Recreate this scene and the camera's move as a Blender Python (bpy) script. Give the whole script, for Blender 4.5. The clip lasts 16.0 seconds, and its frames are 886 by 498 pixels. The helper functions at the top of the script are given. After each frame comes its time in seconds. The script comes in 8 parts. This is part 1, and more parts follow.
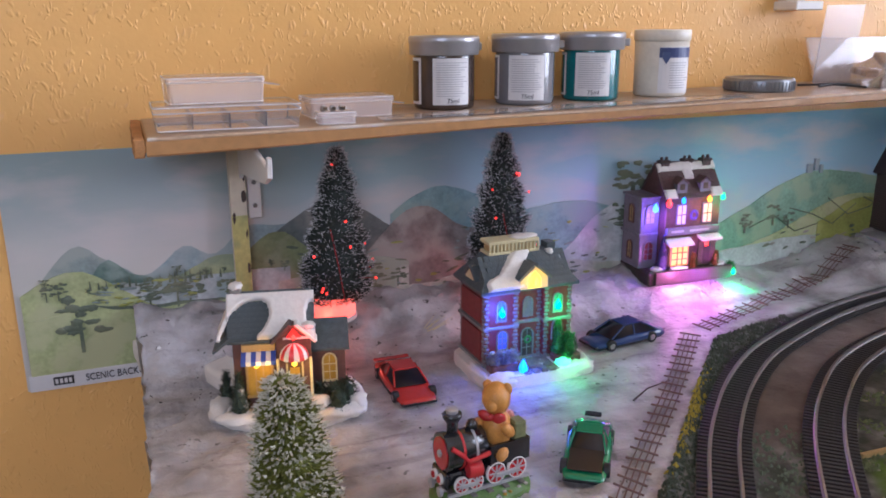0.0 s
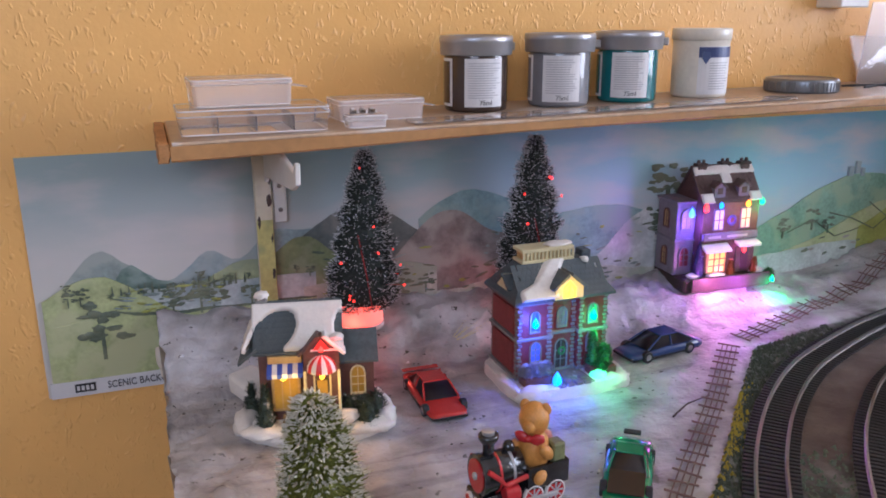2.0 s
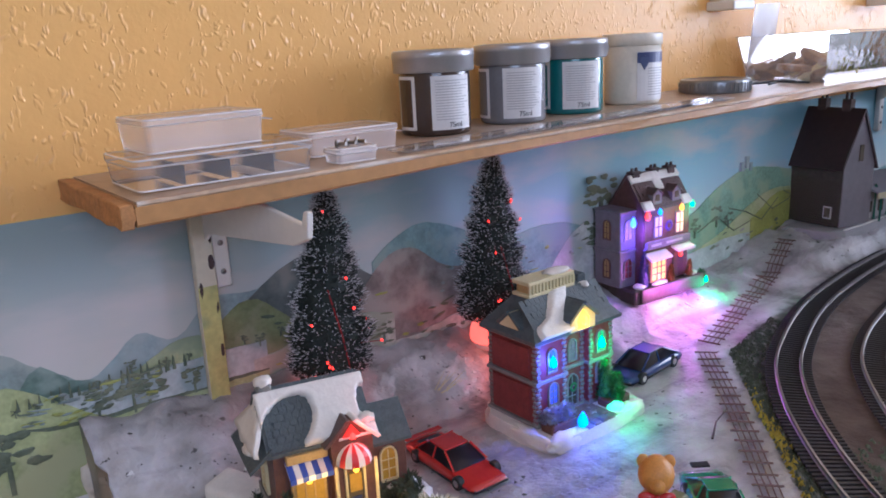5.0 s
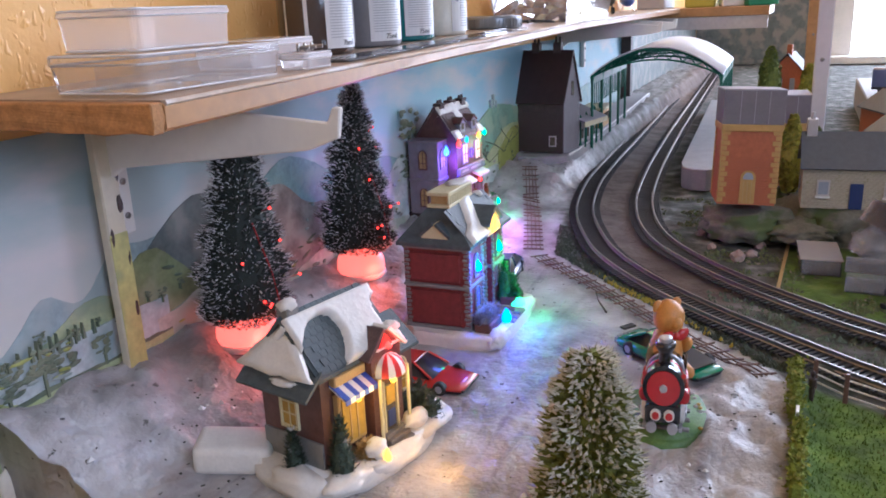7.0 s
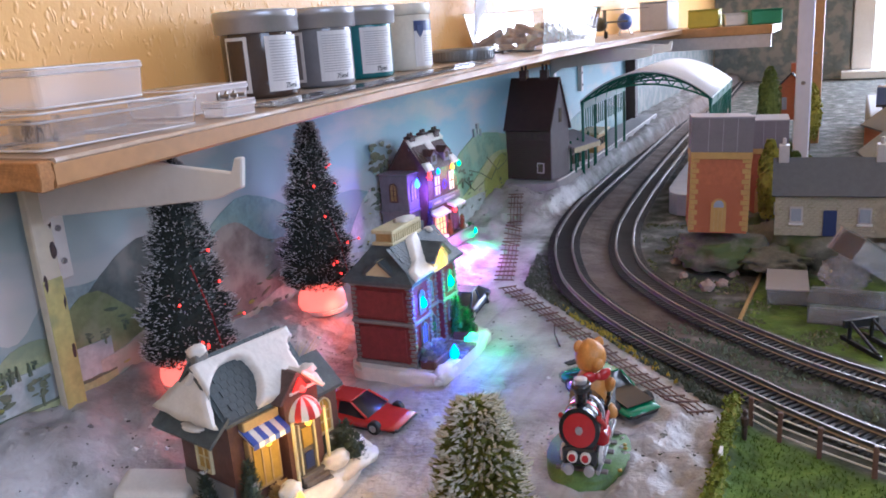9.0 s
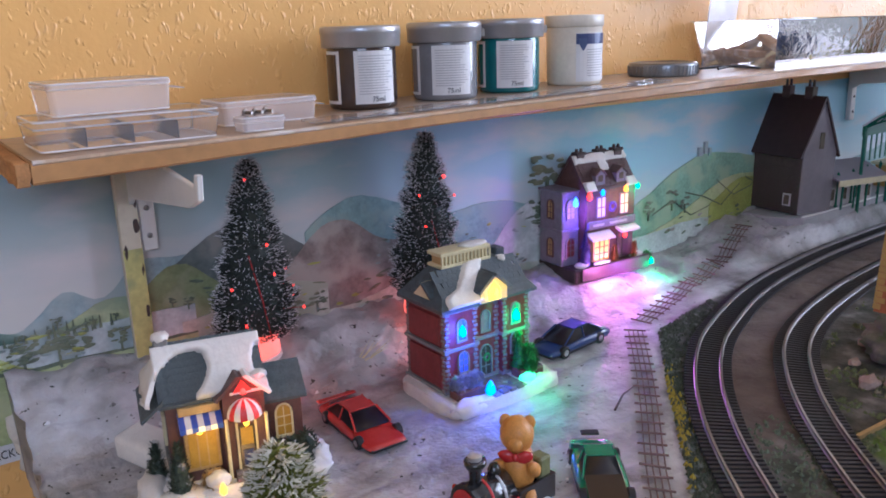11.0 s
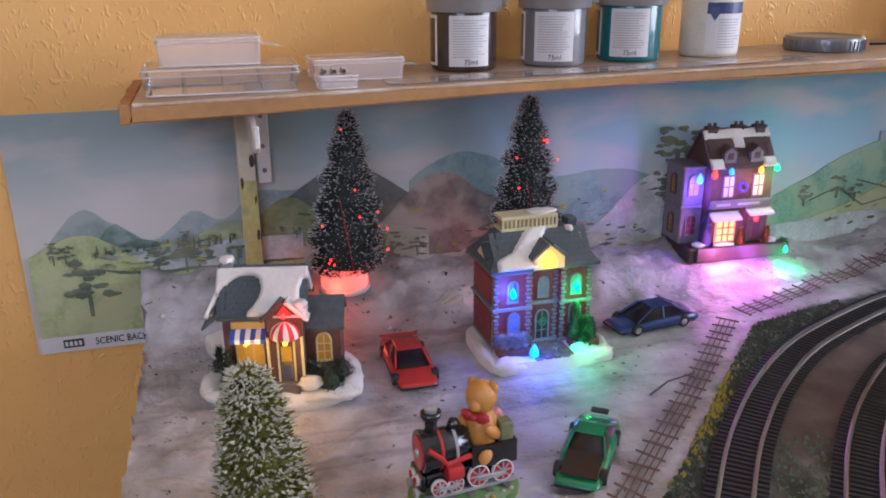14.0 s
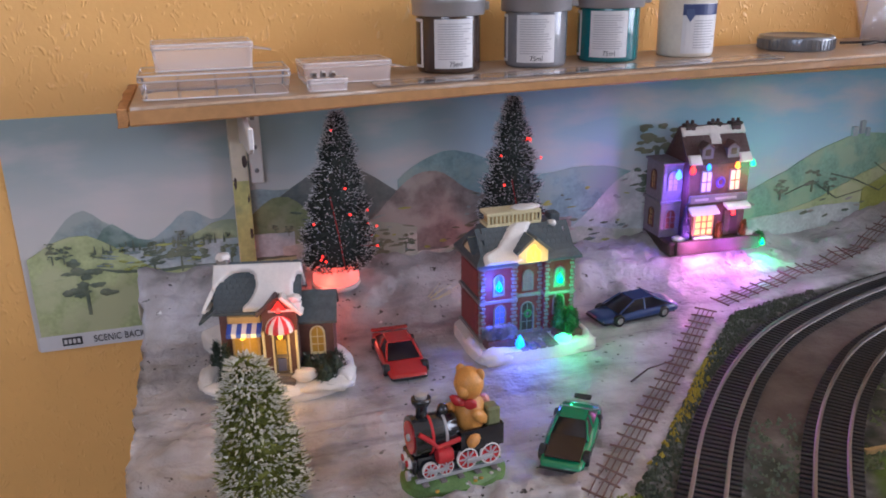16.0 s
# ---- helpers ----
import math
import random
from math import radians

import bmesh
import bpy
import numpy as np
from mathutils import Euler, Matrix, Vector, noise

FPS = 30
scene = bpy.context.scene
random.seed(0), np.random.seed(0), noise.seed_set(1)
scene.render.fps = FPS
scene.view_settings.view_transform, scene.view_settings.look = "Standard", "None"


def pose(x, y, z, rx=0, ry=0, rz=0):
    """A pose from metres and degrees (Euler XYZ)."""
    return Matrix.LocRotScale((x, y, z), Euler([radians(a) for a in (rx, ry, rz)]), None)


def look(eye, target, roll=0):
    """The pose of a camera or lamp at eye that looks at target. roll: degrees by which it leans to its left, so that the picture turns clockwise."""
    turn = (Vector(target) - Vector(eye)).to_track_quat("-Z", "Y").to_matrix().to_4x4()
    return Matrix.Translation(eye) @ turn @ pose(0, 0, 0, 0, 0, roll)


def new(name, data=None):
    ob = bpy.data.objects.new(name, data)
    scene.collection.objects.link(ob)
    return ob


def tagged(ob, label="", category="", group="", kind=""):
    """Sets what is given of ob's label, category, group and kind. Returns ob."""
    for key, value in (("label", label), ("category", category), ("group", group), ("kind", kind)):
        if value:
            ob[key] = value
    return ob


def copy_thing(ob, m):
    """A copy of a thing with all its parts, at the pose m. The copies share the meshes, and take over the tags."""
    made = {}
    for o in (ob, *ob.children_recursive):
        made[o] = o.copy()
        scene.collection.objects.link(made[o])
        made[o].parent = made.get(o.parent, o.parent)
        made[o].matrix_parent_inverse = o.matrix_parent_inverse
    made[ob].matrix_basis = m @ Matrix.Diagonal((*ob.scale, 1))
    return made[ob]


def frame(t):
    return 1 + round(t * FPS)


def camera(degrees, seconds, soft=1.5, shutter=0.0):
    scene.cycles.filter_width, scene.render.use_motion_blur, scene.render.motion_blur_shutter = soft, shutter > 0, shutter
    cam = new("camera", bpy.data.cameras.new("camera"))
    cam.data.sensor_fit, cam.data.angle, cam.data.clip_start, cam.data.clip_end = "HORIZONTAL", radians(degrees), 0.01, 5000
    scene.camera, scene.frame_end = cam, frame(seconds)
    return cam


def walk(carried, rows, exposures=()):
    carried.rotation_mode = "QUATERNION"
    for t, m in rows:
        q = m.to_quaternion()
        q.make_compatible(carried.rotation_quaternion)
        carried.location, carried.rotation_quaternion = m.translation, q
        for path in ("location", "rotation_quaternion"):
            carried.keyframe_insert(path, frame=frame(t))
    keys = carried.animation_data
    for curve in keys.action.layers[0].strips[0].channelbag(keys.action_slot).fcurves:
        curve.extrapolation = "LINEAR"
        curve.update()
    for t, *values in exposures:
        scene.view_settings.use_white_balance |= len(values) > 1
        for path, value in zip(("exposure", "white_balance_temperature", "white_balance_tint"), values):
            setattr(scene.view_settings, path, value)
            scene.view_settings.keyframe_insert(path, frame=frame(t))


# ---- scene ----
cam = camera(57.5, 16.0, soft=1.8)

PATH = [
    (0, (0.089, -0.622, 0.244), (0.79, 1.172, -0.296), -0.2),
    (0.5, (0.085, -0.614, 0.237), (0.772, 1.189, -0.289), -0.4),
    (1, (0.086, -0.607, 0.24), (0.76, 1.198, -0.298), -0.2),
    (1.5, (0.089, -0.6, 0.246), (0.749, 1.203, -0.314), -0.1),
    (2, (0.088, -0.599, 0.248), (0.746, 1.207, -0.307), -0.2),
    (2.5, (0.087, -0.598, 0.248), (0.744, 1.211, -0.297), -0.4),
    (3, (0.085, -0.591, 0.252), (0.742, 1.217, -0.295), -0.4),
    (3.2, (0.081, -0.59, 0.25), (0.749, 1.217, -0.287), -0.4),
    (5.3, (-0.022, -0.45, 0.241), (1.263, 0.997, -0.264), -2.2),
    (5.5, (-0.038, -0.439, 0.243), (1.339, 0.916, -0.276), -1.3),
    (6, (-0.091, -0.404, 0.234), (1.484, 0.717, -0.277), -1.1),
    (6.5, (-0.12, -0.347, 0.215), (1.542, 0.603, -0.366), -2.4),
    (7, (-0.131, -0.325, 0.206), (1.615, 0.465, -0.365), -2.6),
    (7.5, (-0.133, -0.321, 0.208), (1.648, 0.399, -0.348), -3.2),
    (8, (-0.128, -0.33, 0.205), (1.658, 0.392, -0.329), -3.8),
    (8.2, (-0.121, -0.334, 0.203), (1.66, 0.408, -0.324), -4.0),
    (10.3, (-0.054, -0.518, 0.239), (1.395, 0.783, -0.219), -3.4),
    (10.5, (-0.032, -0.534, 0.239), (1.337, 0.854, -0.205), -3.1),
    (11, (0.042, -0.524, 0.233), (1.145, 1.057, -0.3), -1.8),
    (11.5, (0.084, -0.534, 0.233), (1.047, 1.117, -0.354), -2.8),
    (12, (0.11, -0.566, 0.247), (0.934, 1.162, -0.332), -2.2),
    (12.5, (0.114, -0.572, 0.251), (0.812, 1.207, -0.34), -1.5),
    (13, (0.127, -0.584, 0.25), (0.729, 1.22, -0.37), -0.5),
    (13.5, (0.137, -0.592, 0.25), (0.66, 1.221, -0.413), -0.5),
    (14, (0.146, -0.599, 0.252), (0.651, 1.218, -0.415), -0.4),
    (14.5, (0.148, -0.611, 0.255), (0.681, 1.196, -0.417), -0.1),
    (15, (0.151, -0.619, 0.258), (0.689, 1.189, -0.407), -0.4),
    (15.5, (0.145, -0.619, 0.258), (0.68, 1.191, -0.403), -0.5),
    (16, (0.141, -0.618, 0.256), (0.673, 1.19, -0.412), -0.8),
]
walk(cam, [(t, look(eye, target, roll)) for t, eye, target, roll in PATH],
     [(0, -0.1, 5950, 14), (3.2, -0.12, 5900, 14), (5.5, -0.06, 5550, 12), (6.5, 0.19, 5550, 11), (8.2, 0.27, 5550, 11), (10.5, 0.02, 5450, 11), (12, -0.12, 5900, 14), (16, -0.16, 6000, 15)])

# ---- world, window and fill light, exposure ----
world = bpy.data.worlds.new("world")
scene.world = world
world.use_nodes = True
wn = world.node_tree.nodes
sky = wn.new("ShaderNodeTexSky")
sky.sky_type, sky.sun_disc = "NISHITA", False
sky.sun_elevation, sky.sun_rotation = radians(30), radians(80)
world.node_tree.links.new(sky.outputs[0], wn["Background"].inputs[0])
wn["Background"].inputs[1].default_value = 0.1


def area_lamp(name, m, sx, sy, watts, colour):
    d = bpy.data.lights.new(name, "AREA")
    d.shape, d.size, d.size_y, d.energy, d.color = "RECTANGLE", sx, sy, watts, colour
    ob = new(name, d)
    ob.matrix_world = m
    return ob


def bulb_lamp(name, p, watts, colour, r=0.003):
    d = bpy.data.lights.new(name, "POINT")
    d.energy, d.color, d.shadow_soft_size = watts, colour, r
    ob = new(name, d)
    ob.location = p
    return ob


# daylight in the end window, and soft fill added at an unseen south opening
area_lamp("window_light_east", pose(2.66, -1.18, 0.69, 0, 90, 0), 1.3, 1.54, 62, (0.77, 0.82, 1.0))
area_lamp("window_light_south", look((-0.85, -2.18, 0.95), (0.1, 0, 0.1)), 1.3, 1.0, 18, (0.76, 0.81, 1.0))


# ---- materials ----
def mat(name, base, rough=0.6, var=0.18, scale=60.0, bump=0.15, metal=0.0, second=None, amount=0.5, spec=0.5,
        trans=0.0, emit=None, power=0.0, alpha=1.0, coat=0.0, fine=6.0, dist=0.001):
    m = bpy.data.materials.new(name)
    m.use_nodes = True
    nt = m.node_tree
    n, l = nt.nodes, nt.links
    b = n["Principled BSDF"]
    b.inputs["Roughness"].default_value, b.inputs["Metallic"].default_value = rough, metal
    b.inputs["Specular IOR Level"].default_value, b.inputs["Transmission Weight"].default_value = spec, trans
    b.inputs["Alpha"].default_value, b.inputs["Coat Weight"].default_value = alpha, coat
    tc = n.new("ShaderNodeTexCoord")
    a = n.new("ShaderNodeTexNoise")
    a.inputs["Scale"].default_value, a.inputs["Detail"].default_value = scale, 4.0
    f = n.new("ShaderNodeTexNoise")
    f.inputs["Scale"].default_value, f.inputs["Detail"].default_value = scale * fine, 3.0
    l.new(tc.outputs["Object"], a.inputs["Vector"])
    l.new(tc.outputs["Object"], f.inputs["Vector"])
    ramp = n.new("ShaderNodeValToRGB")
    lo = [max(0, c * (1 - var)) for c in base]
    hi = [min(1, c * (1 + var)) for c in base]
    ramp.color_ramp.elements[0].color, ramp.color_ramp.elements[1].color = (*lo, 1), (*hi, 1)
    ramp.color_ramp.elements[0].position, ramp.color_ramp.elements[1].position = 0.3, 0.7
    add = n.new("ShaderNodeMath")
    add.operation = "MULTIPLY_ADD"
    add.inputs[1].default_value, add.inputs[2].default_value = 0.45, 0.0
    l.new(f.outputs[0], add.inputs[0])
    tot = n.new("ShaderNodeMath")
    tot.operation = "MULTIPLY_ADD"
    tot.inputs[1].default_value = 0.6
    l.new(a.outputs[0], tot.inputs[0])
    l.new(add.outputs[0], tot.inputs[2])
    l.new(tot.outputs[0], ramp.inputs[0])
    colour = ramp.outputs[0]
    if second:
        r2 = n.new("ShaderNodeValToRGB")
        r2.color_ramp.elements[0].position, r2.color_ramp.elements[1].position = 0.75 - 0.4 * amount, 0.85 - 0.4 * amount
        o2 = n.new("ShaderNodeTexNoise")
        o2.inputs["Scale"].default_value, o2.inputs["Detail"].default_value = scale * 0.55, 6.0
        l.new(tc.outputs["Object"], o2.inputs["Vector"])
        l.new(o2.outputs[0], r2.inputs[0])
        mix = n.new("ShaderNodeMix")
        mix.data_type = "RGBA"
        mix.inputs[7].default_value = (*second, 1)
        l.new(r2.outputs[0], mix.inputs[0])
        l.new(colour, mix.inputs[6])
        colour = mix.outputs[2]
    l.new(colour, b.inputs["Base Color"])
    if bump:
        bp = n.new("ShaderNodeBump")
        bp.inputs["Strength"].default_value, bp.inputs["Distance"].default_value = bump, dist
        l.new(tot.outputs[0], bp.inputs["Height"])
        l.new(bp.outputs[0], b.inputs["Normal"])
    if emit:
        b.inputs["Emission Color"].default_value, b.inputs["Emission Strength"].default_value = (*emit, 1), power
    return m


def wall_paint():
    # woodchip paper under ochre emulsion: flecks standing proud at random
    m = mat("ochre_woodchip", (0.87, 0.49, 0.155), 0.36, 0.06, 5, 0.0, spec=0.45)
    nt = m.node_tree
    n, l = nt.nodes, nt.links
    tc = n.new("ShaderNodeTexCoord")
    v = n.new("ShaderNodeTexVoronoi")
    v.inputs["Scale"].default_value = 190
    v.inputs["Randomness"].default_value = 1.0
    warp = n.new("ShaderNodeTexNoise")
    warp.inputs["Scale"].default_value = 60
    mp = n.new("ShaderNodeMapping")
    mp.inputs["Scale"].default_value = (1.3, 1, 0.8)
    l.new(tc.outputs["Object"], mp.inputs["Vector"])
    l.new(mp.outputs[0], warp.inputs["Vector"])
    mixv = n.new("ShaderNodeMix")
    mixv.data_type = "VECTOR"
    mixv.inputs[0].default_value = 0.03
    l.new(mp.outputs[0], mixv.inputs[4])
    l.new(warp.outputs["Color"], mixv.inputs[5])
    l.new(mixv.outputs[1], v.inputs["Vector"])
    r = n.new("ShaderNodeValToRGB")
    r.color_ramp.elements[0].color, r.color_ramp.elements[1].color = (1, 1, 1, 1), (0, 0, 0, 1)
    r.color_ramp.elements[0].position, r.color_ramp.elements[1].position = 0.05, 0.5
    l.new(v.outputs["Distance"], r.inputs[0])
    sel = n.new("ShaderNodeMath")
    sel.operation = "GREATER_THAN"
    sel.inputs[1].default_value = 0.5
    sep = n.new("ShaderNodeSeparateColor")
    l.new(v.outputs["Color"], sep.inputs[0])
    l.new(sep.outputs[0], sel.inputs[0])
    mul = n.new("ShaderNodeMath")
    mul.operation = "MULTIPLY"
    l.new(r.outputs[0], mul.inputs[0])
    l.new(sel.outputs[0], mul.inputs[1])
    fine = n.new("ShaderNodeTexNoise")
    fine.inputs["Scale"].default_value = 260
    l.new(tc.outputs["Object"], fine.inputs["Vector"])
    ad = n.new("ShaderNodeMath")
    ad.operation = "MULTIPLY_ADD"
    ad.inputs[1].default_value = 0.25
    l.new(fine.outputs[0], ad.inputs[0])
    l.new(mul.outputs[0], ad.inputs[2])
    bp = n.new("ShaderNodeBump")
    bp.inputs["Strength"].default_value, bp.inputs["Distance"].default_value = 0.5, 0.0013
    l.new(ad.outputs[0], bp.inputs["Height"])
    l.new(bp.outputs[0], n["Principled BSDF"].inputs["Normal"])
    return m


M = {}
M["wall"] = wall_paint()
M["room"] = mat("pale_plaster", (0.48, 0.42, 0.34), 0.8, 0.06, 4)
M["floor"] = mat("dark_carpet", (0.12, 0.1, 0.09), 0.95, 0.3, 20)
M["ceiling"] = mat("white_ceiling", (0.62, 0.6, 0.58), 0.9, 0.04, 6)
M["pine"] = mat("varnished_pine", (0.42, 0.22, 0.085), 0.4, 0.22, 25, 0.1)
M["pine_top"] = mat("dusty_shelf_top", (0.4, 0.29, 0.2), 0.36, 0.25, 18, 0.1, second=(0.5, 0.45, 0.4), amount=0.5)
M["chip_end"] = mat("raw_board_end", (0.4, 0.19, 0.065), 0.8, 0.35, 120, 0.5, second=(0.16, 0.06, 0.02), amount=0.25)
M["worn_edge"] = mat("worn_pale_pine_edge", (0.5, 0.36, 0.24), 0.5, 0.25, 40, 0.2, second=(0.66, 0.58, 0.5), amount=0.55)
M["white_paint"] = mat("white_gloss_paint", (0.74, 0.72, 0.67), 0.35, 0.06, 30, 0.1, second=(0.35, 0.25, 0.17), amount=0.12)
M["batten"] = mat("cream_painted_batten", (0.6, 0.54, 0.4), 0.55, 0.12, 30, 0.2, second=(0.2, 0.11, 0.05), amount=0.28)
M["dark_plastic"] = mat("black_plastic", (0.02, 0.02, 0.022), 0.35, 0.2, 80, 0.05)
M["steel"] = mat("rail_steel", (0.3, 0.28, 0.265), 0.45, 0.15, 120, 0.05, metal=1.0)
M["sleeper"] = mat("black_sleeper_plastic", (0.022, 0.02, 0.021), 0.55, 0.3, 150, 0.1, second=(0.09, 0.08, 0.07), amount=0.2)
M["fence_brown"] = mat("brown_fence_plastic", (0.15, 0.08, 0.062), 0.5, 0.2, 120)
M["hedge"] = mat("hedge_flock", (0.2, 0.24, 0.03), 0.95, 0.5, 300, 0.8, second=(0.35, 0.33, 0.06), amount=0.5)
M["snow_paint"] = mat("glossy_snow_plaster", (0.78, 0.78, 0.77), 0.33, 0.06, 70, 0.3, coat=0.2)


def ground_material():
    # zones of the scenery: plaster snow, painted scatter, bare board, flock grass
    m = bpy.data.materials.new("layout_ground")
    m.use_nodes = True
    nt = m.node_tree
    n, l = nt.nodes, nt.links
    b = n["Principled BSDF"]
    tc = n.new("ShaderNodeTexCoord")
    at = n.new("ShaderNodeAttribute")
    at.attribute_name = "zone"
    sep = n.new("ShaderNodeSeparateColor")
    l.new(at.outputs["Color"], sep.inputs[0])

    def tex(scale, detail=5.0):
        t = n.new("ShaderNodeTexNoise")
        t.inputs["Scale"].default_value, t.inputs["Detail"].default_value = scale, detail
        l.new(tc.outputs["Object"], t.inputs["Vector"])
        return t.outputs[0]

    def ramp(src, stops):
        r = n.new("ShaderNodeValToRGB")
        while len(r.color_ramp.elements) < len(stops):
            r.color_ramp.elements.new(0.5)
        for e, (p, c) in zip(r.color_ramp.elements, stops):
            e.position, e.color = p, (*c, 1)
        l.new(src, r.inputs[0])
        return r.outputs[0]

    def mix(fac, a, c):
        x = n.new("ShaderNodeMix")
        x.data_type = "RGBA"
        l.new(fac, x.inputs[0])
        l.new(a, x.inputs[6])
        l.new(c, x.inputs[7])
        return x.outputs[2]

    snow = ramp(tex(28), [(0.3, (0.25, 0.235, 0.22)), (0.5, (0.46, 0.445, 0.44)), (0.72, (0.63, 0.63, 0.63))])
    mp = n.new("ShaderNodeMapping")
    mp.inputs["Scale"].default_value = (9, 85, 20)
    l.new(tc.outputs["Object"], mp.inputs[0])
    brush = n.new("ShaderNodeTexNoise")
    brush.inputs["Scale"].default_value, brush.inputs["Detail"].default_value, brush.inputs["Distortion"].default_value = 1.0, 5.0, 0.6
    l.new(mp.outputs[0], brush.inputs[0])
    sweep = n.new("ShaderNodeMix")
    sweep.data_type, sweep.blend_type = "RGBA", "MULTIPLY"
    sweep.inputs[0].default_value = 1.0
    l.new(snow, sweep.inputs[6])
    l.new(ramp(brush.outputs[0], [(0.3, (0.7, 0.67, 0.7)), (0.48, (1.0, 1.0, 1.0)), (0.66, (1.0, 0.98, 0.97)), (0.74, (0.84, 0.8, 0.84))]), sweep.inputs[7])
    snow = sweep.outputs[2]
    specks = ramp(tex(170, 3), [(0.31, (1, 1, 1)), (0.35, (0, 0, 0))])
    clump = ramp(tex(22, 2), [(0.44, (0, 0, 0)), (0.54, (1, 1, 1))])
    both = n.new("ShaderNodeMath")
    both.operation = "MULTIPLY"
    l.new(specks, both.inputs[0])
    l.new(clump, both.inputs[1])
    dark = ramp(tex(300), [(0.3, (0.03, 0.03, 0.025)), (0.7, (0.12, 0.11, 0.09))])
    snow = mix(both.outputs[0], snow, dark)
    scatter = ramp(tex(45), [(0.28, (0.028, 0.037, 0.022)), (0.44, (0.058, 0.063, 0.046)), (0.57, (0.115, 0.11, 0.096)), (0.73, (0.29, 0.28, 0.26))])
    board = ramp(tex(24), [(0.25, (0.07, 0.051, 0.042)), (0.38, (0.118, 0.09, 0.076)), (0.7, (0.21, 0.168, 0.146))])
    grass = ramp(tex(60), [(0.3, (0.05, 0.085, 0.012)), (0.6, (0.12, 0.2, 0.025)), (0.8, (0.22, 0.26, 0.05))])
    c = mix(sep.outputs[0], scatter, snow)
    c = mix(sep.outputs[1], c, board)
    c = mix(sep.outputs[2], c, grass)
    l.new(c, b.inputs["Base Color"])
    dull = n.new("ShaderNodeMath")
    dull.operation = "MULTIPLY_ADD"
    l.new(sep.outputs[0], dull.inputs[0])
    dull.inputs[1].default_value, dull.inputs[2].default_value = -0.55, 0.95
    l.new(dull.outputs[0], b.inputs["Roughness"])
    b.inputs["Specular IOR Level"].default_value = 0.42
    h = n.new("ShaderNodeMath")
    h.operation = "MULTIPLY_ADD"
    h.inputs[1].default_value = 0.22
    l.new(tex(260), h.inputs[0])
    l.new(tex(48, 7.0), h.inputs[2])
    bp = n.new("ShaderNodeBump")
    bp.inputs["Strength"].default_value, bp.inputs["Distance"].default_value = 0.9, 0.0062
    l.new(h.outputs[0], bp.inputs["Height"])
    l.new(bp.outputs[0], b.inputs["Normal"])
    return m


M["ground"] = ground_material()


# ---- mesh helpers ----
def mesh_of(name, bm, material, smooth=False):
    me = bpy.data.meshes.new(name)
    bmesh.ops.recalc_face_normals(bm, faces=bm.faces)
    bm.to_mesh(me)
    bm.free()
    me.materials.append(material)
    if smooth:
        me.polygons.foreach_set("use_smooth", [True] * len(me.polygons))
    return me


def part(name, bm, material, parent, label="", smooth=False):
    ob = new(name, mesh_of(name, bm, material, smooth))
    ob.parent = parent
    if label:
        tagged(ob, label)
    return ob


def whole(name, bm, material, label, category, group="", kind="", smooth=False):
    return tagged(new(name, mesh_of(name, bm, material, smooth)), label, category, group, kind)


def thing(name, label, category, m=Matrix(), group="", kind=""):
    ob = tagged(new(name), label, category, group, kind)
    ob.empty_display_size = 0.01
    ob.matrix_world = m
    return ob


def box(x0, x1, y0, y1, z0, z1, bevel=0.0, bm=None, m=None, seg=1):
    own = bmesh.new()
    vs = [own.verts.new((x, y, z)) for x in (x0, x1) for y in (y0, y1) for z in (z0, z1)]
    for f in ((0, 1, 3, 2), (4, 6, 7, 5), (0, 4, 5, 1), (2, 3, 7, 6), (0, 2, 6, 4), (1, 5, 7, 3)):
        own.faces.new([vs[i] for i in f])
    if bevel:
        bmesh.ops.bevel(own, geom=own.edges[:], offset=bevel, segments=seg, affect="EDGES", profile=0.6)
    return merge(own, bm, m)


def merge(own, bm, m=None):
    if m is not None:
        bmesh.ops.transform(own, matrix=m, verts=own.verts)
    if bm is None:
        return own
    me = bpy.data.meshes.new("tmp")
    own.to_mesh(me)
    own.free()
    bm.from_mesh(me)
    bpy.data.meshes.remove(me)
    return bm


def prism(poly, y0, y1, bm=None, m=None, bevel=0.0):
    """poly in x, z; drawn out along y."""
    own = bmesh.new()
    a = [own.verts.new((x, y0, z)) for x, z in poly]
    b = [own.verts.new((x, y1, z)) for x, z in poly]
    own.faces.new(a)
    own.faces.new(b[::-1])
    for i in range(len(poly)):
        j = (i + 1) % len(poly)
        own.faces.new((a[i], b[i], b[j], a[j]))
    bmesh.ops.recalc_face_normals(own, faces=own.faces)
    if bevel:
        bmesh.ops.bevel(own, geom=own.edges[:], offset=bevel, segments=1, affect="EDGES")
    return merge(own, bm, m)


def slab(poly, z0, z1, bm=None, m=None, bevel=0.0, seg=2):
    """poly in x, y; drawn up along z."""
    own = bmesh.new()
    a = [own.verts.new((x, y, z0)) for x, y in poly]
    b = [own.verts.new((x, y, z1)) for x, y in poly]
    own.faces.new(a[::-1])
    top = own.faces.new(b)
    for i in range(len(poly)):
        j = (i + 1) % len(poly)
        own.faces.new((a[i], a[j], b[j], b[i]))
    if bevel:
        bmesh.ops.bevel(own, geom=list(top.edges), offset=bevel, segments=seg, affect="EDGES")
    return merge(own, bm, m)


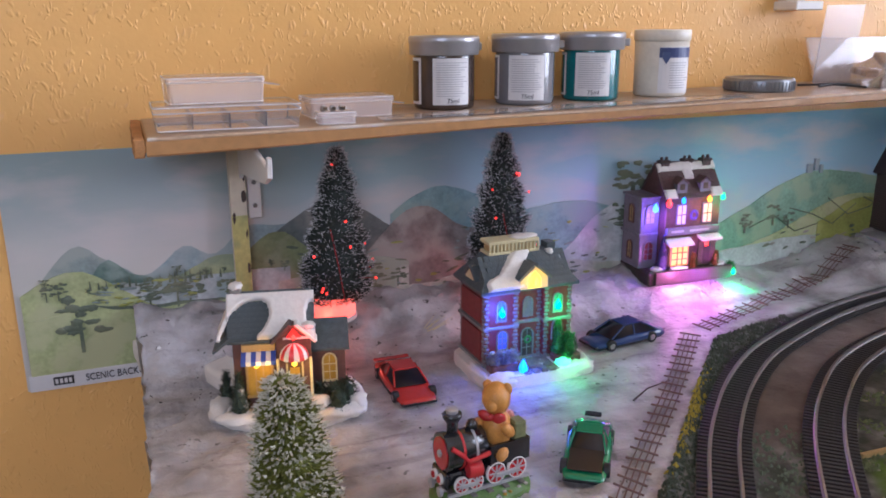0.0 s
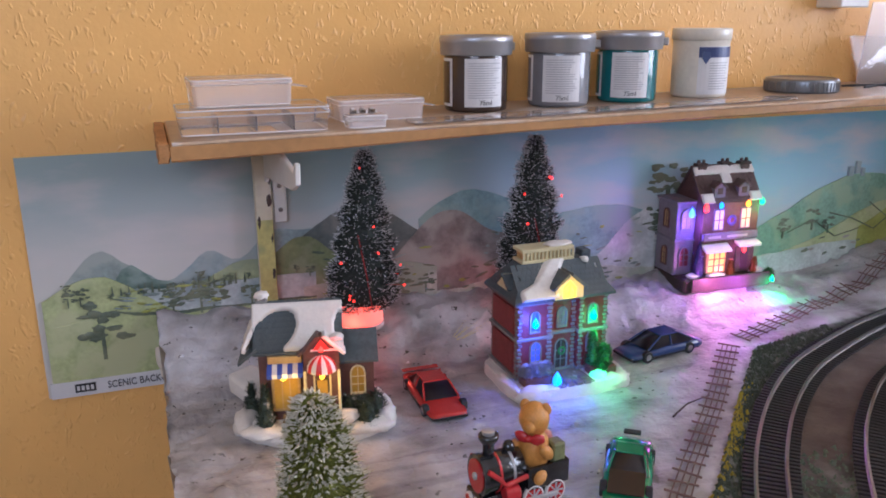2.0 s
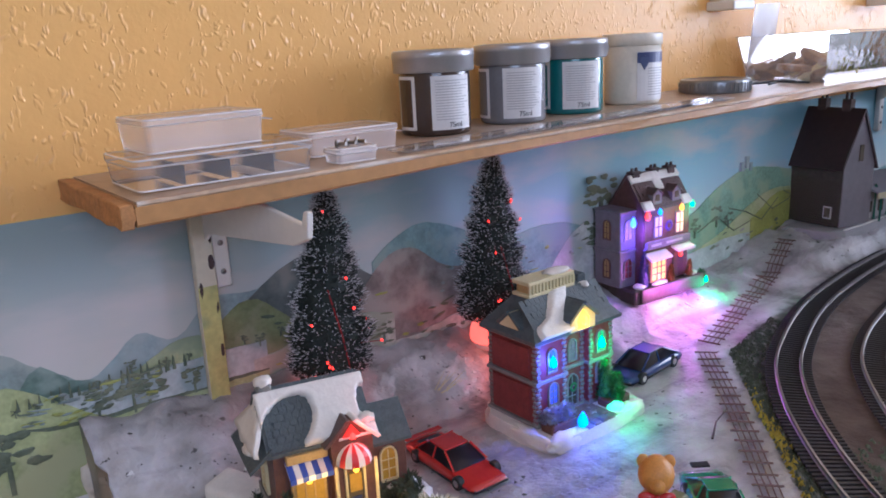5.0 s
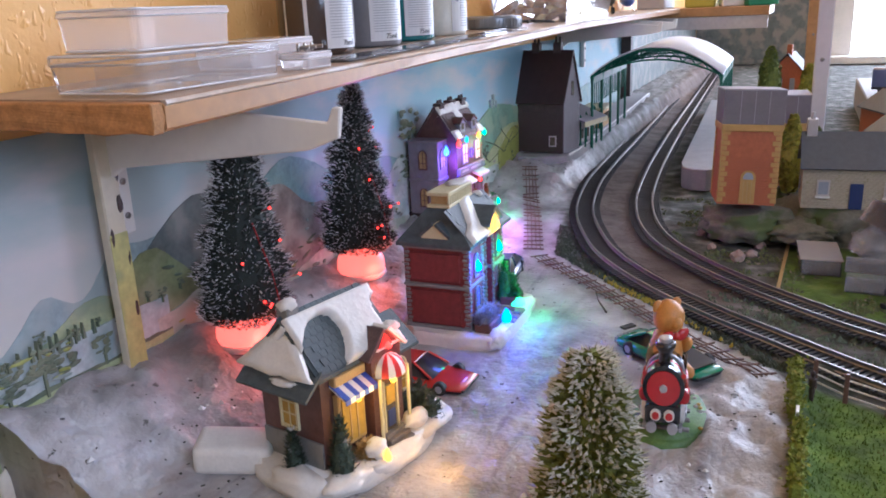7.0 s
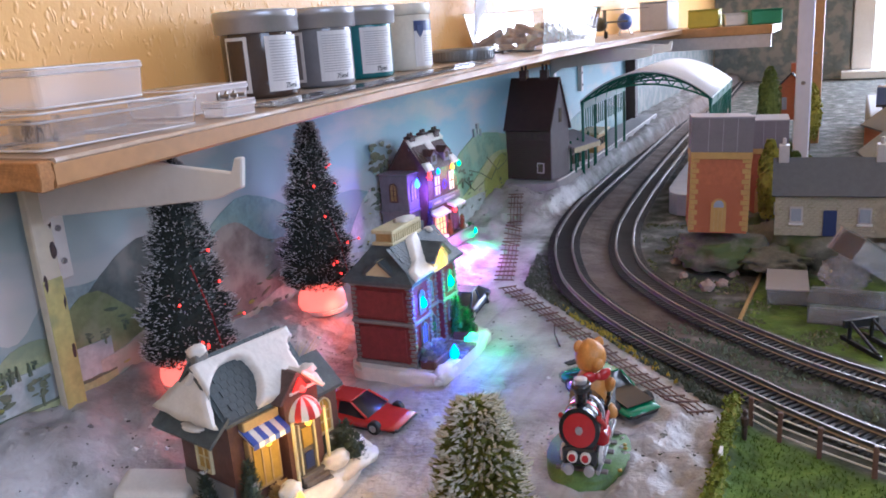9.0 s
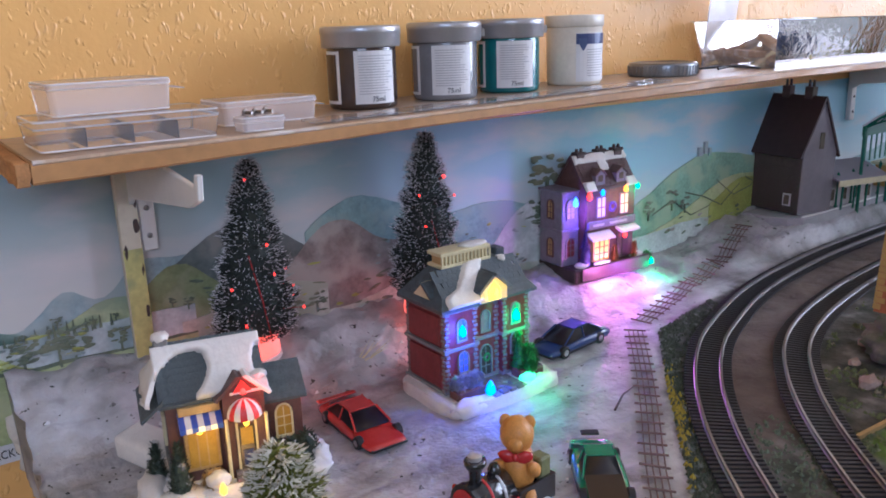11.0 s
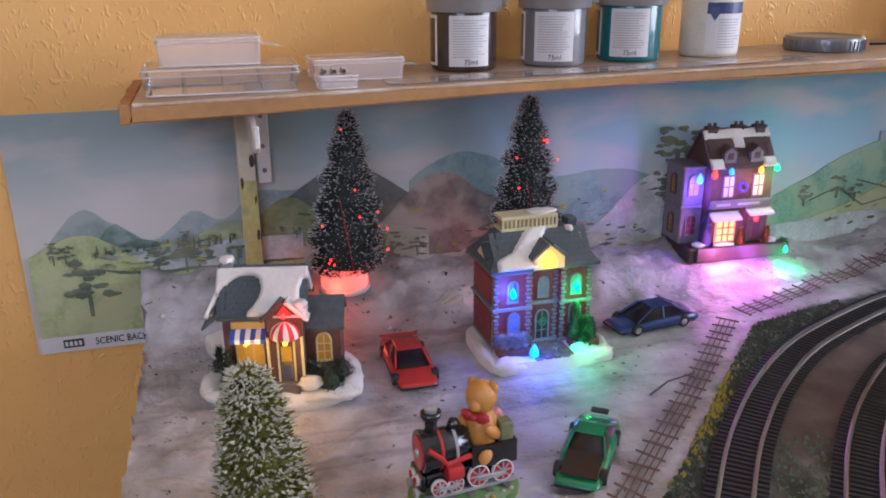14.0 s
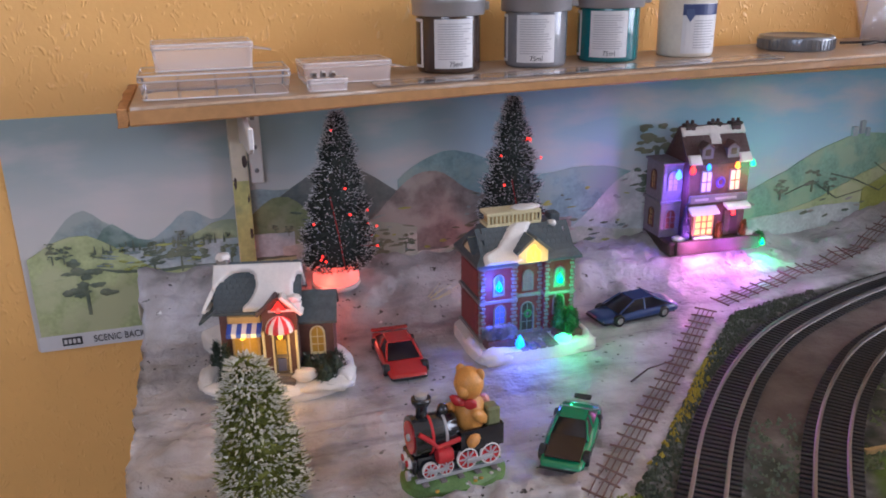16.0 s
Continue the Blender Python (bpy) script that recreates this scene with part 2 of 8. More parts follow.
def lathe(profile, n=24, bm=None, m=None, caps=True, sx=1.0, sy=1.0):
    own = bmesh.new()
    rings = []
    for r, z in profile:
        rings.append([own.verts.new((sx * r * math.cos(2 * math.pi * i / n), sy * r * math.sin(2 * math.pi * i / n), z)) for i in range(n)])
    for a, b in zip(rings, rings[1:]):
        for i in range(n):
            j = (i + 1) % n
            own.faces.new((a[i], a[j], b[j], b[i]))
    if caps:
        own.faces.new(rings[0][::-1])
        own.faces.new(rings[-1])
    return merge(own, bm, m)


def tube(path, r, n=6, bm=None, m=None, taper=1.0):
    own = bmesh.new()
    path = [Vector(p) for p in path]
    rings = []
    for i, p in enumerate(path):
        d = (path[min(i + 1, len(path) - 1)] - path[max(i - 1, 0)]).normalized()
        u = d.cross(Vector((0, 0, 1)) if abs(d.z) < 0.9 else Vector((1, 0, 0))).normalized()
        v = d.cross(u)
        rr = r * (1 + (taper - 1) * i / max(1, len(path) - 1))
        rings.append([own.verts.new(p + rr * (math.cos(2 * math.pi * k / n) * u + math.sin(2 * math.pi * k / n) * v)) for k in range(n)])
    for a, b in zip(rings, rings[1:]):
        for k in range(n):
            j = (k + 1) % n
            own.faces.new((a[k], a[j], b[j], b[k]))
    own.faces.new(rings[0][::-1])
    own.faces.new(rings[-1])
    return merge(own, bm, m)


def blob(r, bm=None, m=None, rough=0.2, freq=1.5, sub=2, seed=0.0):
    own = bmesh.new()
    bmesh.ops.create_icosphere(own, subdivisions=sub, radius=1.0)
    for v in own.verts:
        v.co *= 1 + rough * noise.noise(v.co * freq + Vector((seed, seed * 1.7, 0)))
        v.co = Vector((v.co.x * r[0], v.co.y * r[1], v.co.z * r[2]))
    return merge(own, bm, m)


def spline(pts, step=0.004):
    """Evenly stepped points of a smooth curve through pts, in x and y."""
    p = [Vector((*q, 0)) if len(q) == 2 else Vector(q) for q in pts]
    p = [2 * p[0] - p[1], *p, 2 * p[-1] - p[-2]]
    dense = []
    for i in range(1, len(p) - 2):
        for k in range(30):
            t = k / 30
            dense.append(0.5 * (2 * p[i] + (p[i + 1] - p[i - 1]) * t + (2 * p[i - 1] - 5 * p[i] + 4 * p[i + 1] - p[i + 2]) * t * t
                                + (3 * p[i] - p[i - 1] - 3 * p[i + 1] + p[i + 2]) * t ** 3))
    dense.append(p[-2])
    out, left = [dense[0]], step
    for a, b in zip(dense, dense[1:]):
        d = (b - a).length
        while left <= d:
            out.append(a + (b - a) * (left / d))
            left += step
        left -= d
    return out


def smooth01(e0, e1, x):
    t = min(1, max(0, (x - e0) / (e1 - e0)))
    return t * t * (3 - 2 * t)


# ---- the plan ----
TRACK_1 = [(0.255, -0.52), (0.3, -0.42), (0.334, -0.366), (0.369, -0.3215), (0.395, -0.289), (0.422, -0.2595), (0.462, -0.2225),
           (0.5105, -0.1875), (0.5585, -0.1635), (0.637, -0.1345), (0.722, -0.116), (0.855, -0.101), (1.15, -0.088), (1.6, -0.07), (2.55, -0.034)]
TRACK_2 = [(0.325, -0.52), (0.375, -0.42), (0.405, -0.37), (0.439, -0.328), (0.472, -0.2925), (0.51, -0.259), (0.562, -0.2235),
           (0.62, -0.2), (0.69, -0.183), (0.763, -0.172), (0.921, -0.158), (1.2, -0.142), (1.6, -0.124), (2.55, -0.082)]
FENCE_1 = [(0.308, -0.317), (0.352, -0.272), (0.423, -0.204), (0.5, -0.125)]
FENCE_2 = [(0.514, -0.12), (0.616, -0.087), (0.77, -0.035)]


def along(pts, x):
    for (a, b), (c, d) in zip(pts, pts[1:]):
        if x <= c:
            return b + (d - b) * max(0, x - a) / (c - a)
    return pts[-1][1]


def edge_y(x):
    """Where the snow ends and the painted trackside begins."""
    return along([(0.0, -0.333), (0.312, -0.33), (0.362, -0.285), (0.432, -0.215), (0.51, -0.14), (0.62, -0.115), (0.78, -0.09), (2.5, -0.05)], x)


def ground_z(x, y):
    """The height of the scenery."""
    bank = along([(0.08, 0.036), (0.3, 0.026), (0.48, 0.016), (0.68, 0.003), (3, 0.0)], x) * smooth01(-0.085, 0.0, y)
    mound = 0.012 * math.exp(-((x - 0.435) / 0.045) ** 2 - ((y + 0.045) / 0.03) ** 2)
    inn = 0.009 * math.exp(-((x - 0.55) / 0.065) ** 4 - ((y + 0.035) / 0.045) ** 4)
    rough = 0.22 + 0.78 * max(smooth01(-0.1, -0.06, y), smooth01(-0.25, -0.29, y) * (1 - smooth01(0.33, 0.38, x)), smooth01(0.135, 0.1, x))
    p = Vector((x, y, 0))
    heap = smooth01(-0.27, -0.3, y) * (1 - smooth01(0.3, 0.34, x)) * smooth01(0.2, 0.24, x)
    lump = rough * (0.0045 * noise.noise(p * 42) + 0.0062 * abs(noise.noise(p * 70)) + 0.002 * noise.noise(p * 26) + 0.0028 * abs(noise.noise(p * 190))) + heap * 0.005 * (0.6 + noise.noise(p * 55)) + 0.0007 * noise.noise(p * 150)
    lump *= 0.15 + 0.85 * smooth01(-0.345, -0.328, y) if x < 0.33 else 1
    ramp = 0.021 * smooth01(0.67, 0.8, x) * smooth01(-0.087, -0.07, y)
    low = -0.003 * smooth01(0.0, -0.02, y - edge_y(x))
    return bank + mound + inn + lump + low + ramp


# ---- room ----
def room():
    whole("wall_north", box(-1.6, 2.6, 0.0, 0.12, -0.8, 1.6), M["wall"], "ochre painted woodchip wall behind the layout", "wall", kind="structure")
    bm = box(2.6, 2.72, -2.2, -1.97, -0.8, 1.6)
    box(2.6, 2.72, -0.39, 0.12, -0.8, 1.6, bm=bm)
    box(2.6, 2.72, -1.97, -0.39, -0.8, 0.015, bm=bm)
    box(2.6, 2.72, -1.97, -0.39, 1.36, 1.6, bm=bm)
    whole("wall_east", bm, M["room"], "plaster end wall round the bright window", "wall", kind="structure")
    whole("wall_west", box(-1.72, -1.6, -2.2, 0.12, -0.8, 1.6), M["room"], "plain ochre side wall of the room", "wall", kind="structure")
    # unseen wall; its opening is added for the fill lamp
    bm = box(-1.72, -1.55, -2.32, -2.2, -0.8, 1.6)
    box(-0.15, 2.72, -2.32, -2.2, -0.8, 1.6, bm=bm)
    box(-1.55, -0.15, -2.32, -2.2, -0.8, 0.4, bm=bm)
    box(-1.55, -0.15, -2.32, -2.2, 1.5, 1.6, bm=bm)
    whole("wall_south", bm, M["room"], "plain unseen wall with an opening added for the fill light", "wall", kind="structure")
    whole("floor", box(-1.72, 2.72, -2.32, 0.12, -0.9, -0.8), M["floor"], "dark carpet floor under the layout", "floor", kind="structure")
    whole("ceiling", box(-1.72, 2.72, -2.32, 0.12, 1.6, 1.7), M["ceiling"], "white ceiling", "ceiling", kind="structure")


room()


def ground():
    xs = [0.082 + i * 0.004 for i in range(196)] + [0.862 + i * 0.02 for i in range(1, 87)]
    ys = [-1.1 + i * 0.03 for i in range(17)] + [-0.6 + i * 0.004 for i in range(151)]
    verts, zone = [], []
    for j, y in enumerate(ys):
        for i, x in enumerate(xs):
            xx = x + (0.004 * noise.noise(Vector((0, y * 30, 3))) + 0.003 * noise.noise(Vector((0, y * 110, 7))) if i == 0 else 0)
            verts.append((xx, y, ground_z(x, y)))
            p = Vector((x, y, 0))
            e = y - edge_y(x) + 0.008 * noise.noise(p * 45) + 0.005 * noise.noise(p * 120)
            snow = smooth01(-0.006, 0.006, e) * (1 - 0.6 * smooth01(0.8, 1.0, x))
            gap = along([(a1, b1 - 0.0) for a1, b1 in TRACK_1], x) - y
            centre = smooth01(-0.012, 0.0, gap) * smooth01(0.085, 0.06, gap + 0.01 * noise.noise(p * 25)) * (1 - snow)
            if x < 0.46:
                centre *= smooth01(-0.31, -0.27, y)
            g = noise.noise(p * 30) * 0.004
            grass = smooth01(-0.333, -0.339, y + g) * smooth01(0.318, 0.308, x - (y + 0.34) * 0.55)
            inner = smooth01(-0.318, -0.324, y + g) * smooth01(0.0, 0.01, x - 0.462 - (y + 0.323) * 0.62) * smooth01(0.62, 0.58, x)
            zone.append((snow, min(1, centre), min(1, max(grass, inner * 0.9)), 1))
    w = len(xs)
    faces = [(j * w + i, j * w + i + 1, (j + 1) * w + i + 1, (j + 1) * w + i) for j in range(len(ys) - 1) for i in range(w - 1)]
    # the board's thickness along its open left and front edges
    n0 = len(verts)
    rim = [j * w for j in range(len(ys))][::-1] + list(range(1, w))
    for k in rim:
        verts.append((verts[k][0] + 0.002, verts[k][1], -0.03))
        zone.append((0.8, 0, 0, 1))
    for a in range(len(rim) - 1):
        faces.append((rim[a], rim[a + 1], n0 + a + 1, n0 + a))
    me = bpy.data.meshes.new("ground")
    me.from_pydata(verts, [], faces)
    me.materials.append(M["ground"])
    me.polygons.foreach_set("use_smooth", [True] * len(me.polygons))
    at = me.color_attributes.new("zone", "FLOAT_COLOR", "POINT")
    at.data.foreach_set("color", [c for z in zone for c in z])
    tagged(new("ground", me), "white plaster snow, painted trackside scatter and flock grass", "ground", kind="structure")
    whole("baseboard", box(0.09, 2.58, -1.1, -0.004, -0.06, -0.03), M["pine"], "plywood baseboard under the layout", "baseboard", kind="structure")


ground()

# ---- more materials ----
def plastic(name, c, rough=0.35, **kw):
    return mat(name, c, rough, 0.1, 60, 0.05, **kw)


def print_sky():
    m = mat("printed_sky", (0.33, 0.5, 0.58), 0.5, 0.05, 12, 0.0)
    nt = m.node_tree
    n, l = nt.nodes, nt.links
    tc = n.new("ShaderNodeTexCoord")
    sp = n.new("ShaderNodeSeparateXYZ")
    l.new(tc.outputs["Object"], sp.inputs[0])

    def ramp(src, stops, lo, hi):
        mr = n.new("ShaderNodeMapRange")
        mr.inputs[1].default_value, mr.inputs[2].default_value = lo, hi
        l.new(src, mr.inputs[0])
        r = n.new("ShaderNodeValToRGB")
        while len(r.color_ramp.elements) < len(stops):
            r.color_ramp.elements.new(0.5)
        for e, (p, c) in zip(r.color_ramp.elements, stops):
            e.position, e.color = p, (*c, 1)
        l.new(mr.outputs[0], r.inputs[0])
        return r.outputs[0]

    grey = ramp(sp.outputs[2], [(0, (0.62, 0.6, 0.54)), (0.35, (0.56, 0.55, 0.51)), (0.7, (0.38, 0.45, 0.44)), (1, (0.28, 0.37, 0.36))], 0.04, 0.16)
    blue = ramp(sp.outputs[2], [(0, (0.55, 0.62, 0.6)), (0.4, (0.36, 0.58, 0.66)), (1, (0.17, 0.44, 0.56))], 0.05, 0.17)
    side = ramp(sp.outputs[0], [(0, (0, 0, 0)), (1, (1, 1, 1))], 0.12, 0.6)
    mx = n.new("ShaderNodeMix")
    mx.data_type = "RGBA"
    l.new(side, mx.inputs[0])
    l.new(grey, mx.inputs[6])
    l.new(blue, mx.inputs[7])
    mp = n.new("ShaderNodeMapping")
    mp.inputs["Scale"].default_value = (9, 1, 26)
    l.new(tc.outputs["Object"], mp.inputs[0])
    cl = n.new("ShaderNodeTexNoise")
    cl.inputs["Scale"].default_value, cl.inputs["Detail"].default_value = 1.0, 6.0
    l.new(mp.outputs[0], cl.inputs[0])
    cr = ramp(cl.outputs[0], [(0.0, (0, 0, 0)), (1.0, (0.75, 0.75, 0.75))], 0.5, 0.68)
    m2 = n.new("ShaderNodeMix")
    m2.data_type = "RGBA"
    m2.inputs[7].default_value = (0.64, 0.58, 0.55, 1)
    l.new(cr, m2.inputs[0])
    l.new(mx.outputs[2], m2.inputs[6])
    l.new(m2.outputs[2], n["Principled BSDF"].inputs["Base Color"])
    return m


M["sky"] = print_sky()
INK = {}
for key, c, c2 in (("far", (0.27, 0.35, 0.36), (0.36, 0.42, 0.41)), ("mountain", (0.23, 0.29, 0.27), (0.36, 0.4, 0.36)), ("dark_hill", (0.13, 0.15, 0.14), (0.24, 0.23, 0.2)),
                   ("brown_hill", (0.24, 0.21, 0.19), (0.4, 0.37, 0.33)), ("pale_field", (0.5, 0.5, 0.43), (0.38, 0.42, 0.33)), ("meadow", (0.4, 0.45, 0.22), (0.5, 0.53, 0.3)),
                   ("river", (0.52, 0.56, 0.54), (0.42, 0.48, 0.46)), ("green_hill", (0.22, 0.38, 0.27), (0.34, 0.46, 0.3)), ("ink", (0.12, 0.15, 0.1), (0.2, 0.22, 0.14)),
                   ("teal_hill", (0.22, 0.36, 0.36), (0.3, 0.42, 0.38)), ("cream", (0.72, 0.68, 0.58), (0.66, 0.6, 0.5)), ("olive", (0.3, 0.32, 0.08), (0.4, 0.42, 0.12)), ("forest", (0.12, 0.19, 0.16), (0.26, 0.34, 0.3)), ("shore_green", (0.42, 0.46, 0.26), (0.3, 0.36, 0.24)), ("lake", (0.5, 0.55, 0.54), (0.36, 0.43, 0.43)), ("olive_dim", (0.22, 0.25, 0.12), (0.32, 0.33, 0.2))):
    INK[key] = mat("printed_" + key, c, 0.5, 0.32, 55, 0.0, second=c2, amount=0.7)
M["torn"] = mat("torn_paper_edge", (0.72, 0.66, 0.55), 0.8, 0.1, 60)
M["black_ink"] = mat("black_print", (0.03, 0.03, 0.03), 0.5, 0.1, 60, 0)


def see_through(name, tint, body, rough, ior=1.3):
    """Thin moulded plastic: mostly clear, with a little body and a glossy skin."""
    m = bpy.data.materials.new(name)
    m.use_nodes = True
    n, l = m.node_tree.nodes, m.node_tree.links
    b = n["Principled BSDF"]
    b.inputs["Base Color"].default_value, b.inputs["Roughness"].default_value = (*tint, 1), 0.5
    tr, gl, fr = n.new("ShaderNodeBsdfTransparent"), n.new("ShaderNodeBsdfGlossy"), n.new("ShaderNodeFresnel")
    gl.inputs["Roughness"].default_value, fr.inputs["IOR"].default_value = rough, ior
    tc, tex, bp = n.new("ShaderNodeTexCoord"), n.new("ShaderNodeTexNoise"), n.new("ShaderNodeBump")
    tex.inputs["Scale"].default_value, tex.inputs["Detail"].default_value = 90, 3
    bp.inputs["Strength"].default_value, bp.inputs["Distance"].default_value = 0.35, 0.001
    l.new(tc.outputs["Object"], tex.inputs["Vector"])
    l.new(tex.outputs[0], bp.inputs["Height"])
    l.new(bp.outputs[0], gl.inputs["Normal"])
    l.new(bp.outputs[0], fr.inputs["Normal"])
    m1, m2 = n.new("ShaderNodeMixShader"), n.new("ShaderNodeMixShader")
    m1.inputs[0].default_value = body
    l.new(tr.outputs[0], m1.inputs[1])
    l.new(b.outputs[0], m1.inputs[2])
    l.new(fr.outputs[0], m2.inputs[0])
    l.new(m1.outputs[0], m2.inputs[1])
    l.new(gl.outputs[0], m2.inputs[2])
    l.new(m2.outputs[0], n["Material Output"].inputs[0])
    return m


M["clear"] = see_through("clear_styrene", (0.95, 0.95, 1.0), 0.12, 0.06, 1.25)
M["clear_rim"] = mat("clear_styrene_rim", (0.8, 0.77, 0.77), 0.25, 0.05, 60, 0.05)
M["frost"] = see_through("frosted_polypropylene", (1.0, 0.9, 0.88), 0.3, 0.25, 1.15)
M["grey_lid"] = mat("silver_grey_lid", (0.42, 0.42, 0.43), 0.33, 0.06, 90, 0.05, metal=0.55)
M["label"] = mat("paper_label", (0.7, 0.69, 0.68), 0.45, 0.04, 50, 0)
M["bars"] = mat("grey_label_print", (0.42, 0.41, 0.42), 0.5, 0.1, 90, 0)
M["slate"] = mat("painted_slate_roof", (0.075, 0.095, 0.1), 0.5, 0.35, 260, 0.6)
M["resin_snow"] = mat("painted_resin_snow", (0.76, 0.73, 0.67), 0.42, 0.08, 120, 0.35)
M["brick_red"] = mat("painted_brick", (0.18, 0.03, 0.03), 0.5, 0.3, 240, 0.4)
M["brick_brown"] = mat("painted_brown_brick", (0.12, 0.055, 0.045), 0.5, 0.3, 240, 0.4)
M["stone_trim"] = mat("grey_painted_trim", (0.21, 0.21, 0.2), 0.5, 0.2, 200, 0.3)
M["cream_resin"] = mat("cream_painted_resin", (0.62, 0.55, 0.32), 0.5, 0.12, 150, 0.3)
M["brown_resin"] = mat("dark_brown_painted_resin", (0.05, 0.03, 0.025), 0.5, 0.35, 180, 0.5)
M["mauve"] = mat("grey_white_painted_resin", (0.5, 0.46, 0.44), 0.5, 0.12, 150, 0.3)
M["roof_brown"] = mat("brown_painted_roof", (0.1, 0.06, 0.055), 0.5, 0.35, 260, 0.6)
M["win_dark"] = mat("dark_window_paint", (0.12, 0.1, 0.07), 0.25, 0.3, 150, 0.1)
M["win_yellow"] = mat("yellow_window_paint", (0.42, 0.26, 0.035), 0.4, 0.2, 150, 0.1)
M["gold"] = mat("ochre_trim_paint", (0.45, 0.3, 0.12), 0.5, 0.2, 150, 0.2)
M["blue_stripe"] = plastic("blue_awning_paint", (0.05, 0.1, 0.42))
M["red_stripe"] = plastic("red_awning_paint", (0.55, 0.03, 0.03))
M["white_stripe"] = plastic("white_awning_paint", (0.78, 0.76, 0.72))
M["shrub"] = mat("dark_shrub_paint", (0.05, 0.07, 0.045), 0.7, 0.5, 300, 0.8, second=(0.6, 0.6, 0.58), amount=0.35)
M["frosted_shrub"] = mat("pale_frosted_shrub_paint", (0.3, 0.32, 0.4), 0.6, 0.4, 300, 0.8)
M["leaf_green"] = mat("green_leaf_paint", (0.03, 0.2, 0.05), 0.6, 0.4, 250, 0.8)
M["step"] = mat("grey_step_paint", (0.16, 0.14, 0.13), 0.6, 0.25, 200, 0.4)
M["needles"] = mat("dark_green_bristle", (0.022, 0.03, 0.024), 0.75, 0.4, 300, 0.2)
M["tips"] = mat("frosted_bristle_tip", (0.62, 0.62, 0.62), 0.6, 0.15, 300, 0.1)
M["olive_bristle"] = mat("olive_bristle", (0.16, 0.17, 0.03), 0.75, 0.5, 200, 0.2)
M["cream_tip"] = mat("snow_flock_tip", (0.62, 0.59, 0.48), 0.7, 0.12, 200, 0.2)
M["wire"] = plastic("red_light_wire", (0.35, 0.02, 0.02))
M["dome"] = mat("lit_coral_dome", (0.85, 0.3, 0.25), 0.4, 0.08, 90, 0.2, emit=(1.0, 0.13, 0.09), power=1.6)
M["dome_rim"] = plastic("white_dome_rim", (0.75, 0.68, 0.64))
LED = {}
for key, c, p in (("red", (1, 0.03, 0.02), 5), ("yellow", (1, 0.5, 0.03), 4), ("orange", (1, 0.3, 0.02), 5), ("blue", (0.05, 0.16, 1), 6), ("cyan", (0.02, 0.28, 1), 2.6),
                  ("green", (0.02, 1, 0.3), 1.7), ("pink", (1, 0.35, 0.6), 3)):
    LED[key] = mat("lit_" + key + "_led", c, 0.3, 0.05, 90, 0, emit=c, power=p)
M["red_car"] = plastic("red_enamel", (0.5, 0.03, 0.025), 0.25, coat=0.6)
M["blue_car"] = plastic("blue_enamel", (0.012, 0.04, 0.15), 0.28, coat=0.6)
M["green_car"] = plastic("green_enamel", (0.01, 0.23, 0.1), 0.22, coat=0.7)
M["tint"] = mat("black_tinted_glazing", (0.012, 0.012, 0.016), 0.28, 0.2, 60, 0.0, coat=0.1)
M["tyre"] = plastic("black_tyre", (0.015, 0.015, 0.016), 0.6)
M["chrome"] = mat("chrome", (0.6, 0.6, 0.62), 0.2, 0.05, 60, 0, metal=1.0)
M["loco_black"] = plastic("gloss_black_resin", (0.015, 0.015, 0.017), 0.2, coat=0.6)
M["loco_red"] = plastic("gloss_red_resin", (0.5, 0.025, 0.03), 0.25, coat=0.5)
M["silver"] = mat("silver_paint", (0.5, 0.5, 0.52), 0.35, 0.1, 120, 0.1, metal=0.5)
M["base_green"] = mat("green_resin_base", (0.1, 0.19, 0.05), 0.5, 0.35, 120, 0.5)
M["honey"] = mat("honey_brown_resin", (0.58, 0.26, 0.06), 0.42, 0.2, 220, 0.5)
M["card_brick"] = mat("orange_brick_card", (0.4, 0.115, 0.045), 0.6, 0.2, 300, 0.2)
M["card_yellow"] = mat("buff_quoin_card", (0.46, 0.27, 0.08), 0.6, 0.15, 200, 0.1)
M["card_grey"] = mat("grey_tank_card", (0.17, 0.15, 0.16), 0.5, 0.12, 100, 0.1)
M["card_grey_top"] = mat("pale_tank_lid_card", (0.33, 0.31, 0.33), 0.5, 0.08, 100, 0.1)
M["card_slate"] = mat("dark_slate_card", (0.1, 0.105, 0.11), 0.5, 0.15, 200, 0.1)
M["card_stone"] = mat("printed_stone_card", (0.42, 0.37, 0.27), 0.6, 0.3, 180, 0.2, second=(0.22, 0.23, 0.08), amount=0.4)
M["card_door"] = plastic("dark_blue_door_card", (0.03, 0.05, 0.14))
M["card_pane"] = plastic("grey_blue_window_card", (0.3, 0.33, 0.38))
M["dark_stone"] = mat("dark_stone_card", (0.065, 0.046, 0.036), 0.65, 0.35, 200, 0.3)
M["dark_roof"] = mat("dark_brown_roof_card", (0.036, 0.019, 0.016), 0.6, 0.2, 150, 0.2)
M["platform"] = mat("grey_platform_card", (0.33, 0.32, 0.32), 0.7, 0.12, 60, 0.1)
M["green_iron"] = plastic("dark_green_ironwork", (0.01, 0.13, 0.075), 0.4)
M["canopy_white"] = mat("translucent_white_roof", (0.78, 0.79, 0.8), 0.4, 0.04, 40, 0.0)
M["flock"] = mat("green_flock_tree", (0.13, 0.16, 0.03), 0.9, 0.5, 220, 0.8)
M["junk"] = mat("mixed_brown_packing", (0.33, 0.2, 0.11), 0.6, 0.4, 45, 0.5, second=(0.55, 0.5, 0.46), amount=0.5)
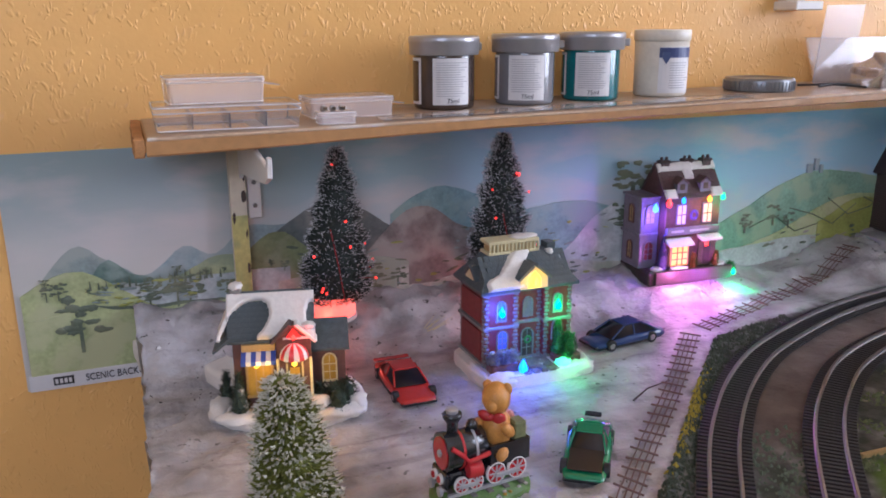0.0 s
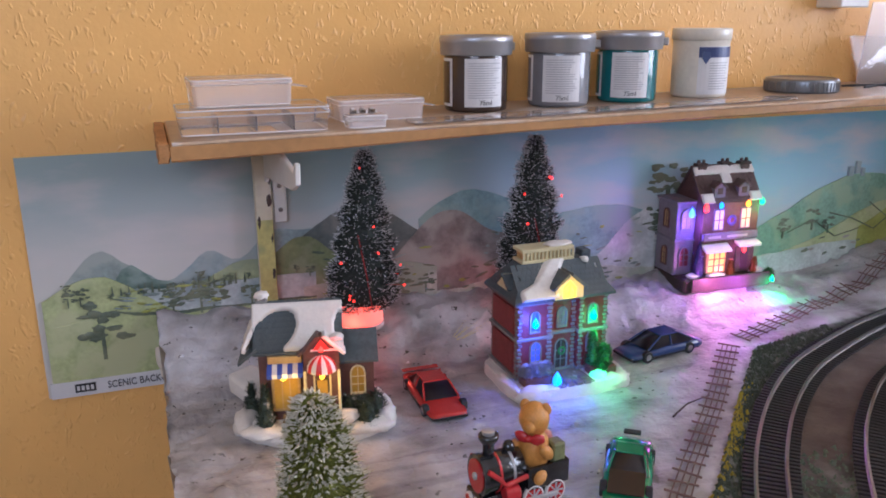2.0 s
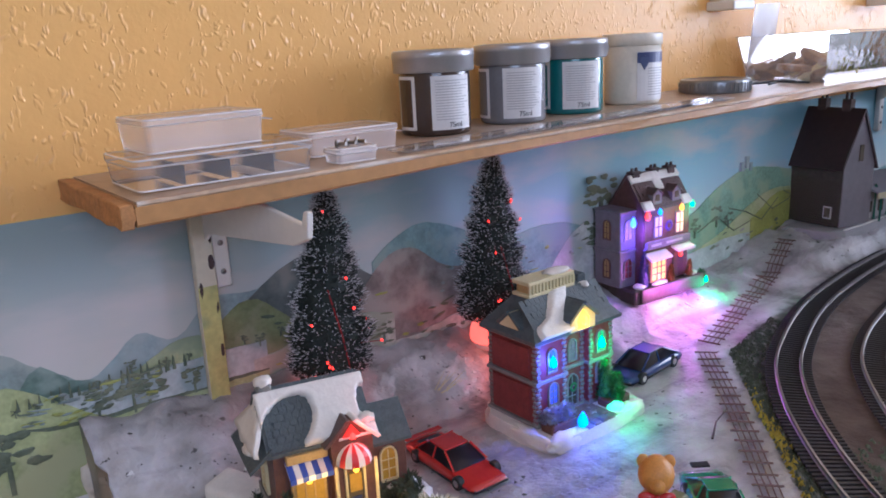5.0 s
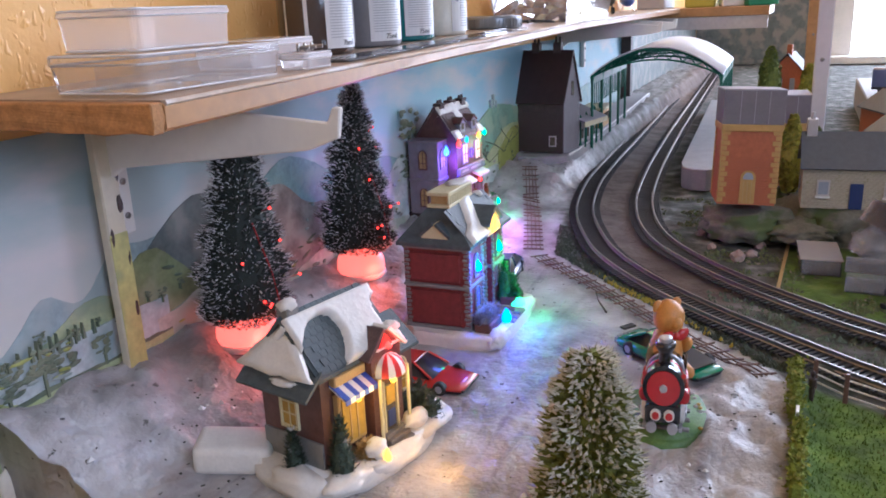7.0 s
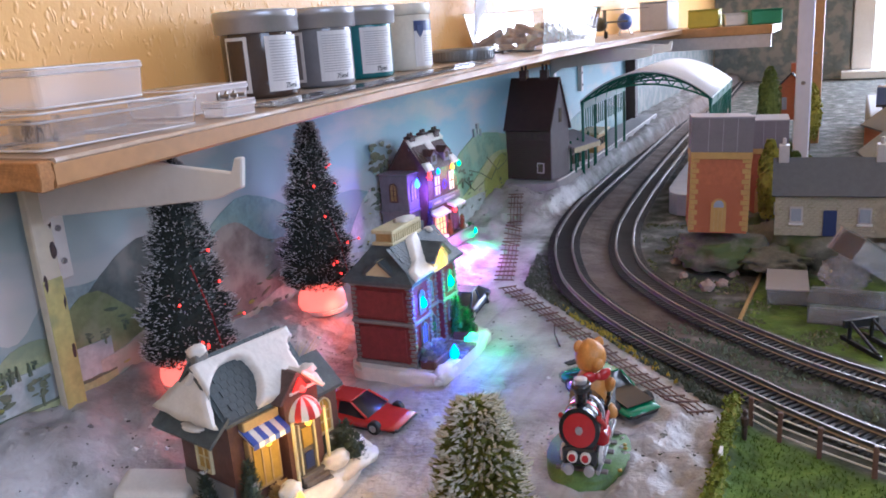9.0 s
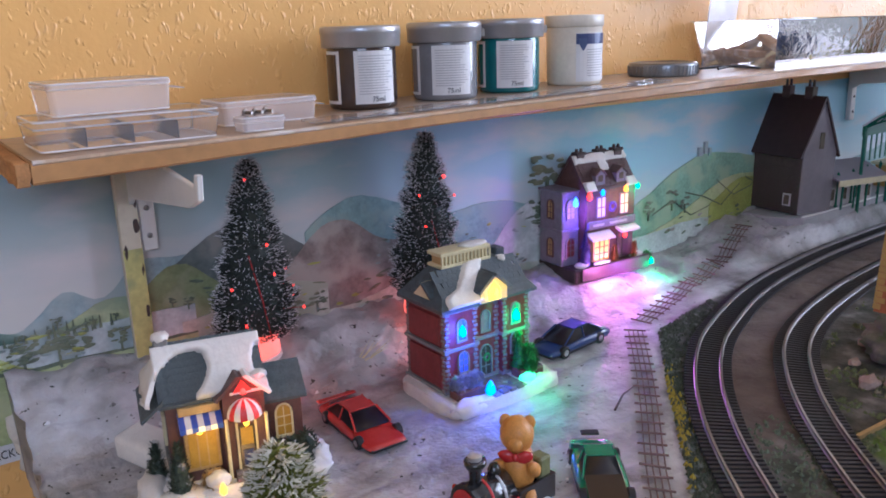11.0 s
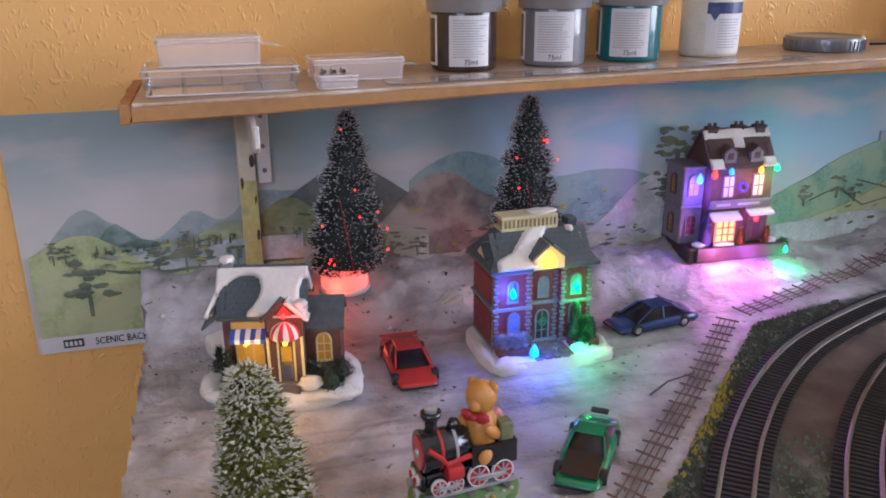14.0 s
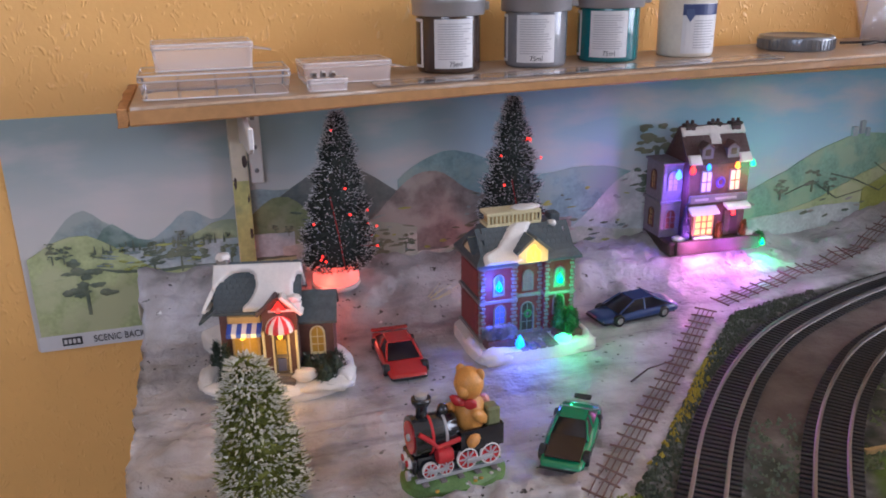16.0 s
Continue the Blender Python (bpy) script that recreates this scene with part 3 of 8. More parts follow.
M["post_white"] = mat("greyish_white_post", (0.6, 0.57, 0.58), 0.45, 0.06, 30, 0.05)


# ---- backdrop ----
def thin(poly, y, name, material, parent, label=""):
    own = bmesh.new()
    a = [own.verts.new((x, y, z)) for x, z in poly]
    b = [own.verts.new((x, -0.0002, z)) for x, z in poly]
    own.faces.new(a)
    for i in range(len(poly)):
        j = (i + 1) % len(poly)
        own.faces.new((a[i], b[i], b[j], a[j]))
    return part(name, own, material, parent, label)


def hills(x0, x1, base, top, seed, rough=0.004, step=0.006):
    n = int((x1 - x0) / step)
    pts = []
    for i in range(n + 1):
        x = x0 + (x1 - x0) * i / n
        pts.append((x, max(base + 0.0005, top(x) + 0.4 * rough * noise.noise(Vector((x * 40, seed, 0))) + 0.25 * rough * noise.noise(Vector((x * 200, seed, 5))))))
    return [(x0, base), *pts, (x1, base)]


def bump(c, w, h):
    return lambda x: h * math.exp(-((x - c) / w) ** 2)


def painted_tree(x, z, h, y, parent):
    bm = bmesh.new()
    rnd = random.Random(int(x * 9000))
    box(x - h * 0.03, x + h * 0.03, y, -0.0002, z, z + h * 0.5, bm=bm)
    for k in range(16):
        cx, cz = x + rnd.uniform(-0.36, 0.36) * h, z + h * rnd.uniform(0.35, 0.95)
        blob((h * rnd.uniform(0.07, 0.15), 0.0005, h * rnd.uniform(0.03, 0.07)), bm, Matrix.Translation((cx, y + 0.0003, cz)), 0.6, 2.5, 2, k + x)
    part("painted_tree", bm, INK["ink"], parent)


def backdrop():
    t = thing("backdrop", "printed landscape paper sheet with hills, river and sky, pasted on the wall", "backdrop", kind="structure")
    z0, z1 = -0.018, 0.158
    part("sky_sheet", box(0.002, 1.45, -0.001, 0.0, z0, z1, 0), M["sky"], t, "pale blue printed sky")
    # added dark sheet: the shade below the end shelf is put into its colour
    part("dark_sheet", box(1.451, 2.57, -0.001, 0.0, z0, z1, 0), INK["dark_hill"], t, "dark sheet standing in for the shade under the end shelf")
    L = [
        ("far_hills", 0.09, 0.3, 0.02, lambda x: 0.06 + bump(0.121, 0.018, 0.022)(x) + bump(0.165, 0.02, 0.024)(x) + bump(0.2, 0.03, 0.03)(x), "far"),
        ("mountain", 0.012, 0.11, 0.02, lambda x: 0.054 + bump(0.047, 0.02, 0.035)(x) + bump(0.026, 0.012, 0.006)(x) + bump(0.075, 0.014, 0.012)(x), "mountain"),
        ("forest_slope", 0.048, 0.112, 0.03, lambda x: 0.053 + bump(0.066, 0.014, 0.024)(x) + bump(0.09, 0.012, 0.008)(x), "forest"),
        ("pale_shore", 0.1, 0.2, 0.03, lambda x: 0.058 + bump(0.15, 0.026, 0.014)(x), "shore_green"),
        ("dark_hill", 0.165, 0.31, 0.01, lambda x: 0.05 + bump(0.235, 0.065, 0.057)(x), "dark_hill"),
        ("olive_slope", 0.16, 0.29, 0.0, lambda x: 0.045 + bump(0.19, 0.035, 0.042)(x), "olive_dim"),
        ("long_hill", 0.285, 0.62, 0.0, lambda x: 0.052 + bump(0.325, 0.065, 0.058)(x) + bump(0.46, 0.08, 0.036)(x), "teal_hill"),
        ("brown_hill", 0.25, 0.44, 0.0, lambda x: 0.045 + bump(0.31, 0.045, 0.052)(x) + bump(0.38, 0.03, 0.02)(x), "brown_hill"),
        ("white_field", 0.4, 0.6, -0.01, lambda x: 0.02 + bump(0.5, 0.05, 0.062)(x), "river"),
        ("castle_hill", 0.58, 1.05, -0.01, lambda x: 0.036 + bump(0.735, 0.1, 0.058)(x) + bump(0.86, 0.08, 0.03)(x), "green_hill"),
        ("far_right_hill", 0.95, 1.44, -0.01, lambda x: 0.05 + bump(1.2, 0.15, 0.03)(x), "teal_hill"),
        ("lake", 0.075, 0.2, 0.0, lambda x: 0.0572, "lake"),
        ("upper_meadow", 0.006, 0.098, 0.0, lambda x: 0.05 + bump(0.04, 0.03, 0.021)(x) - bump(0.1, 0.02, 0.012)(x), "meadow"),
        ("near_field", 0.19, 0.3, 0.0, lambda x: 0.045 + bump(0.26, 0.04, 0.014)(x), "pale_field"),
        ("middle_field", 0.28, 0.75, -0.01, lambda x: 0.025 + bump(0.4, 0.08, 0.014)(x), "pale_field"),
        ("hillside_field", 0.63, 1.05, -0.01, lambda x: 0.02 + bump(0.8, 0.1, 0.05)(x), "meadow"),
        ("shore", 0.035, 0.2, 0.0, lambda x: 0.0385 + bump(0.05, 0.02, 0.006)(x), "ink"),
        ("lower_meadow", 0.006, 0.2, -0.006, lambda x: 0.0365 + bump(0.05, 0.02, 0.006)(x), "meadow"),
        ("rocks", 0.6, 1.2, -0.01, lambda x: 0.018 + bump(0.72, 0.1, 0.012)(x), "river"),
        ("shaded_slope", 0.75, 0.9, 0.02, lambda x: 0.03 + bump(0.81, 0.06, 0.035)(x), "olive"),
    ]
    for i, (nm, a, b, base, f, ink) in enumerate(L):
        thin(hills(a, b, base, f, i * 3.1), -0.0012 - 0.0001 * i, nm, INK[ink], t)
    y = -0.0036
    for x, z, h in ((0.043, 0.008, 0.044), (0.023, 0.05, 0.012), (0.031, 0.05, 0.014), (0.093, 0.036, 0.024), (0.113, 0.035, 0.026), (0.122, 0.035, 0.024), (0.262, 0.012, 0.034), (0.15, 0.036, 0.018), (0.235, 0.03, 0.018), (0.27, 0.028, 0.025), (0.29, 0.03, 0.018),
                    (0.52, 0.075, 0.05), (0.515, 0.05, 0.04), (0.655, 0.04, 0.02), (0.69, 0.045, 0.022), (0.71, 0.04, 0.018), (0.86, 0.05, 0.02)):
        painted_tree(x, z, h, y, t)
    for x, z, w, h in ((0.728, 0.096, 0.006, 0.009), (0.737, 0.098, 0.005, 0.012), (0.744, 0.095, 0.004, 0.008)):
        part("castle_tower", box(x, x + w, y, -0.0002, z, z + h), INK["far"], t)
    rnd = random.Random(12)
    for k in range(46):
        x = rnd.choice((rnd.uniform(0.3, 0.5), rnd.uniform(0.6, 1.0)))
        z = rnd.uniform(0.012, 0.04)
        part("ink_stroke", blob((rnd.uniform(0.002, 0.008), 0.0005, rnd.uniform(0.0006, 0.002)), None, pose(x, -0.0036, z, 0, rnd.uniform(-20, 20), 0), 0.5, 3, 1, k), INK["ink"] if k % 3 else INK["brown_hill"], t)
    for k in range(14):
        x = 0.028 + 0.017 * k + rnd.uniform(-0.006, 0.006)
        painted_tree(x, rnd.uniform(0.05, 0.062), rnd.uniform(0.005, 0.009), y, t)
    for k in range(130):
        x, z = (rnd.uniform(0.055, 0.13), rnd.uniform(0.04, 0.06)) if k < 45 else (rnd.uniform(0.2, 0.53), rnd.uniform(0.02, 0.075))
        part("ink_stroke", blob((rnd.uniform(0.0015, 0.007), 0.0005, rnd.uniform(0.0005, 0.0015)), None, pose(x, -0.0036, z, 0, rnd.uniform(-14, 14), 0), 0.5, 3, 1, k), INK[("ink", "olive", "mountain")[k % 3]], t)
    for k in range(18):
        x = 0.052 + 0.0055 * k + rnd.uniform(-0.002, 0.002)
        part("pine_stroke", prism([(x - 0.001, 0.055), (x + 0.001, 0.055), (x, 0.06 + rnd.random() * 0.005)], -0.0036, -0.0002), INK["ink"], t)
    for k in range(5):
        xx = 0.66 + k * 0.05
        part("hedge_line", tube([(xx + d * 0.03, -0.0032, 0.045 + 0.006 * k + 0.012 * math.sin(d * 2 + k)) for d in range(4)], 0.0006, 4), INK["ink"], t)
    part("margin", box(0.004, 0.088, -0.0034, -0.0002, z0, z0 + 0.012), M["label"], t, "white margin strip of the sheet")
    part("maker_mark", box(0.02, 0.034, -0.0038, -0.003, z0 + 0.003, z0 + 0.0095), M["black_ink"], t, "black printed maker's mark block")
    for i in range(4):
        part("mark_bar", box(0.0212 + i * 0.0031, 0.0232 + i * 0.0031, -0.0041, -0.0036, z0 + 0.0045, z0 + 0.008), M["label"], t)
    cu = bpy.data.curves.new("caption", "FONT")
    cu.body, cu.size, cu.extrude = "SCENIC BACKG", 0.0078, 0.0002
    cu.space_character = 1.02
    ob = new("caption", cu)
    ob.parent = t
    ob.matrix_world = pose(0.042, -0.0037, z0 + 0.0035, 90, 0, 0) @ Matrix.Diagonal((0.75, 1, 1, 1))
    cu.materials.append(M["black_ink"])
    bm = bmesh.new()
    for k in range(5):
        blob((0.006, 0.003, 0.012), bm, Matrix.Translation((0.083 + 0.002 * k, -0.006, 0.006 - 0.011 * k)), 0.5, 2, 2, k)
    part("torn_edge", bm, M["torn"], t, "torn brown paper edge", True)


backdrop()


# ---- shelf, brackets, batten ----
# the shelf climbs a little from its sawn end, then runs level
SHELF = 0.1846


def shelf_top(x):
    return 0.1783 + 0.0146 * (min(x, 0.72) - 0.1)


def lifted(x):
    """From the height at which the things on the shelf are drawn to the shelf's own."""
    return Matrix.Translation((0, 0, shelf_top(x) - SHELF))


def plank(x0, x1, y0, y1, z0, z1, c=0.0, thin=0.0):
    """A long board that follows the shelf, planed thinner away from its sawn end."""
    own = bmesh.new()
    xs = [x0 + (x1 - x0) * k / 40 for k in range(41)]
    rings = [[own.verts.new((x, y + 0.0005 * noise.noise(Vector((x * 30, z * 900, 2))) * (y < -0.1), z + shelf_top(x) - SHELF + (z < z1 - 2 * c) * thin * smooth01(0.1, 0.36, x))) for y, z in ((y0 + c, z0), (y0, z0 + c), (y0, z1 - c), (y0 + c, z1), (y1, z1), (y1, z0))] for x in xs]
    for a, b in zip(rings, rings[1:]):
        for k in range(6):
            own.faces.new((a[k], a[(k + 1) % 6], b[(k + 1) % 6], b[k]))
    own.faces.new(rings[0])
    own.faces.new(rings[-1][::-1])
    bmesh.ops.recalc_face_normals(own, faces=own.faces[:])
    return own


def shelf():
    t = thing("shelf", "long varnished pine wall shelf with a raw sawn end", "shelf")
    part("board", plank(0.099, 1.4, -0.1125, -0.001, 0.1733, 0.1837, 0.0012, 0.0034), M["pine"], t)
    part("top_face", plank(0.1, 1.398, -0.1105, -0.002, 0.1838, 0.1846), M["pine_top"], t, "dusty worn top of the shelf")
    part("worn_edge", plank(0.1, 1.398, -0.1131, -0.1085, 0.1826, 0.1848, 0.0008), M["worn_edge"], t, "pale worn front edge with chipped varnish")
    bm = box(0.0925, 0.0992, -0.1124, -0.001, 0.1726, 0.1842, 0.0005, m=lifted(0.096))
    bmesh.ops.subdivide_edges(bm, edges=[e for e in bm.edges if e.calc_length() > 0.006], cuts=9, use_grid_fill=True)
    for v in bm.verts:
        v.co.x += 0.0016 * noise.noise(v.co * 210) - 0.0006
        if v.co.z < 0.1685:
            v.co.z += 0.0016 * noise.noise(v.co * 160)
    part("sawn_end", bm, M["chip_end"], t, "raw orange-brown sawn end")


def bracket(x, drop=0.0, lift=0.0):
    t = thing("shelf_bracket", "white painted steel shelf bracket screwed to the wall", "bracket", group="shelf brackets")
    part("arm", prism([(-0.006, 0.135 - drop), (-0.02, 0.144 - drop), (-0.13, 0.152 - drop * 0.4), (-0.145, 0.155), (-0.147, 0.168), (-0.143, 0.168), (-0.14, 0.1635 - drop * 0.3), (-0.1, 0.1676 - drop * 0.4), (-0.006, 0.178 - drop)], x - 0.0016, x + 0.0016,
                      m=Matrix(((0, 1, 0, 0), (1, 0, 0, 0), (0, 0, 1, 0), (0, 0, 0, 1))), bevel=0.0006), M["white_paint"], t)
    part("wall_plate", box(x + 0.0045, x + 0.0145, -0.0075, -0.0015, 0.1, 0.1675, 0.0008), M["white_paint"], t)
    for z in (0.11, 0.128, 0.15):
        part("screw", lathe([(0.0018, 0), (0.0018, 0.0008), (0.001, 0.0012)], 8, m=pose(x + 0.0095, -0.0076, z, 90)), M["steel"], t)
    t.location.z = lift


shelf()
for bx, drop, lift in ((0.1655, 0.0068, 0.0), (1.0, 0, 0.0085), (1.13, 0, 0.0085)):
    bracket(bx, drop, lift)
bm = box(0.156, 0.1685, -0.0125, -0.0068, 0.03, 0.1675, 0.0008)
batten = thing("wall_batten", "flaking cream painted wooden batten on the wall", "batten")
part("board", bm, M["batten"], batten)
part("tinted_face", box(0.1563, 0.1682, -0.0128, -0.0126, 0.031, 0.104), mat("olive_washed_paint", (0.47, 0.44, 0.16), 0.5, 0.3, 40, 0.1, second=(0.3, 0.33, 0.16), amount=0.5), batten, "lower face washed olive yellow with the scenery")
for k, (bx, bz) in enumerate(((0.1665, 0.155), (0.167, 0.138), (0.1662, 0.118), (0.1668, 0.09), (0.158, 0.102), (0.1665, 0.062))):
    part("bare_patch", blob((0.0011 + 0.0004 * (k % 3), 0.0004, 0.005 + 0.002 * (k % 2)), None, Matrix.Translation((bx, -0.0125, bz)), 0.5, 3, 2, k), M["brown_resin"], batten, "bare brown wood where paint flaked")


# ---- things on the shelf ----
BEFORE = set(scene.objects)


def bars(parent, x0, x1, zs, r, h=0.0007, seed=0):
    """Lines of small print bent round a jar of radius r."""
    rnd = random.Random(seed)
    for z in zs:
        b = x1 - rnd.random() * 0.3 * (x1 - x0)
        part("print_line", arc_plate(x0, b, z, z + h, r, r + 0.00025, 5), M["bars"], parent)


def arc_plate(a0, a1, z0, z1, r0, r1, n=10):
    """A curved plate between two angles, in radians from -y towards +x."""
    bm = bmesh.new()
    g = []
    for i in range(n + 1):
        a = a0 + (a1 - a0) * i / n
        s, c = math.sin(a), -math.cos(a)
        g.append([bm.verts.new((r * s, r * c, z)) for r, z in ((r0, z0), (r1, z0), (r1, z1), (r0, z1))])
    for p, q in zip(g, g[1:]):
        for k in range(4):
            bm.faces.new((p[k], p[(k + 1) % 4], q[(k + 1) % 4], q[k]))
    bm.faces.new(g[0][::-1])
    bm.faces.new(g[-1])
    return bm


def jar(x, y, label, body, turn, lid=True, white=False):
    t = thing("paint_jar", label, "jar", pose(x, y, 0.1846, 0, 0, turn), "jars on the shelf")
    r = 0.023
    if lid:
        part("body", lathe([(0.0212, 0), (0.0226, 0.001), (r, 0.003), (r, 0.04), (0.0226, 0.042)], 40), body, t, smooth=True)
        bm = lathe([(0.0255, 0.0395), (0.0262, 0.0405), (0.0262, 0.0475), (0.0266, 0.048), (0.0266, 0.0515), (0.0258, 0.053), (0.0225, 0.0532), (0.0222, 0.0522), (0.001, 0.0522)], 44)
        part("lid", bm, M["grey_lid"], t, "silver-grey screw lid", True)
        part("lid_tab", box(-0.003, 0.003, -0.0035, 0.003, 0.042, 0.048, 0.0008, m=pose(0.0285, 0.004, 0)), M["grey_lid"], t)
        lab = part("label", arc_plate(-0.74, 0.5, 0.004, 0.0375, r + 0.0001, r + 0.0004), M["label"], t, "white paper label with small print")
        bars(lab, -0.62, 0.42, [0.034 - 0.0017 * k for k in range(15)], r + 0.0004, 0.0006, int(x * 999))
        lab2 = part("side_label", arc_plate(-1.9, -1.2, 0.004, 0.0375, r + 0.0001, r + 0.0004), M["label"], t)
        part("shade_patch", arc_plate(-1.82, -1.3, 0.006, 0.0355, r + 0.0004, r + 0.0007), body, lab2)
        cu = bpy.data.curves.new("volume_text", "FONT")
        cu.body, cu.size, cu.extrude, cu.align_x = "75ml", 0.0048, 0.0001, "CENTER"
        cu.materials.append(M["black_ink"])
        ob = new("volume_text", cu)
        ob.parent = lab
        ob.matrix_parent_inverse = Matrix()
        ob.matrix_basis = pose(0, 0, 0, 0, 0, -5) @ pose(0, -r - 0.0009, 0.0055, 90)
    else:
        part("body", lathe([(0.0205, 0), (0.0214, 0.001), (0.0216, 0.003), (0.0222, 0.046)], 40), body, t, smooth=True)
        part("lid", lathe([(0.0225, 0.0445), (0.0232, 0.0455), (0.0232, 0.0525), (0.0226, 0.0535), (0.001, 0.0538)], 44), body, t, "cream plastic lid", True)
        lab = part("label", arc_plate(-0.7, 0.7, 0.003, 0.04, 0.0223, 0.0226), M["label"], t, "white label with a dark blue band")
        part("blue_band", arc_plate(-0.7, 0.7, 0.0315, 0.0395, 0.0226, 0.0229), plastic("navy_band", (0.04, 0.06, 0.16)), lab)
        part("crest", prism([(-0.003, 0.036), (0.003, 0.036), (0.003, 0.031), (0, 0.0265), (-0.003, 0.031)], -0.0234, -0.0225, m=pose(0, 0, 0, 0, 0, -26)), plastic("crest_blue", (0.06, 0.09, 0.2)), lab)
        bars(lab, -0.3, 0.62, [0.027 - 0.002 * k for k in range(11)], 0.0226, 0.0007, 5)


jar(0.317, -0.042, "jar of dark brown powder with a silver-grey lid and printed label", plastic("dark_brown_jar", (0.05, 0.03, 0.022), 0.15, coat=0.5), 0)
jar(0.385, -0.042, "jar of grey powder with a silver-grey lid and printed label", plastic("grey_jar", (0.2, 0.2, 0.21), 0.15, coat=0.5), -16)
jar(0.446, -0.04, "jar of teal powder with a silver-grey lid and printed label", plastic("teal_jar", (0.01, 0.15, 0.16), 0.15, coat=0.5), -20)
jar(0.514, -0.04, "cream plastic tub with lid and blue-banded label", plastic("cream_tub", (0.68, 0.63, 0.53), 0.35), 0, lid=False)


def loose_lid():
    t = thing("loose_jar_lid", "dark grey ribbed screw lid lying on the shelf", "lid", pose(0.613, -0.048, 0.1846) @ Matrix.Diagonal((0.84, 0.84, 1, 1)))
    m = mat("gunmetal_lid", (0.2, 0.21, 0.22), 0.28, 0.1, 90, 0.05, metal=0.5)
    part("top", lathe([(0.0345, 0), (0.035, 0.001), (0.035, 0.009), (0.034, 0.0108), (0.03, 0.0112), (0.029, 0.0105), (0.001, 0.0105)], 48), m, t, smooth=True)
    bm = bmesh.new()
    for k in range(48):
        box(0.0346, 0.0358, -0.0007, 0.0007, 0.0012, 0.0085, bm=bm, m=Matrix.Rotation(2 * math.pi * k / 48, 4, "Z"))
    part("ribs", bm, m, t)


loose_lid()


def hollow(x0, x1, y0, y1, z0, z1, w=0.0012):
    """An open box as one shell."""
    bm = bmesh.new()

    def ring(d, z):
        return [bm.verts.new(v) for v in ((x0 + d, y0 + d, z), (x1 - d, y0 + d, z), (x1 - d, y1 - d, z), (x0 + d, y1 - d, z))]

    r = [ring(0, z0), ring(0, z1), ring(w, z1), ring(w, z0 + w)]
    bm.faces.new(r[0][::-1])
    for p, q in zip(r, r[1:]):
        for k in range(4):
            bm.faces.new((p[k], p[(k + 1) % 4], q[(k + 1) % 4], q[k]))
    bm.faces.new(r[-1])
    return bm


def moulded(a0, b0, a1, b1, z0, z1, r=0.003):
    """A blown plastic skin with rounded corners: closed at z0, open at z1."""
    bm = bmesh.new()
    rings = []
    for a, b, z in ((a0 - 0.0012, b0 - 0.0012, z0), (a0, b0, z0 + (0.0012 if z1 > z0 else -0.0012)), (a1, b1, z1)):
        rings.append([bm.verts.new((sx * (a - r) + r * math.cos(q), sy * (b - r) + r * math.sin(q), z)) for n, (sx, sy) in enumerate(((1, 1), (-1, 1), (-1, -1), (1, -1))) for q in [math.pi / 2 * (n + k / 4) for k in range(5)]])
    bm.faces.new(rings[0])
    for p, q in zip(rings, rings[1:]):
        for k in range(20):
            bm.faces.new((p[k], p[(k + 1) % 20], q[(k + 1) % 20], q[k]))
    return bm


def clear_case(x0, x1, y0, y1, z0, z1, material, label, lid_h=0.004, ribs=0, tab=False, rz=0.0):
    t = thing("plastic_box", label, "box", pose((x0 + x1) / 2, (y0 + y1) / 2, z0, 0, 0, rz), "plastic boxes on the shelf")
    a, b, h = (x1 - x0) / 2, (y1 - y0) / 2, z1 - z0
    part("tray", moulded(a * 0.97, b * 0.96, a, b, 0, h - lid_h), material, t)
    part("lid", moulded(a + 0.0004, b + 0.0004, a + 0.0006, b + 0.0006, h, h - lid_h), material, t)
    r = 0.003
    for z, f in ((0.0006, 0.965), (h - lid_h, 1.0), (h - 0.0006, 1.0)):
        ring = [(sx * (a * f - r) + r * math.cos(q), sy * (b * f - r) + r * math.sin(q), z) for n, (sx, sy) in enumerate(((1, 1), (-1, 1), (-1, -1), (1, -1))) for q in [math.pi / 2 * (n + k / 4) for k in range(5)]]
        part("rim", tube(ring + ring[:1], 0.00045, 4), M["clear_rim"], t)
    for k in range(ribs):
        xx = -a + (k + 1) * 2 * a / (ribs + 1)
        part("divider", box(xx - 0.0005, xx + 0.0005, -b + 0.0013, b - 0.0013, 0.0013, h - lid_h - 0.001), material, t)
    if tab:
        part("tab", prism([(a, h - 0.006), (a + 0.013, h - 0.0075), (a + 0.013, h - 0.0068), (a, h - 0.004)], -0.004, 0.004), material, t)
    return t


clear_case(0.105, 0.196, -0.098, -0.05, 0.1848, 0.2003, M["clear"], "long clear plastic hinged box on the shelf", ribs=3)
clear_case(0.114, 0.1745, -0.0885, -0.048, 0.2006, 0.2172, M["frost"], "frosted plastic box stacked on a clear box", 0.003, tab=True, rz=2)
clear_case(0.207, 0.267, -0.072, -0.036, 0.1848, 0.199, M["frost"], "frosted plastic tray with tab on the shelf", 0.003, tab=True, rz=2)
clear_case(0.206, 0.231, -0.105, -0.089, 0.1848, 0.193, M["frost"], "tiny frosted box holding small parts", 0.003)
whole("clear_strip", box(-0.155, 0.155, -0.01, 0.01, 0.0002, 0.002, 0.0005), M["clear"], "long clear plastic strip lying along the shelf", "strip").matrix_world = pose(0.405, -0.093, SHELF, 0, -0.83, 0)
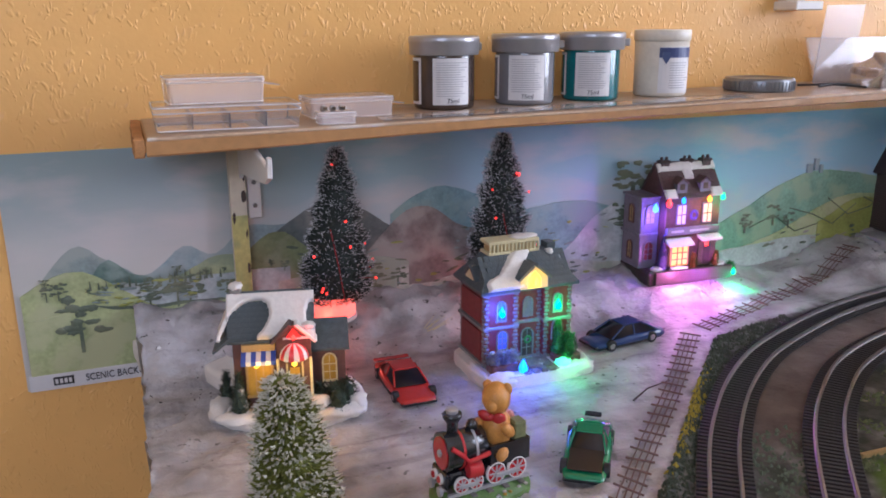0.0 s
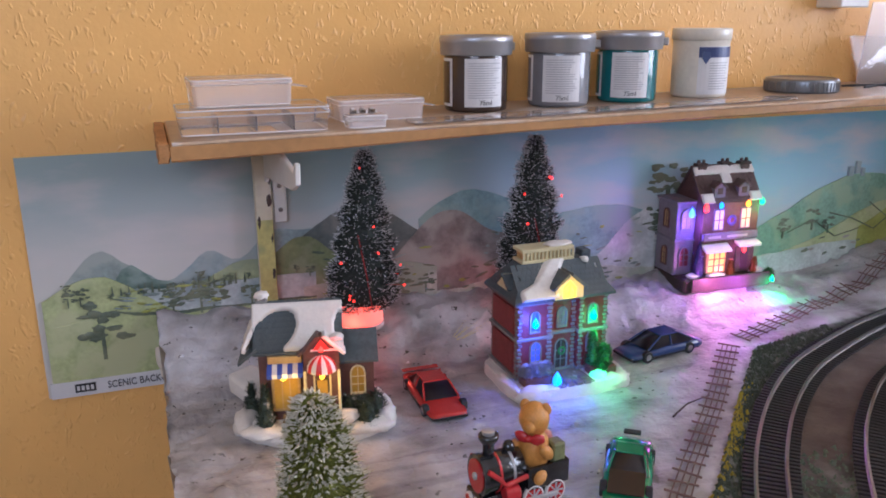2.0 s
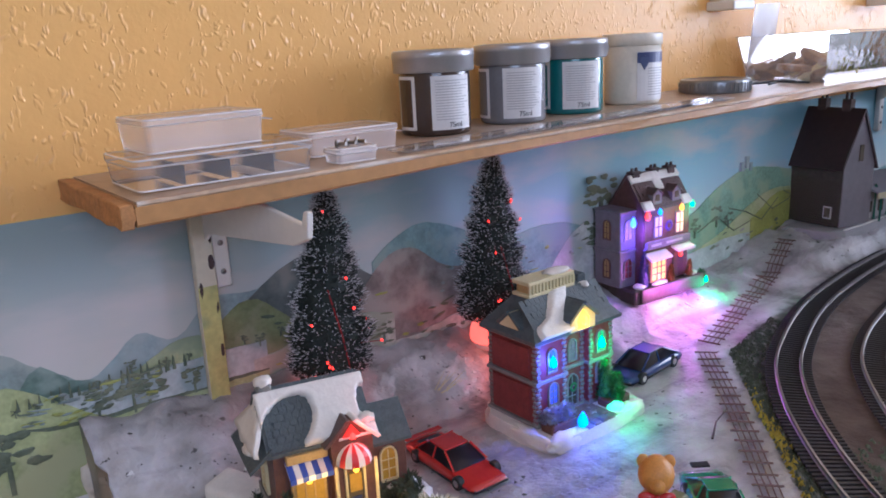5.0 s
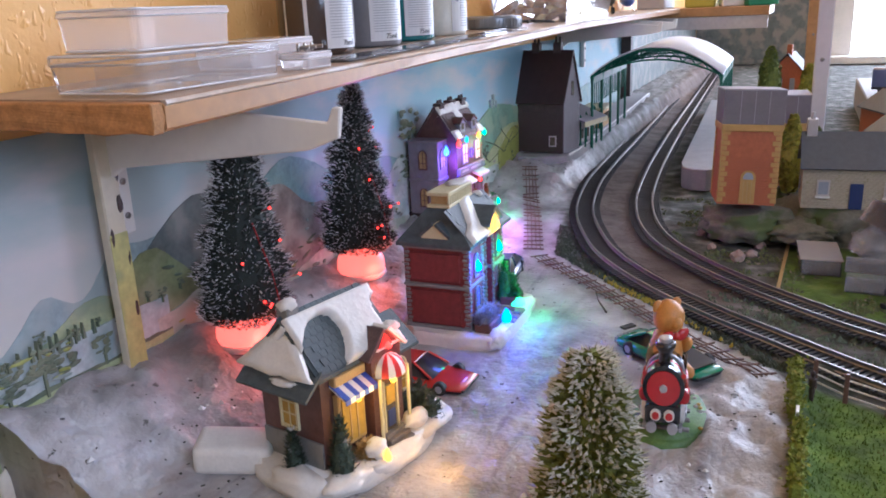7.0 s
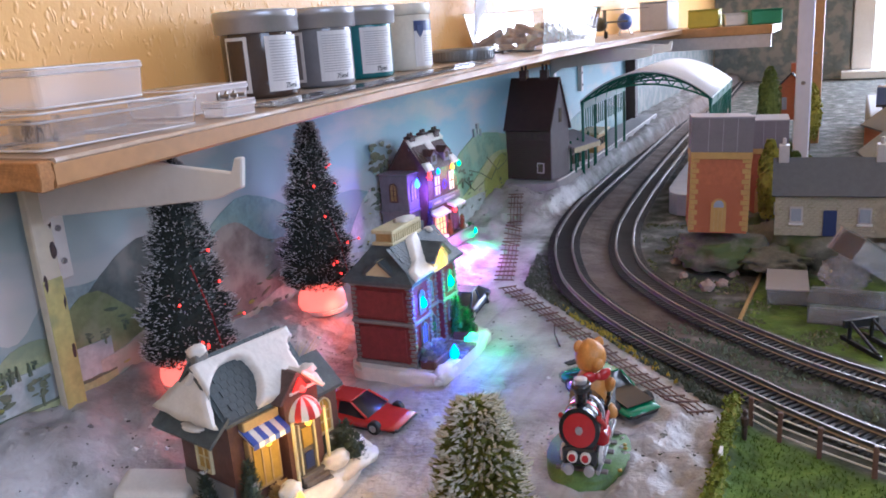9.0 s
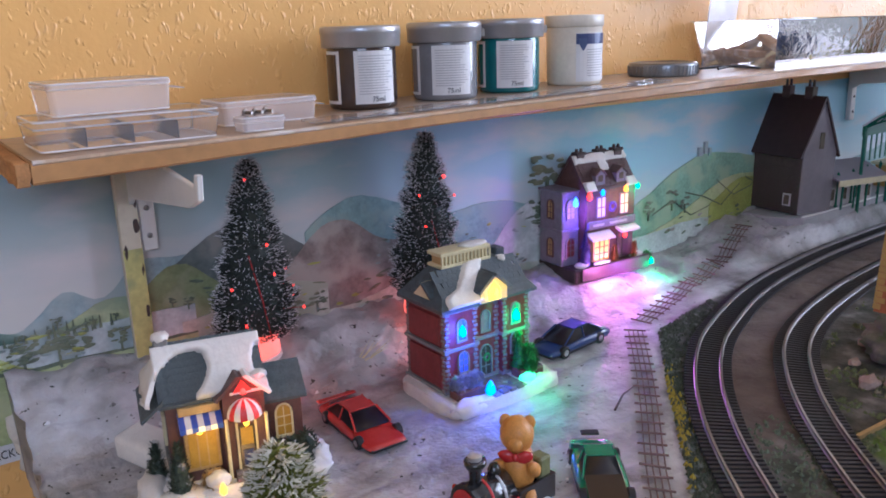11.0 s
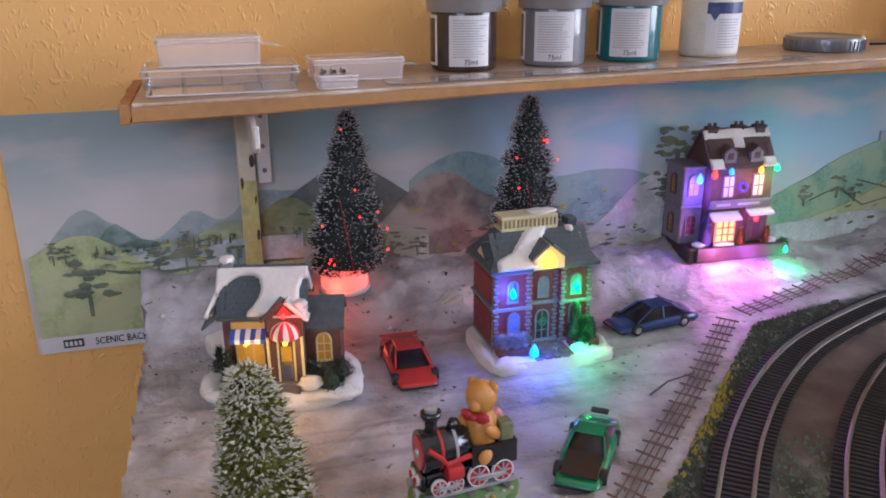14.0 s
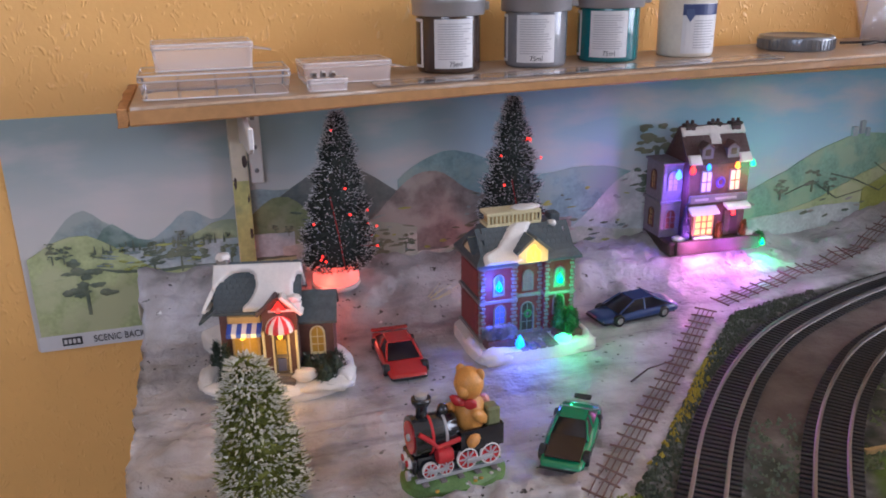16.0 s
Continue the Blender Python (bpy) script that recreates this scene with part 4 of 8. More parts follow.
for k in range(3):
    ob = whole("small_screw", lathe([(0.0022, 0), (0.0022, 0.001), (0.001, 0.0015), (0.001, 0.006)], 8), M["steel"], "small steel screw lying in a tray", "screw", "screws")
    ob.matrix_world = pose(0.21 + 0.006 * k, -0.098, 0.1952, 90, 30 * k, 20)


def storage_box():
    t = thing("storage_box", "clear plastic storage box of brown modelling scraps on the shelf", "box", pose(0.8, -0.058, 0.1846))
    own = bmesh.new()
    a0, b0, a1, b1, h = 0.095, 0.038, 0.105, 0.045, 0.042
    def ring(a, b, z):
        return [own.verts.new(v) for v in ((-a, -b, z), (a, -b, z), (a, b, z), (-a, b, z))]
    r = [ring(a0, b0, 0), ring(a1, b1, h), ring(a1 + 0.003, b1 + 0.003, h), ring(a1 - 0.0012, b1 - 0.0012, h - 0.0006), ring(a0 - 0.001, b0 - 0.001, 0.0012)]
    own.faces.new(r[0][::-1])
    for p, q in zip(r, r[1:]):
        for k in range(4):
            own.faces.new((p[k], p[(k + 1) % 4], q[(k + 1) % 4], q[k]))
    own.faces.new(r[-1])
    part("tub", own, M["clear"], t)
    rnd = random.Random(4)
    for k in range(16):
        m = pose(rnd.uniform(-0.075, 0.075), rnd.uniform(-0.026, 0.026), 0.006 + rnd.random() * 0.02, rnd.uniform(-30, 30), rnd.uniform(-30, 30), rnd.uniform(0, 180))
        part("scrap", box(-0.02, 0.02, -0.006, 0.006, -0.003, 0.003, 0.001, m=m), M["junk"] if k % 3 else M["cream_resin"], t)


storage_box()
bm = box(-0.03, 0.03, -0.0004, 0.0004, 0, 0.072)
for v in bm.verts:
    v.co.y += 0.006 * math.sin(v.co.x * 60)
ob = whole("clear_sheet", bm, M["frost"], "clear plastic sheet leaning on the wall above the shelf", "sheet")
ob.matrix_world = pose(0.735, -0.012, 0.1847, 6, 0, 0)
for k, (a, b) in enumerate((((0.655, -0.05), (0.7, -0.085)), ((0.66, -0.07), (0.72, -0.06)))):
    whole("tweezers", tube([(0, 0, 0.0024), ((b[0] - a[0]) / 2, (b[1] - a[1]) / 2, 0.0039), (b[0] - a[0], b[1] - a[1], 0.0016)], 0.0011, 6), M["dark_plastic"], "thin black hobby tool lying on the shelf", "tool", "tools on shelf").matrix_world = pose(*a, SHELF)


def toy_helicopter():
    t = thing("toy_helicopter", "small blue toy helicopter standing on the shelf", "toy", pose(1.2, -0.06, 0.1846, 0, 0, 200))
    m = plastic("blue_toy_plastic", (0.06, 0.12, 0.4))
    part("fuselage", blob((0.022, 0.012, 0.013), None, Matrix.Translation((0, 0, 0.021)), 0.1, 1.2, 2, 3), m, t, smooth=True)
    part("tail_boom", tube([(-0.018, 0, 0.024), (-0.05, 0, 0.03)], 0.004, 8, taper=0.4), m, t)
    part("mast", tube([(0, 0, 0.032), (0, 0, 0.04)], 0.0015), M["chrome"], t)
    for a in (0, 90):
        part("blade", box(-0.04, 0.04, -0.002, 0.002, 0.0395, 0.0403, m=Matrix.Rotation(radians(a + 20), 4, "Z")), M["dark_plastic"], t)
    for s in (-1, 1):
        part("skid", tube([(-0.018, s * 0.01, 0.0015), (0.018, s * 0.01, 0.0015)], 0.0014), M["chrome"], t)
        part("skid_strut", tube([(0, s * 0.01, 0.0015), (0, s * 0.005, 0.012)], 0.001), M["chrome"], t)


def toy_plane():
    t = thing("toy_aircraft", "dark olive toy aircraft standing on the shelf", "toy", pose(1.05, -0.06, 0.1846, 0, 0, 30))
    m = plastic("olive_toy_plastic", (0.08, 0.075, 0.05), 0.5)
    part("fuselage", blob((0.034, 0.009, 0.01), None, Matrix.Translation((0, 0, 0.02)), 0.1, 1.2, 2, 7), m, t, smooth=True)
    part("wing", box(-0.008, 0.01, -0.04, 0.04, 0.021, 0.0235, 0.0008), m, t)
    part("tail_fin", box(-0.036, -0.026, -0.001, 0.001, 0.022, 0.038), m, t)
    for s in (-1, 1):
        part("wheel", lathe([(0.005, -0.0015), (0.005, 0.0015)], 12, m=pose(0.008, s * 0.012, 0.005, 90)), M["tyre"], t)
        part("undercarriage", tube([(0.008, s * 0.012, 0.005), (0.004, s * 0.008, 0.02)], 0.0012), M["dark_plastic"], t)


toy_helicopter()
toy_plane()
for ob in [o for o in scene.objects if o not in BEFORE and o.parent is None]:
    ob.matrix_world = lifted(ob.matrix_world.translation.x) @ ob.matrix_world


def wall_hook(x, z):
    t = thing("wall_bracket", "beige painted upright bracket on the wall above the shelf", "bracket", group="upper wall brackets")
    part("upright", box(x - 0.012, x + 0.012, -0.012, -0.0005, z, z + 0.2, 0.001), M["batten"], t)
    part("foot", box(x - 0.016, x + 0.016, -0.03, -0.0005, z - 0.008, z, 0.001), M["white_paint"], t)


for x in (0.68, 0.98, 1.2, 1.42):
    wall_hook(x, 0.262)


# ---- bristle trees ----
def bristle_tree(name, label, base, top, r0, z_low, n, needle, tip, seed, tipshare=0.5, ln=0.006, thick=0.00035, group="", ex=0.62):
    t = thing(name, label, "tree", Matrix.Translation(base), group)
    rnd = random.Random(seed)
    axis = Vector(top) - Vector(base)
    part("trunk", tube([(0, 0, 0.0), axis * 0.5, axis * 0.97], 0.0016, 6, taper=0.5), M["brown_resin"], t)
    V, F, V2, F2 = [], [], [], []

    def spike(vs, fs, p, d, l, w):
        u = d.cross(Vector((0.3, 0.2, 0.9))).normalized() * w
        v = d.cross(u).normalized() * w
        k = len(vs)
        vs.extend([p + u, p - 0.5 * u + 0.87 * v, p - 0.5 * u - 0.87 * v, p + d * l])
        fs.extend([(k, k + 1, k + 3), (k + 1, k + 2, k + 3), (k + 2, k, k + 3)])

    h0 = z_low
    for i in range(n):
        f = rnd.random() ** 1.35
        z = h0 + (1 - h0) * f
        r = r0 * (1 - f) ** ex * (0.93 + 0.12 * math.sin(f * 34)) * (0.75 + 0.25 * min(1, f * 9)) + 0.0018
        a = rnd.uniform(0, 2 * math.pi)
        r *= 1 + 0.07 * math.sin(3 * a + seed) + 0.05 * math.sin(5 * a + f * 20)
        d = Vector((math.cos(a), math.sin(a), rnd.uniform(-0.1, 0.75))).normalized()
        deep = rnd.random() ** 2 * 0.5
        p = axis * z + Vector((math.cos(a), math.sin(a), 0)) * r * (1 - deep)
        l = ln * rnd.uniform(0.7, 1.25)
        spike(V, F, p - d * l * 0.7, d, l * 1.2, thick * 1.6)
        if rnd.random() < tipshare:
            spike(V2, F2, p + d * l * 0.12, (d + Vector((rnd.uniform(-.4, .4), rnd.uniform(-.4, .4), rnd.uniform(-.4, .4)))).normalized(), l * 0.5, thick * 1.5)
    for nm, vs, fs, m in (("foliage", V, F, needle), ("frosting", V2, F2, tip)):
        me = bpy.data.meshes.new(nm)
        me.from_pydata([tuple(v) for v in vs], [], fs)
        me.materials.append(m)
        ob = new(nm, me)
        ob.parent = t
    # dark core so that daylight does not pass through
    prof = [(r0 * 0.72, h0 * axis.z + 0.004)] + [(max(0.0012, r0 * 0.78 * (1 - f) ** ex), axis.z * (h0 + (1 - h0) * f)) for f in (0.05, 0.2, 0.4, 0.6, 0.8, 0.94)]
    core = lathe(prof, 12)
    for v in core.verts:
        v.co.xy += axis.xy * (v.co.z / axis.z)
    part("core", core, needle, t)
    return t


def lit_tree(base, top, seed):
    t = bristle_tree("lit_bottle_brush_tree", "dark frosted bristle tree with red lights on a glowing dome", base, top, 0.029, 0.16, 6000, M["needles"], M["tips"], seed, 0.5, 0.0058, 0.0003, "lit trees")
    gz = ground_z(base[0], base[1]) - base[2]
    part("dome", lathe([(0.0172, gz + 0.0025), (0.0178, gz + 0.006), (0.0172, gz + 0.0115), (0.0145, gz + 0.0185), (0.0095, gz + 0.0235), (0.003, gz + 0.0255)], 32), M["dome"], t, "glowing coral plastic dome", True)
    part("dome_rim", lathe([(0.0178, gz - 0.001), (0.0187, gz), (0.0187, gz + 0.0022), (0.0175, gz + 0.003)], 32), M["dome_rim"], t)
    rnd = random.Random(seed + 5)
    axis = Vector(top) - Vector(base)
    for k in range(12):
        f = 0.1 + 0.8 * rnd.random() ** 1.3
        a = rnd.uniform(math.pi, 2 * math.pi) + 0.3
        r = 0.0285 * (1 - f) ** 0.72 + (0.003 if k > 2 else 0.009)
        p = axis * (0.16 + 0.84 * f) + Vector((math.cos(a) * r, math.sin(a) * r, 0))
        part("fairy_light", blob((0.0008, 0.0008, 0.001), None, Matrix.Translation(p), 0, 1, 1), LED["red"], t)
        part("light_wire", tube([axis * (0.16 + 0.84 * f) * 0.93, p], 0.0003, 4), M["wire"], t)
    part("main_wire", tube([(0.004, -0.024, 0.025), (0.001, -0.022, 0.05), (-0.003, -0.015, 0.08)], 0.0005, 5), M["wire"], t, "thin red wire")
    return gz


TREES = (((0.226, -0.034, 0.016), (0.233, -0.036, 0.155), 3), ((0.369, -0.031, 0.016), (0.372, -0.032, 0.158), 8))
for b, tp, sd in TREES:
    gz = lit_tree(b, tp, sd)
    bulb_lamp("dome_glow", (b[0], b[1] - 0.004, b[2] + gz + 0.0295), 0.05, (1, 0.1, 0.06), 0.008)
    bulb_lamp("dome_glow_low", (b[0] - 0.012, b[1] - 0.022, b[2] + gz + 0.006), 0.02, (1, 0.12, 0.07), 0.006)
bristle_tree("snowy_tree", "olive bristle tree thickly tipped with snow flock", (0.15, -0.259, 0.0), (0.147, -0.259, 0.079), 0.0222, 0.03, 4200, M["olive_bristle"], M["cream_tip"], 21, 0.62, 0.0064, 0.0006, ex=0.4)


# ---- village houses ----
def arch_poly(cx, z0, w, h, n=8):
    """A window outline with a round head, in x and z."""
    pts = [(cx - w / 2, z0), (cx + w / 2, z0)]
    zc = z0 + h - w / 2
    return pts + [(cx + w / 2 * math.cos(math.pi * k / n), zc + w / 2 * math.sin(math.pi * k / n)) for k in range(n + 1)]


def arched_window(parent, cx, z0, w, h, y, glass, frame=None, m=None, bars_x=1):
    """A sunk pane in a raised frame on a wall whose face lies at y, facing -y."""
    frame = frame or M["stone_trim"]
    own = bmesh.new()
    outer, inner = arch_poly(cx, z0 - 0.0008, w + 0.0022, h + 0.0018), arch_poly(cx, z0 + 0.0004, w, h)
    f1 = [[own.verts.new((x, yy, z)) for x, z in poly] for yy in (y - 0.0012, y + 0.0008) for poly in (outer, inner)]
    n = len(outer)
    for i in range(n):
        j = (i + 1) % n
        own.faces.new((f1[0][i], f1[0][j], f1[1][j], f1[1][i]))
        own.faces.new((f1[0][j], f1[0][i], f1[2][i], f1[2][j]))
        own.faces.new((f1[1][i], f1[1][j], f1[3][j], f1[3][i]))
    win = part("window", merge(own, None, m), frame, parent)
    part("pane", prism(arch_poly(cx, z0, w, h), y - 0.0002, y + 0.0008, m=m), glass, win)
    part("glazing_bar", box(cx - 0.00025, cx + 0.00025, y - 0.0007, y - 0.0001, z0 + 0.0003, z0 + h - 0.0006, m=m), frame, win)
    for k in range(2):
        zz = z0 + h * (0.33 + 0.3 * k)
        part("glazing_bar", box(cx - w / 2, cx + w / 2, y - 0.0006, y - 0.0001, zz - 0.0002, zz + 0.0002, m=m), frame, win)
    return win


def bulb(parent, p, key, s=0.0022, label=""):
    prof = [(0.0004, -s * 1.1), (s * 0.8, -s * 0.7), (s, 0), (s * 0.75, s * 0.9), (s * 0.3, s * 1.7), (0.0002, s * 2.0)]
    return part("led_bulb", lathe(prof, 12, m=Matrix.Translation(p)), LED[key], parent, label or "small lit " + key + " bulb", True)


def snow_patch(parent, pts, z=None, name="snow_patch", seed=1.0, th=0.0018):
    """A lump of resin snow made of overlapping rounds at given places and sizes."""
    bm = bmesh.new()
    for k, (x, y, zz, rx, ry, rz) in enumerate(pts):
        blob((rx, ry, rz), bm, Matrix.Translation((x, y, zz)), 0.3, 2.2, 3, seed + k * 2.3)
    return part(name, bm, M["resin_snow"], parent, "", True)


def slope_snow(parent, x0, x1, y0, ym, ze, zr, covered, th=0.0022, nx=44, ny=26, lift=0.0032):
    """A sheet of resin snow lying on a roof slope where covered(u, v) is above nought; u along the roof, v up it."""
    V, F, idx = [], [], {}
    nrm = Vector((0, -(zr - ze), ym - y0)).normalized()
    for j in range(ny + 1):
        for i in range(nx + 1):
            u, v = i / nx, j / ny
            c = covered(u, v) + 0.13 * noise.noise(Vector((u * 7, v * 5, x0 * 90))) + 0.06 * noise.noise(Vector((u * 19, v * 15, 3)))
            h = th * min(1, max(-0.6, c * 6)) + 0.0004 * noise.noise(Vector((u * 30, v * 22, 7)))
            p = Vector((x0 + (x1 - x0) * u, y0 + (ym - y0) * v, ze + (zr - ze) * v)) + nrm * (lift + h)
            idx[i, j] = (len(V), c)
            V.append(tuple(p))
    for j in range(ny):
        for i in range(nx):
            q = [idx[i, j], idx[i + 1, j], idx[i + 1, j + 1], idx[i, j + 1]]
            if max(c for _, c in q) > 0:
                F.append(tuple(k for k, _ in q))
    bm = bmesh.new()
    me = bpy.data.meshes.new("tmp")
    me.from_pydata(V, [], F)
    bm.from_mesh(me)
    bpy.data.meshes.remove(me)
    bmesh.ops.delete(bm, geom=[v for v in bm.verts if not v.link_faces], context="VERTS")
    rim = [e for e in bm.edges if e.is_boundary]
    down = bmesh.ops.extrude_edge_only(bm, edges=rim)["geom"]
    for v in (g for g in down if isinstance(g, bmesh.types.BMVert)):
        v.co -= nrm * 0.0035
    return part("roof_snow", bm, M["resin_snow"], parent, "thick painted snow on the roof", True)


def gable_roof(x0, x1, y0, y1, ze, zr, t=0.0022, over=0.003):
    """A roof with its ridge along x, drawn as a thick folded sheet."""
    ym = (y0 + y1) / 2
    k = (zr - ze) / (ym - y0)
    yo, yp = y0 - over, y1 + over
    zo = ze - over * k
    poly = [(yo, zo), (ym, zr), (yp, zo), (yp, zo + t), (ym, zr + t * 1.3), (yo, zo + t)]
    return prism(poly, x0 - over * 0.6, x1 + over * 0.6, m=Matrix(((0, 1, 0, 0), (1, 0, 0, 0), (0, 0, 1, 0), (0, 0, 0, 1))))


def slates(parent, x0, x1, y0, ym, ze, zr, rows, cols, material, size_up=0.0026):
    """Single slates in rows up the front slope."""
    L = math.hypot(ym - y0, zr - ze)
    ang = math.degrees(math.atan2(zr - ze, ym - y0))
    me = mesh_of("slate", box(-0.5 * (x1 - x0) / cols * 0.94, 0.5 * (x1 - x0) / cols * 0.94, 0, L / rows * 1.12, 0, 0.0005), material)
    for r in range(rows):
        for c in range(cols):
            xx = x0 + (c + 0.5 + (0.25 if r % 2 else -0.25) * (0 < c < cols - 1)) * (x1 - x0) / cols
            f = r / rows
            ob = new("slate", me)
            ob.parent = parent
            ob.matrix_basis = pose(xx, y0 + (ym - y0) * f, ze + (zr - ze) * f + 0.0026, ang - 2.5, 0, 0)


def oval(rx, ry, n=28, p=2.6):
    return [(rx * math.copysign(abs(math.cos(2 * math.pi * k / n)) ** (2 / p), math.cos(2 * math.pi * k / n)),
             ry * math.copysign(abs(math.sin(2 * math.pi * k / n)) ** (2 / p), math.sin(2 * math.pi * k / n))) for k in range(n)]


def shrub(parent, x, y, z, r, h, material, seed, cone=True):
    rnd = random.Random(seed)
    V, F = [], []
    for k in range(240):
        f = rnd.random()
        a = rnd.uniform(0, 6.283)
        rr = r * ((1 - f) ** 0.8 if cone else math.sqrt(max(0, 1 - f * f)))
        p = Vector((x + math.cos(a) * rr * 0.8, y + math.sin(a) * rr * 0.8, z + f * h))
        d = Vector((math.cos(a), math.sin(a), rnd.uniform(-0.2, 0.8))).normalized()
        u = d.cross(Vector((0, 0, 1))).normalized() * 0.0007
        i = len(V)
        V += [tuple(p + u), tuple(p - u), tuple(p + d * 0.003 + Vector((0, 0, 0.0006))), tuple(p + d * 0.0016 - Vector((0, 0, 0.0008)))]
        F += [(i, i + 1, i + 2), (i, i + 3, i + 1)]
    me = bpy.data.meshes.new("shrub")
    me.from_pydata(V, [], F)
    me.materials.append(material)
    ob = new("shrub", me)
    ob.parent = parent
    prof = [(r * 0.75, z), (r * 0.7, z + h * 0.2), (r * (0.4 if cone else 0.6), z + h * 0.6), (0.0004, z + h * 0.95)]
    part("shrub_core", lathe(prof, 10, m=Matrix.Translation((x, y, 0))), material, ob)
    return ob


def reheight(t, steps):
    """Sets the storeys of a house to their true heights: steps of drawn height and true height."""
    for ob in t.children_recursive:
        for v in ob.data.vertices:
            for (a, p), (b, q) in zip(steps, steps[1:]):
                if a <= v.co.z < b:
                    v.co.z = p + (q - p) * (v.co.z - a) / (b - a)
                    break


def cottage():
    t = thing("cottage_shop", "resin snow-roofed cottage with striped awnings and lit windows", "house", pose(0.1725, -0.1315, ground_z(0.1725, -0.1315) + 0.0005, 0, 0, -12), "lit village houses")
    base = part("plinth", slab(oval(0.047, 0.036), -0.002, 0.008, bevel=0.003), M["resin_snow"], t, "snow covered plinth", True)
    for k, lump in enumerate(((-0.03, -0.027, 0.006, 0.016, 0.009, 0.0035), (0.0, -0.033, 0.005, 0.02, 0.006, 0.0042), (0.028, -0.028, 0.006, 0.018, 0.009, 0.004), (0.041, -0.015, 0.006, 0.008, 0.014, 0.006),
                   (-0.043, -0.01, 0.005, 0.008, 0.016, 0.006), (0.018, -0.0285, 0.0125, 0.0075, 0.0055, 0.0035), (-0.012, -0.0295, 0.0115, 0.006, 0.005, 0.004))):
        snow_patch(t, [lump], name="snow_bank", seed=1.0 + 2.3 * k)
    # main range
    body = part("main_wall", prism([(-0.018, 0.006), (0.02, 0.006), (0.02, 0.054), (0.001, 0.083), (-0.018, 0.054)], -0.033, 0.014,
                                   m=Matrix(((0, 1, 0, 0), (1, 0, 0, 0), (0, 0, 1, 0), (0, 0, 0, 1)))), M["brick_brown"], t, "brown painted brick wall")
    part("timber_gable", box(-0.0338, -0.0328, -0.018, 0.02, 0.052, 0.056), M["gold"], body)
    roof = part("roof", gable_roof(-0.034, 0.016, -0.018, 0.02, 0.055, 0.084), M["slate"], t, "dark slate roof half under snow")
    def on_cottage(u, v):
        bare = 1 - ((u - 0.12 - 0.24 * v) / 0.27) ** 2 - ((v - 0.42) / 0.52) ** 2
        bare2 = 0.8 - ((u - 0.98) / 0.1) ** 2 - ((v - 0.5) / 0.4) ** 2
        return 0.3 - 1.5 * max(0, bare, bare2) - 3 * max(0, 0.16 - v) * (u < 0.62)

    slope_snow(t, -0.036, 0.018, -0.0205, 0.001, 0.0515, 0.0845, on_cottage, th=0.0028)
    slope_snow(t, -0.036, 0.018, 0.0225, 0.001, 0.0515, 0.0845, lambda u, v: 0.3 - 0.5 * (v < 0.3), th=0.0026)
    for lump in ((0.014, -0.0205, 0.0645, 0.0042, 0.0045, 0.0032),):
        snow_patch(t, [lump], name="snow_lump")
    ch = part("chimney", box(-0.034, -0.027, -0.004, 0.004, 0.07, 0.091, 0.0008), M["stone_trim"], t)
    snow_patch(ch, [(-0.0305, 0, 0.0915, 0.0045, 0.0045, 0.003)], name="chimney_snow", seed=4)
    # cross gable with porch
    gab = part("front_gable", prism([(-0.006, 0.006), (0.015, 0.006), (0.015, 0.053), (0.0045, 0.068), (-0.006, 0.053)], -0.0245, -0.015), M["brick_brown"], t)
    for s in (-1, 1):
        part("barge_board", box(-0.0012, 0.0012, -0.0265, -0.016, 0, 0.021, 0.0004, m=pose(0.0045 + s * 0.0138, 0, 0.0515, 0, -s * 36, 0)), M["resin_snow"] if s > 0 else M["roof_brown"], gab)
    part("lit_panel", prism([(0.0, 0.056), (0.009, 0.056), (0.0045, 0.0645)], -0.0252, -0.0243), mat("red_lit_gable", (0.5, 0.03, 0.02), 0.4, 0.1, 80, 0, emit=(1, 0.03, 0.02), power=1.2), gab)
    bulb(t, (0.0045, -0.0265, 0.0565), "red", 0.0016)
    door = part("door", box(0.0005, 0.0085, -0.0256, -0.0245, 0.012, 0.032, 0.0004), M["win_dark"], gab, "dark panelled shop door")
    part("door_frame", box(-0.0008, 0.0003, -0.0262, -0.0245, 0.012, 0.034), M["cream_resin"], door)
    part("door_frame", box(0.0087, 0.0098, -0.0262, -0.0245, 0.012, 0.034), M["cream_resin"], door)
    part("door_panel", box(0.002, 0.007, -0.0261, -0.0256, 0.014, 0.021), M["card_door"], door)
    part("door_light", box(0.0015, 0.0075, -0.0261, -0.0256, 0.0235, 0.0315), M["win_yellow"], door)
    bulb(t, (0.0045, -0.0278, 0.0345), "yellow", 0.0016)
    aw = part("domed_awning", blob((0.0001, 0.0001, 0.0001), None, Matrix.Translation((0.0045, -0.026, 0.05)), 0, 1, 1), M["white_stripe"], t, "red and white striped domed awning")
    for k in range(8):
        a0, a1 = -math.pi / 2 + math.pi * k / 8, -math.pi / 2 + math.pi * (k + 1) / 8
        own = bmesh.new()
        rows = []
        for j in range(6):
            e = math.pi / 2 * j / 5
            r, z = 0.0088 * math.cos(e) + 0.0002, 0.0385 + 0.0125 * math.sin(e)
            rows.append([own.verts.new((0.0045 + r * math.sin(a), -0.025 - r * math.cos(a) * 0.95, z)) for a in (a0, (a0 + a1) / 2, a1)])
        for p, q in zip(rows, rows[1:]):
            for i in range(2):
                own.faces.new((p[i], p[i + 1], q[i + 1], q[i]))
        part("awning_stripe", own, M["red_stripe"] if k % 2 else M["white_stripe"], aw, smooth=True)
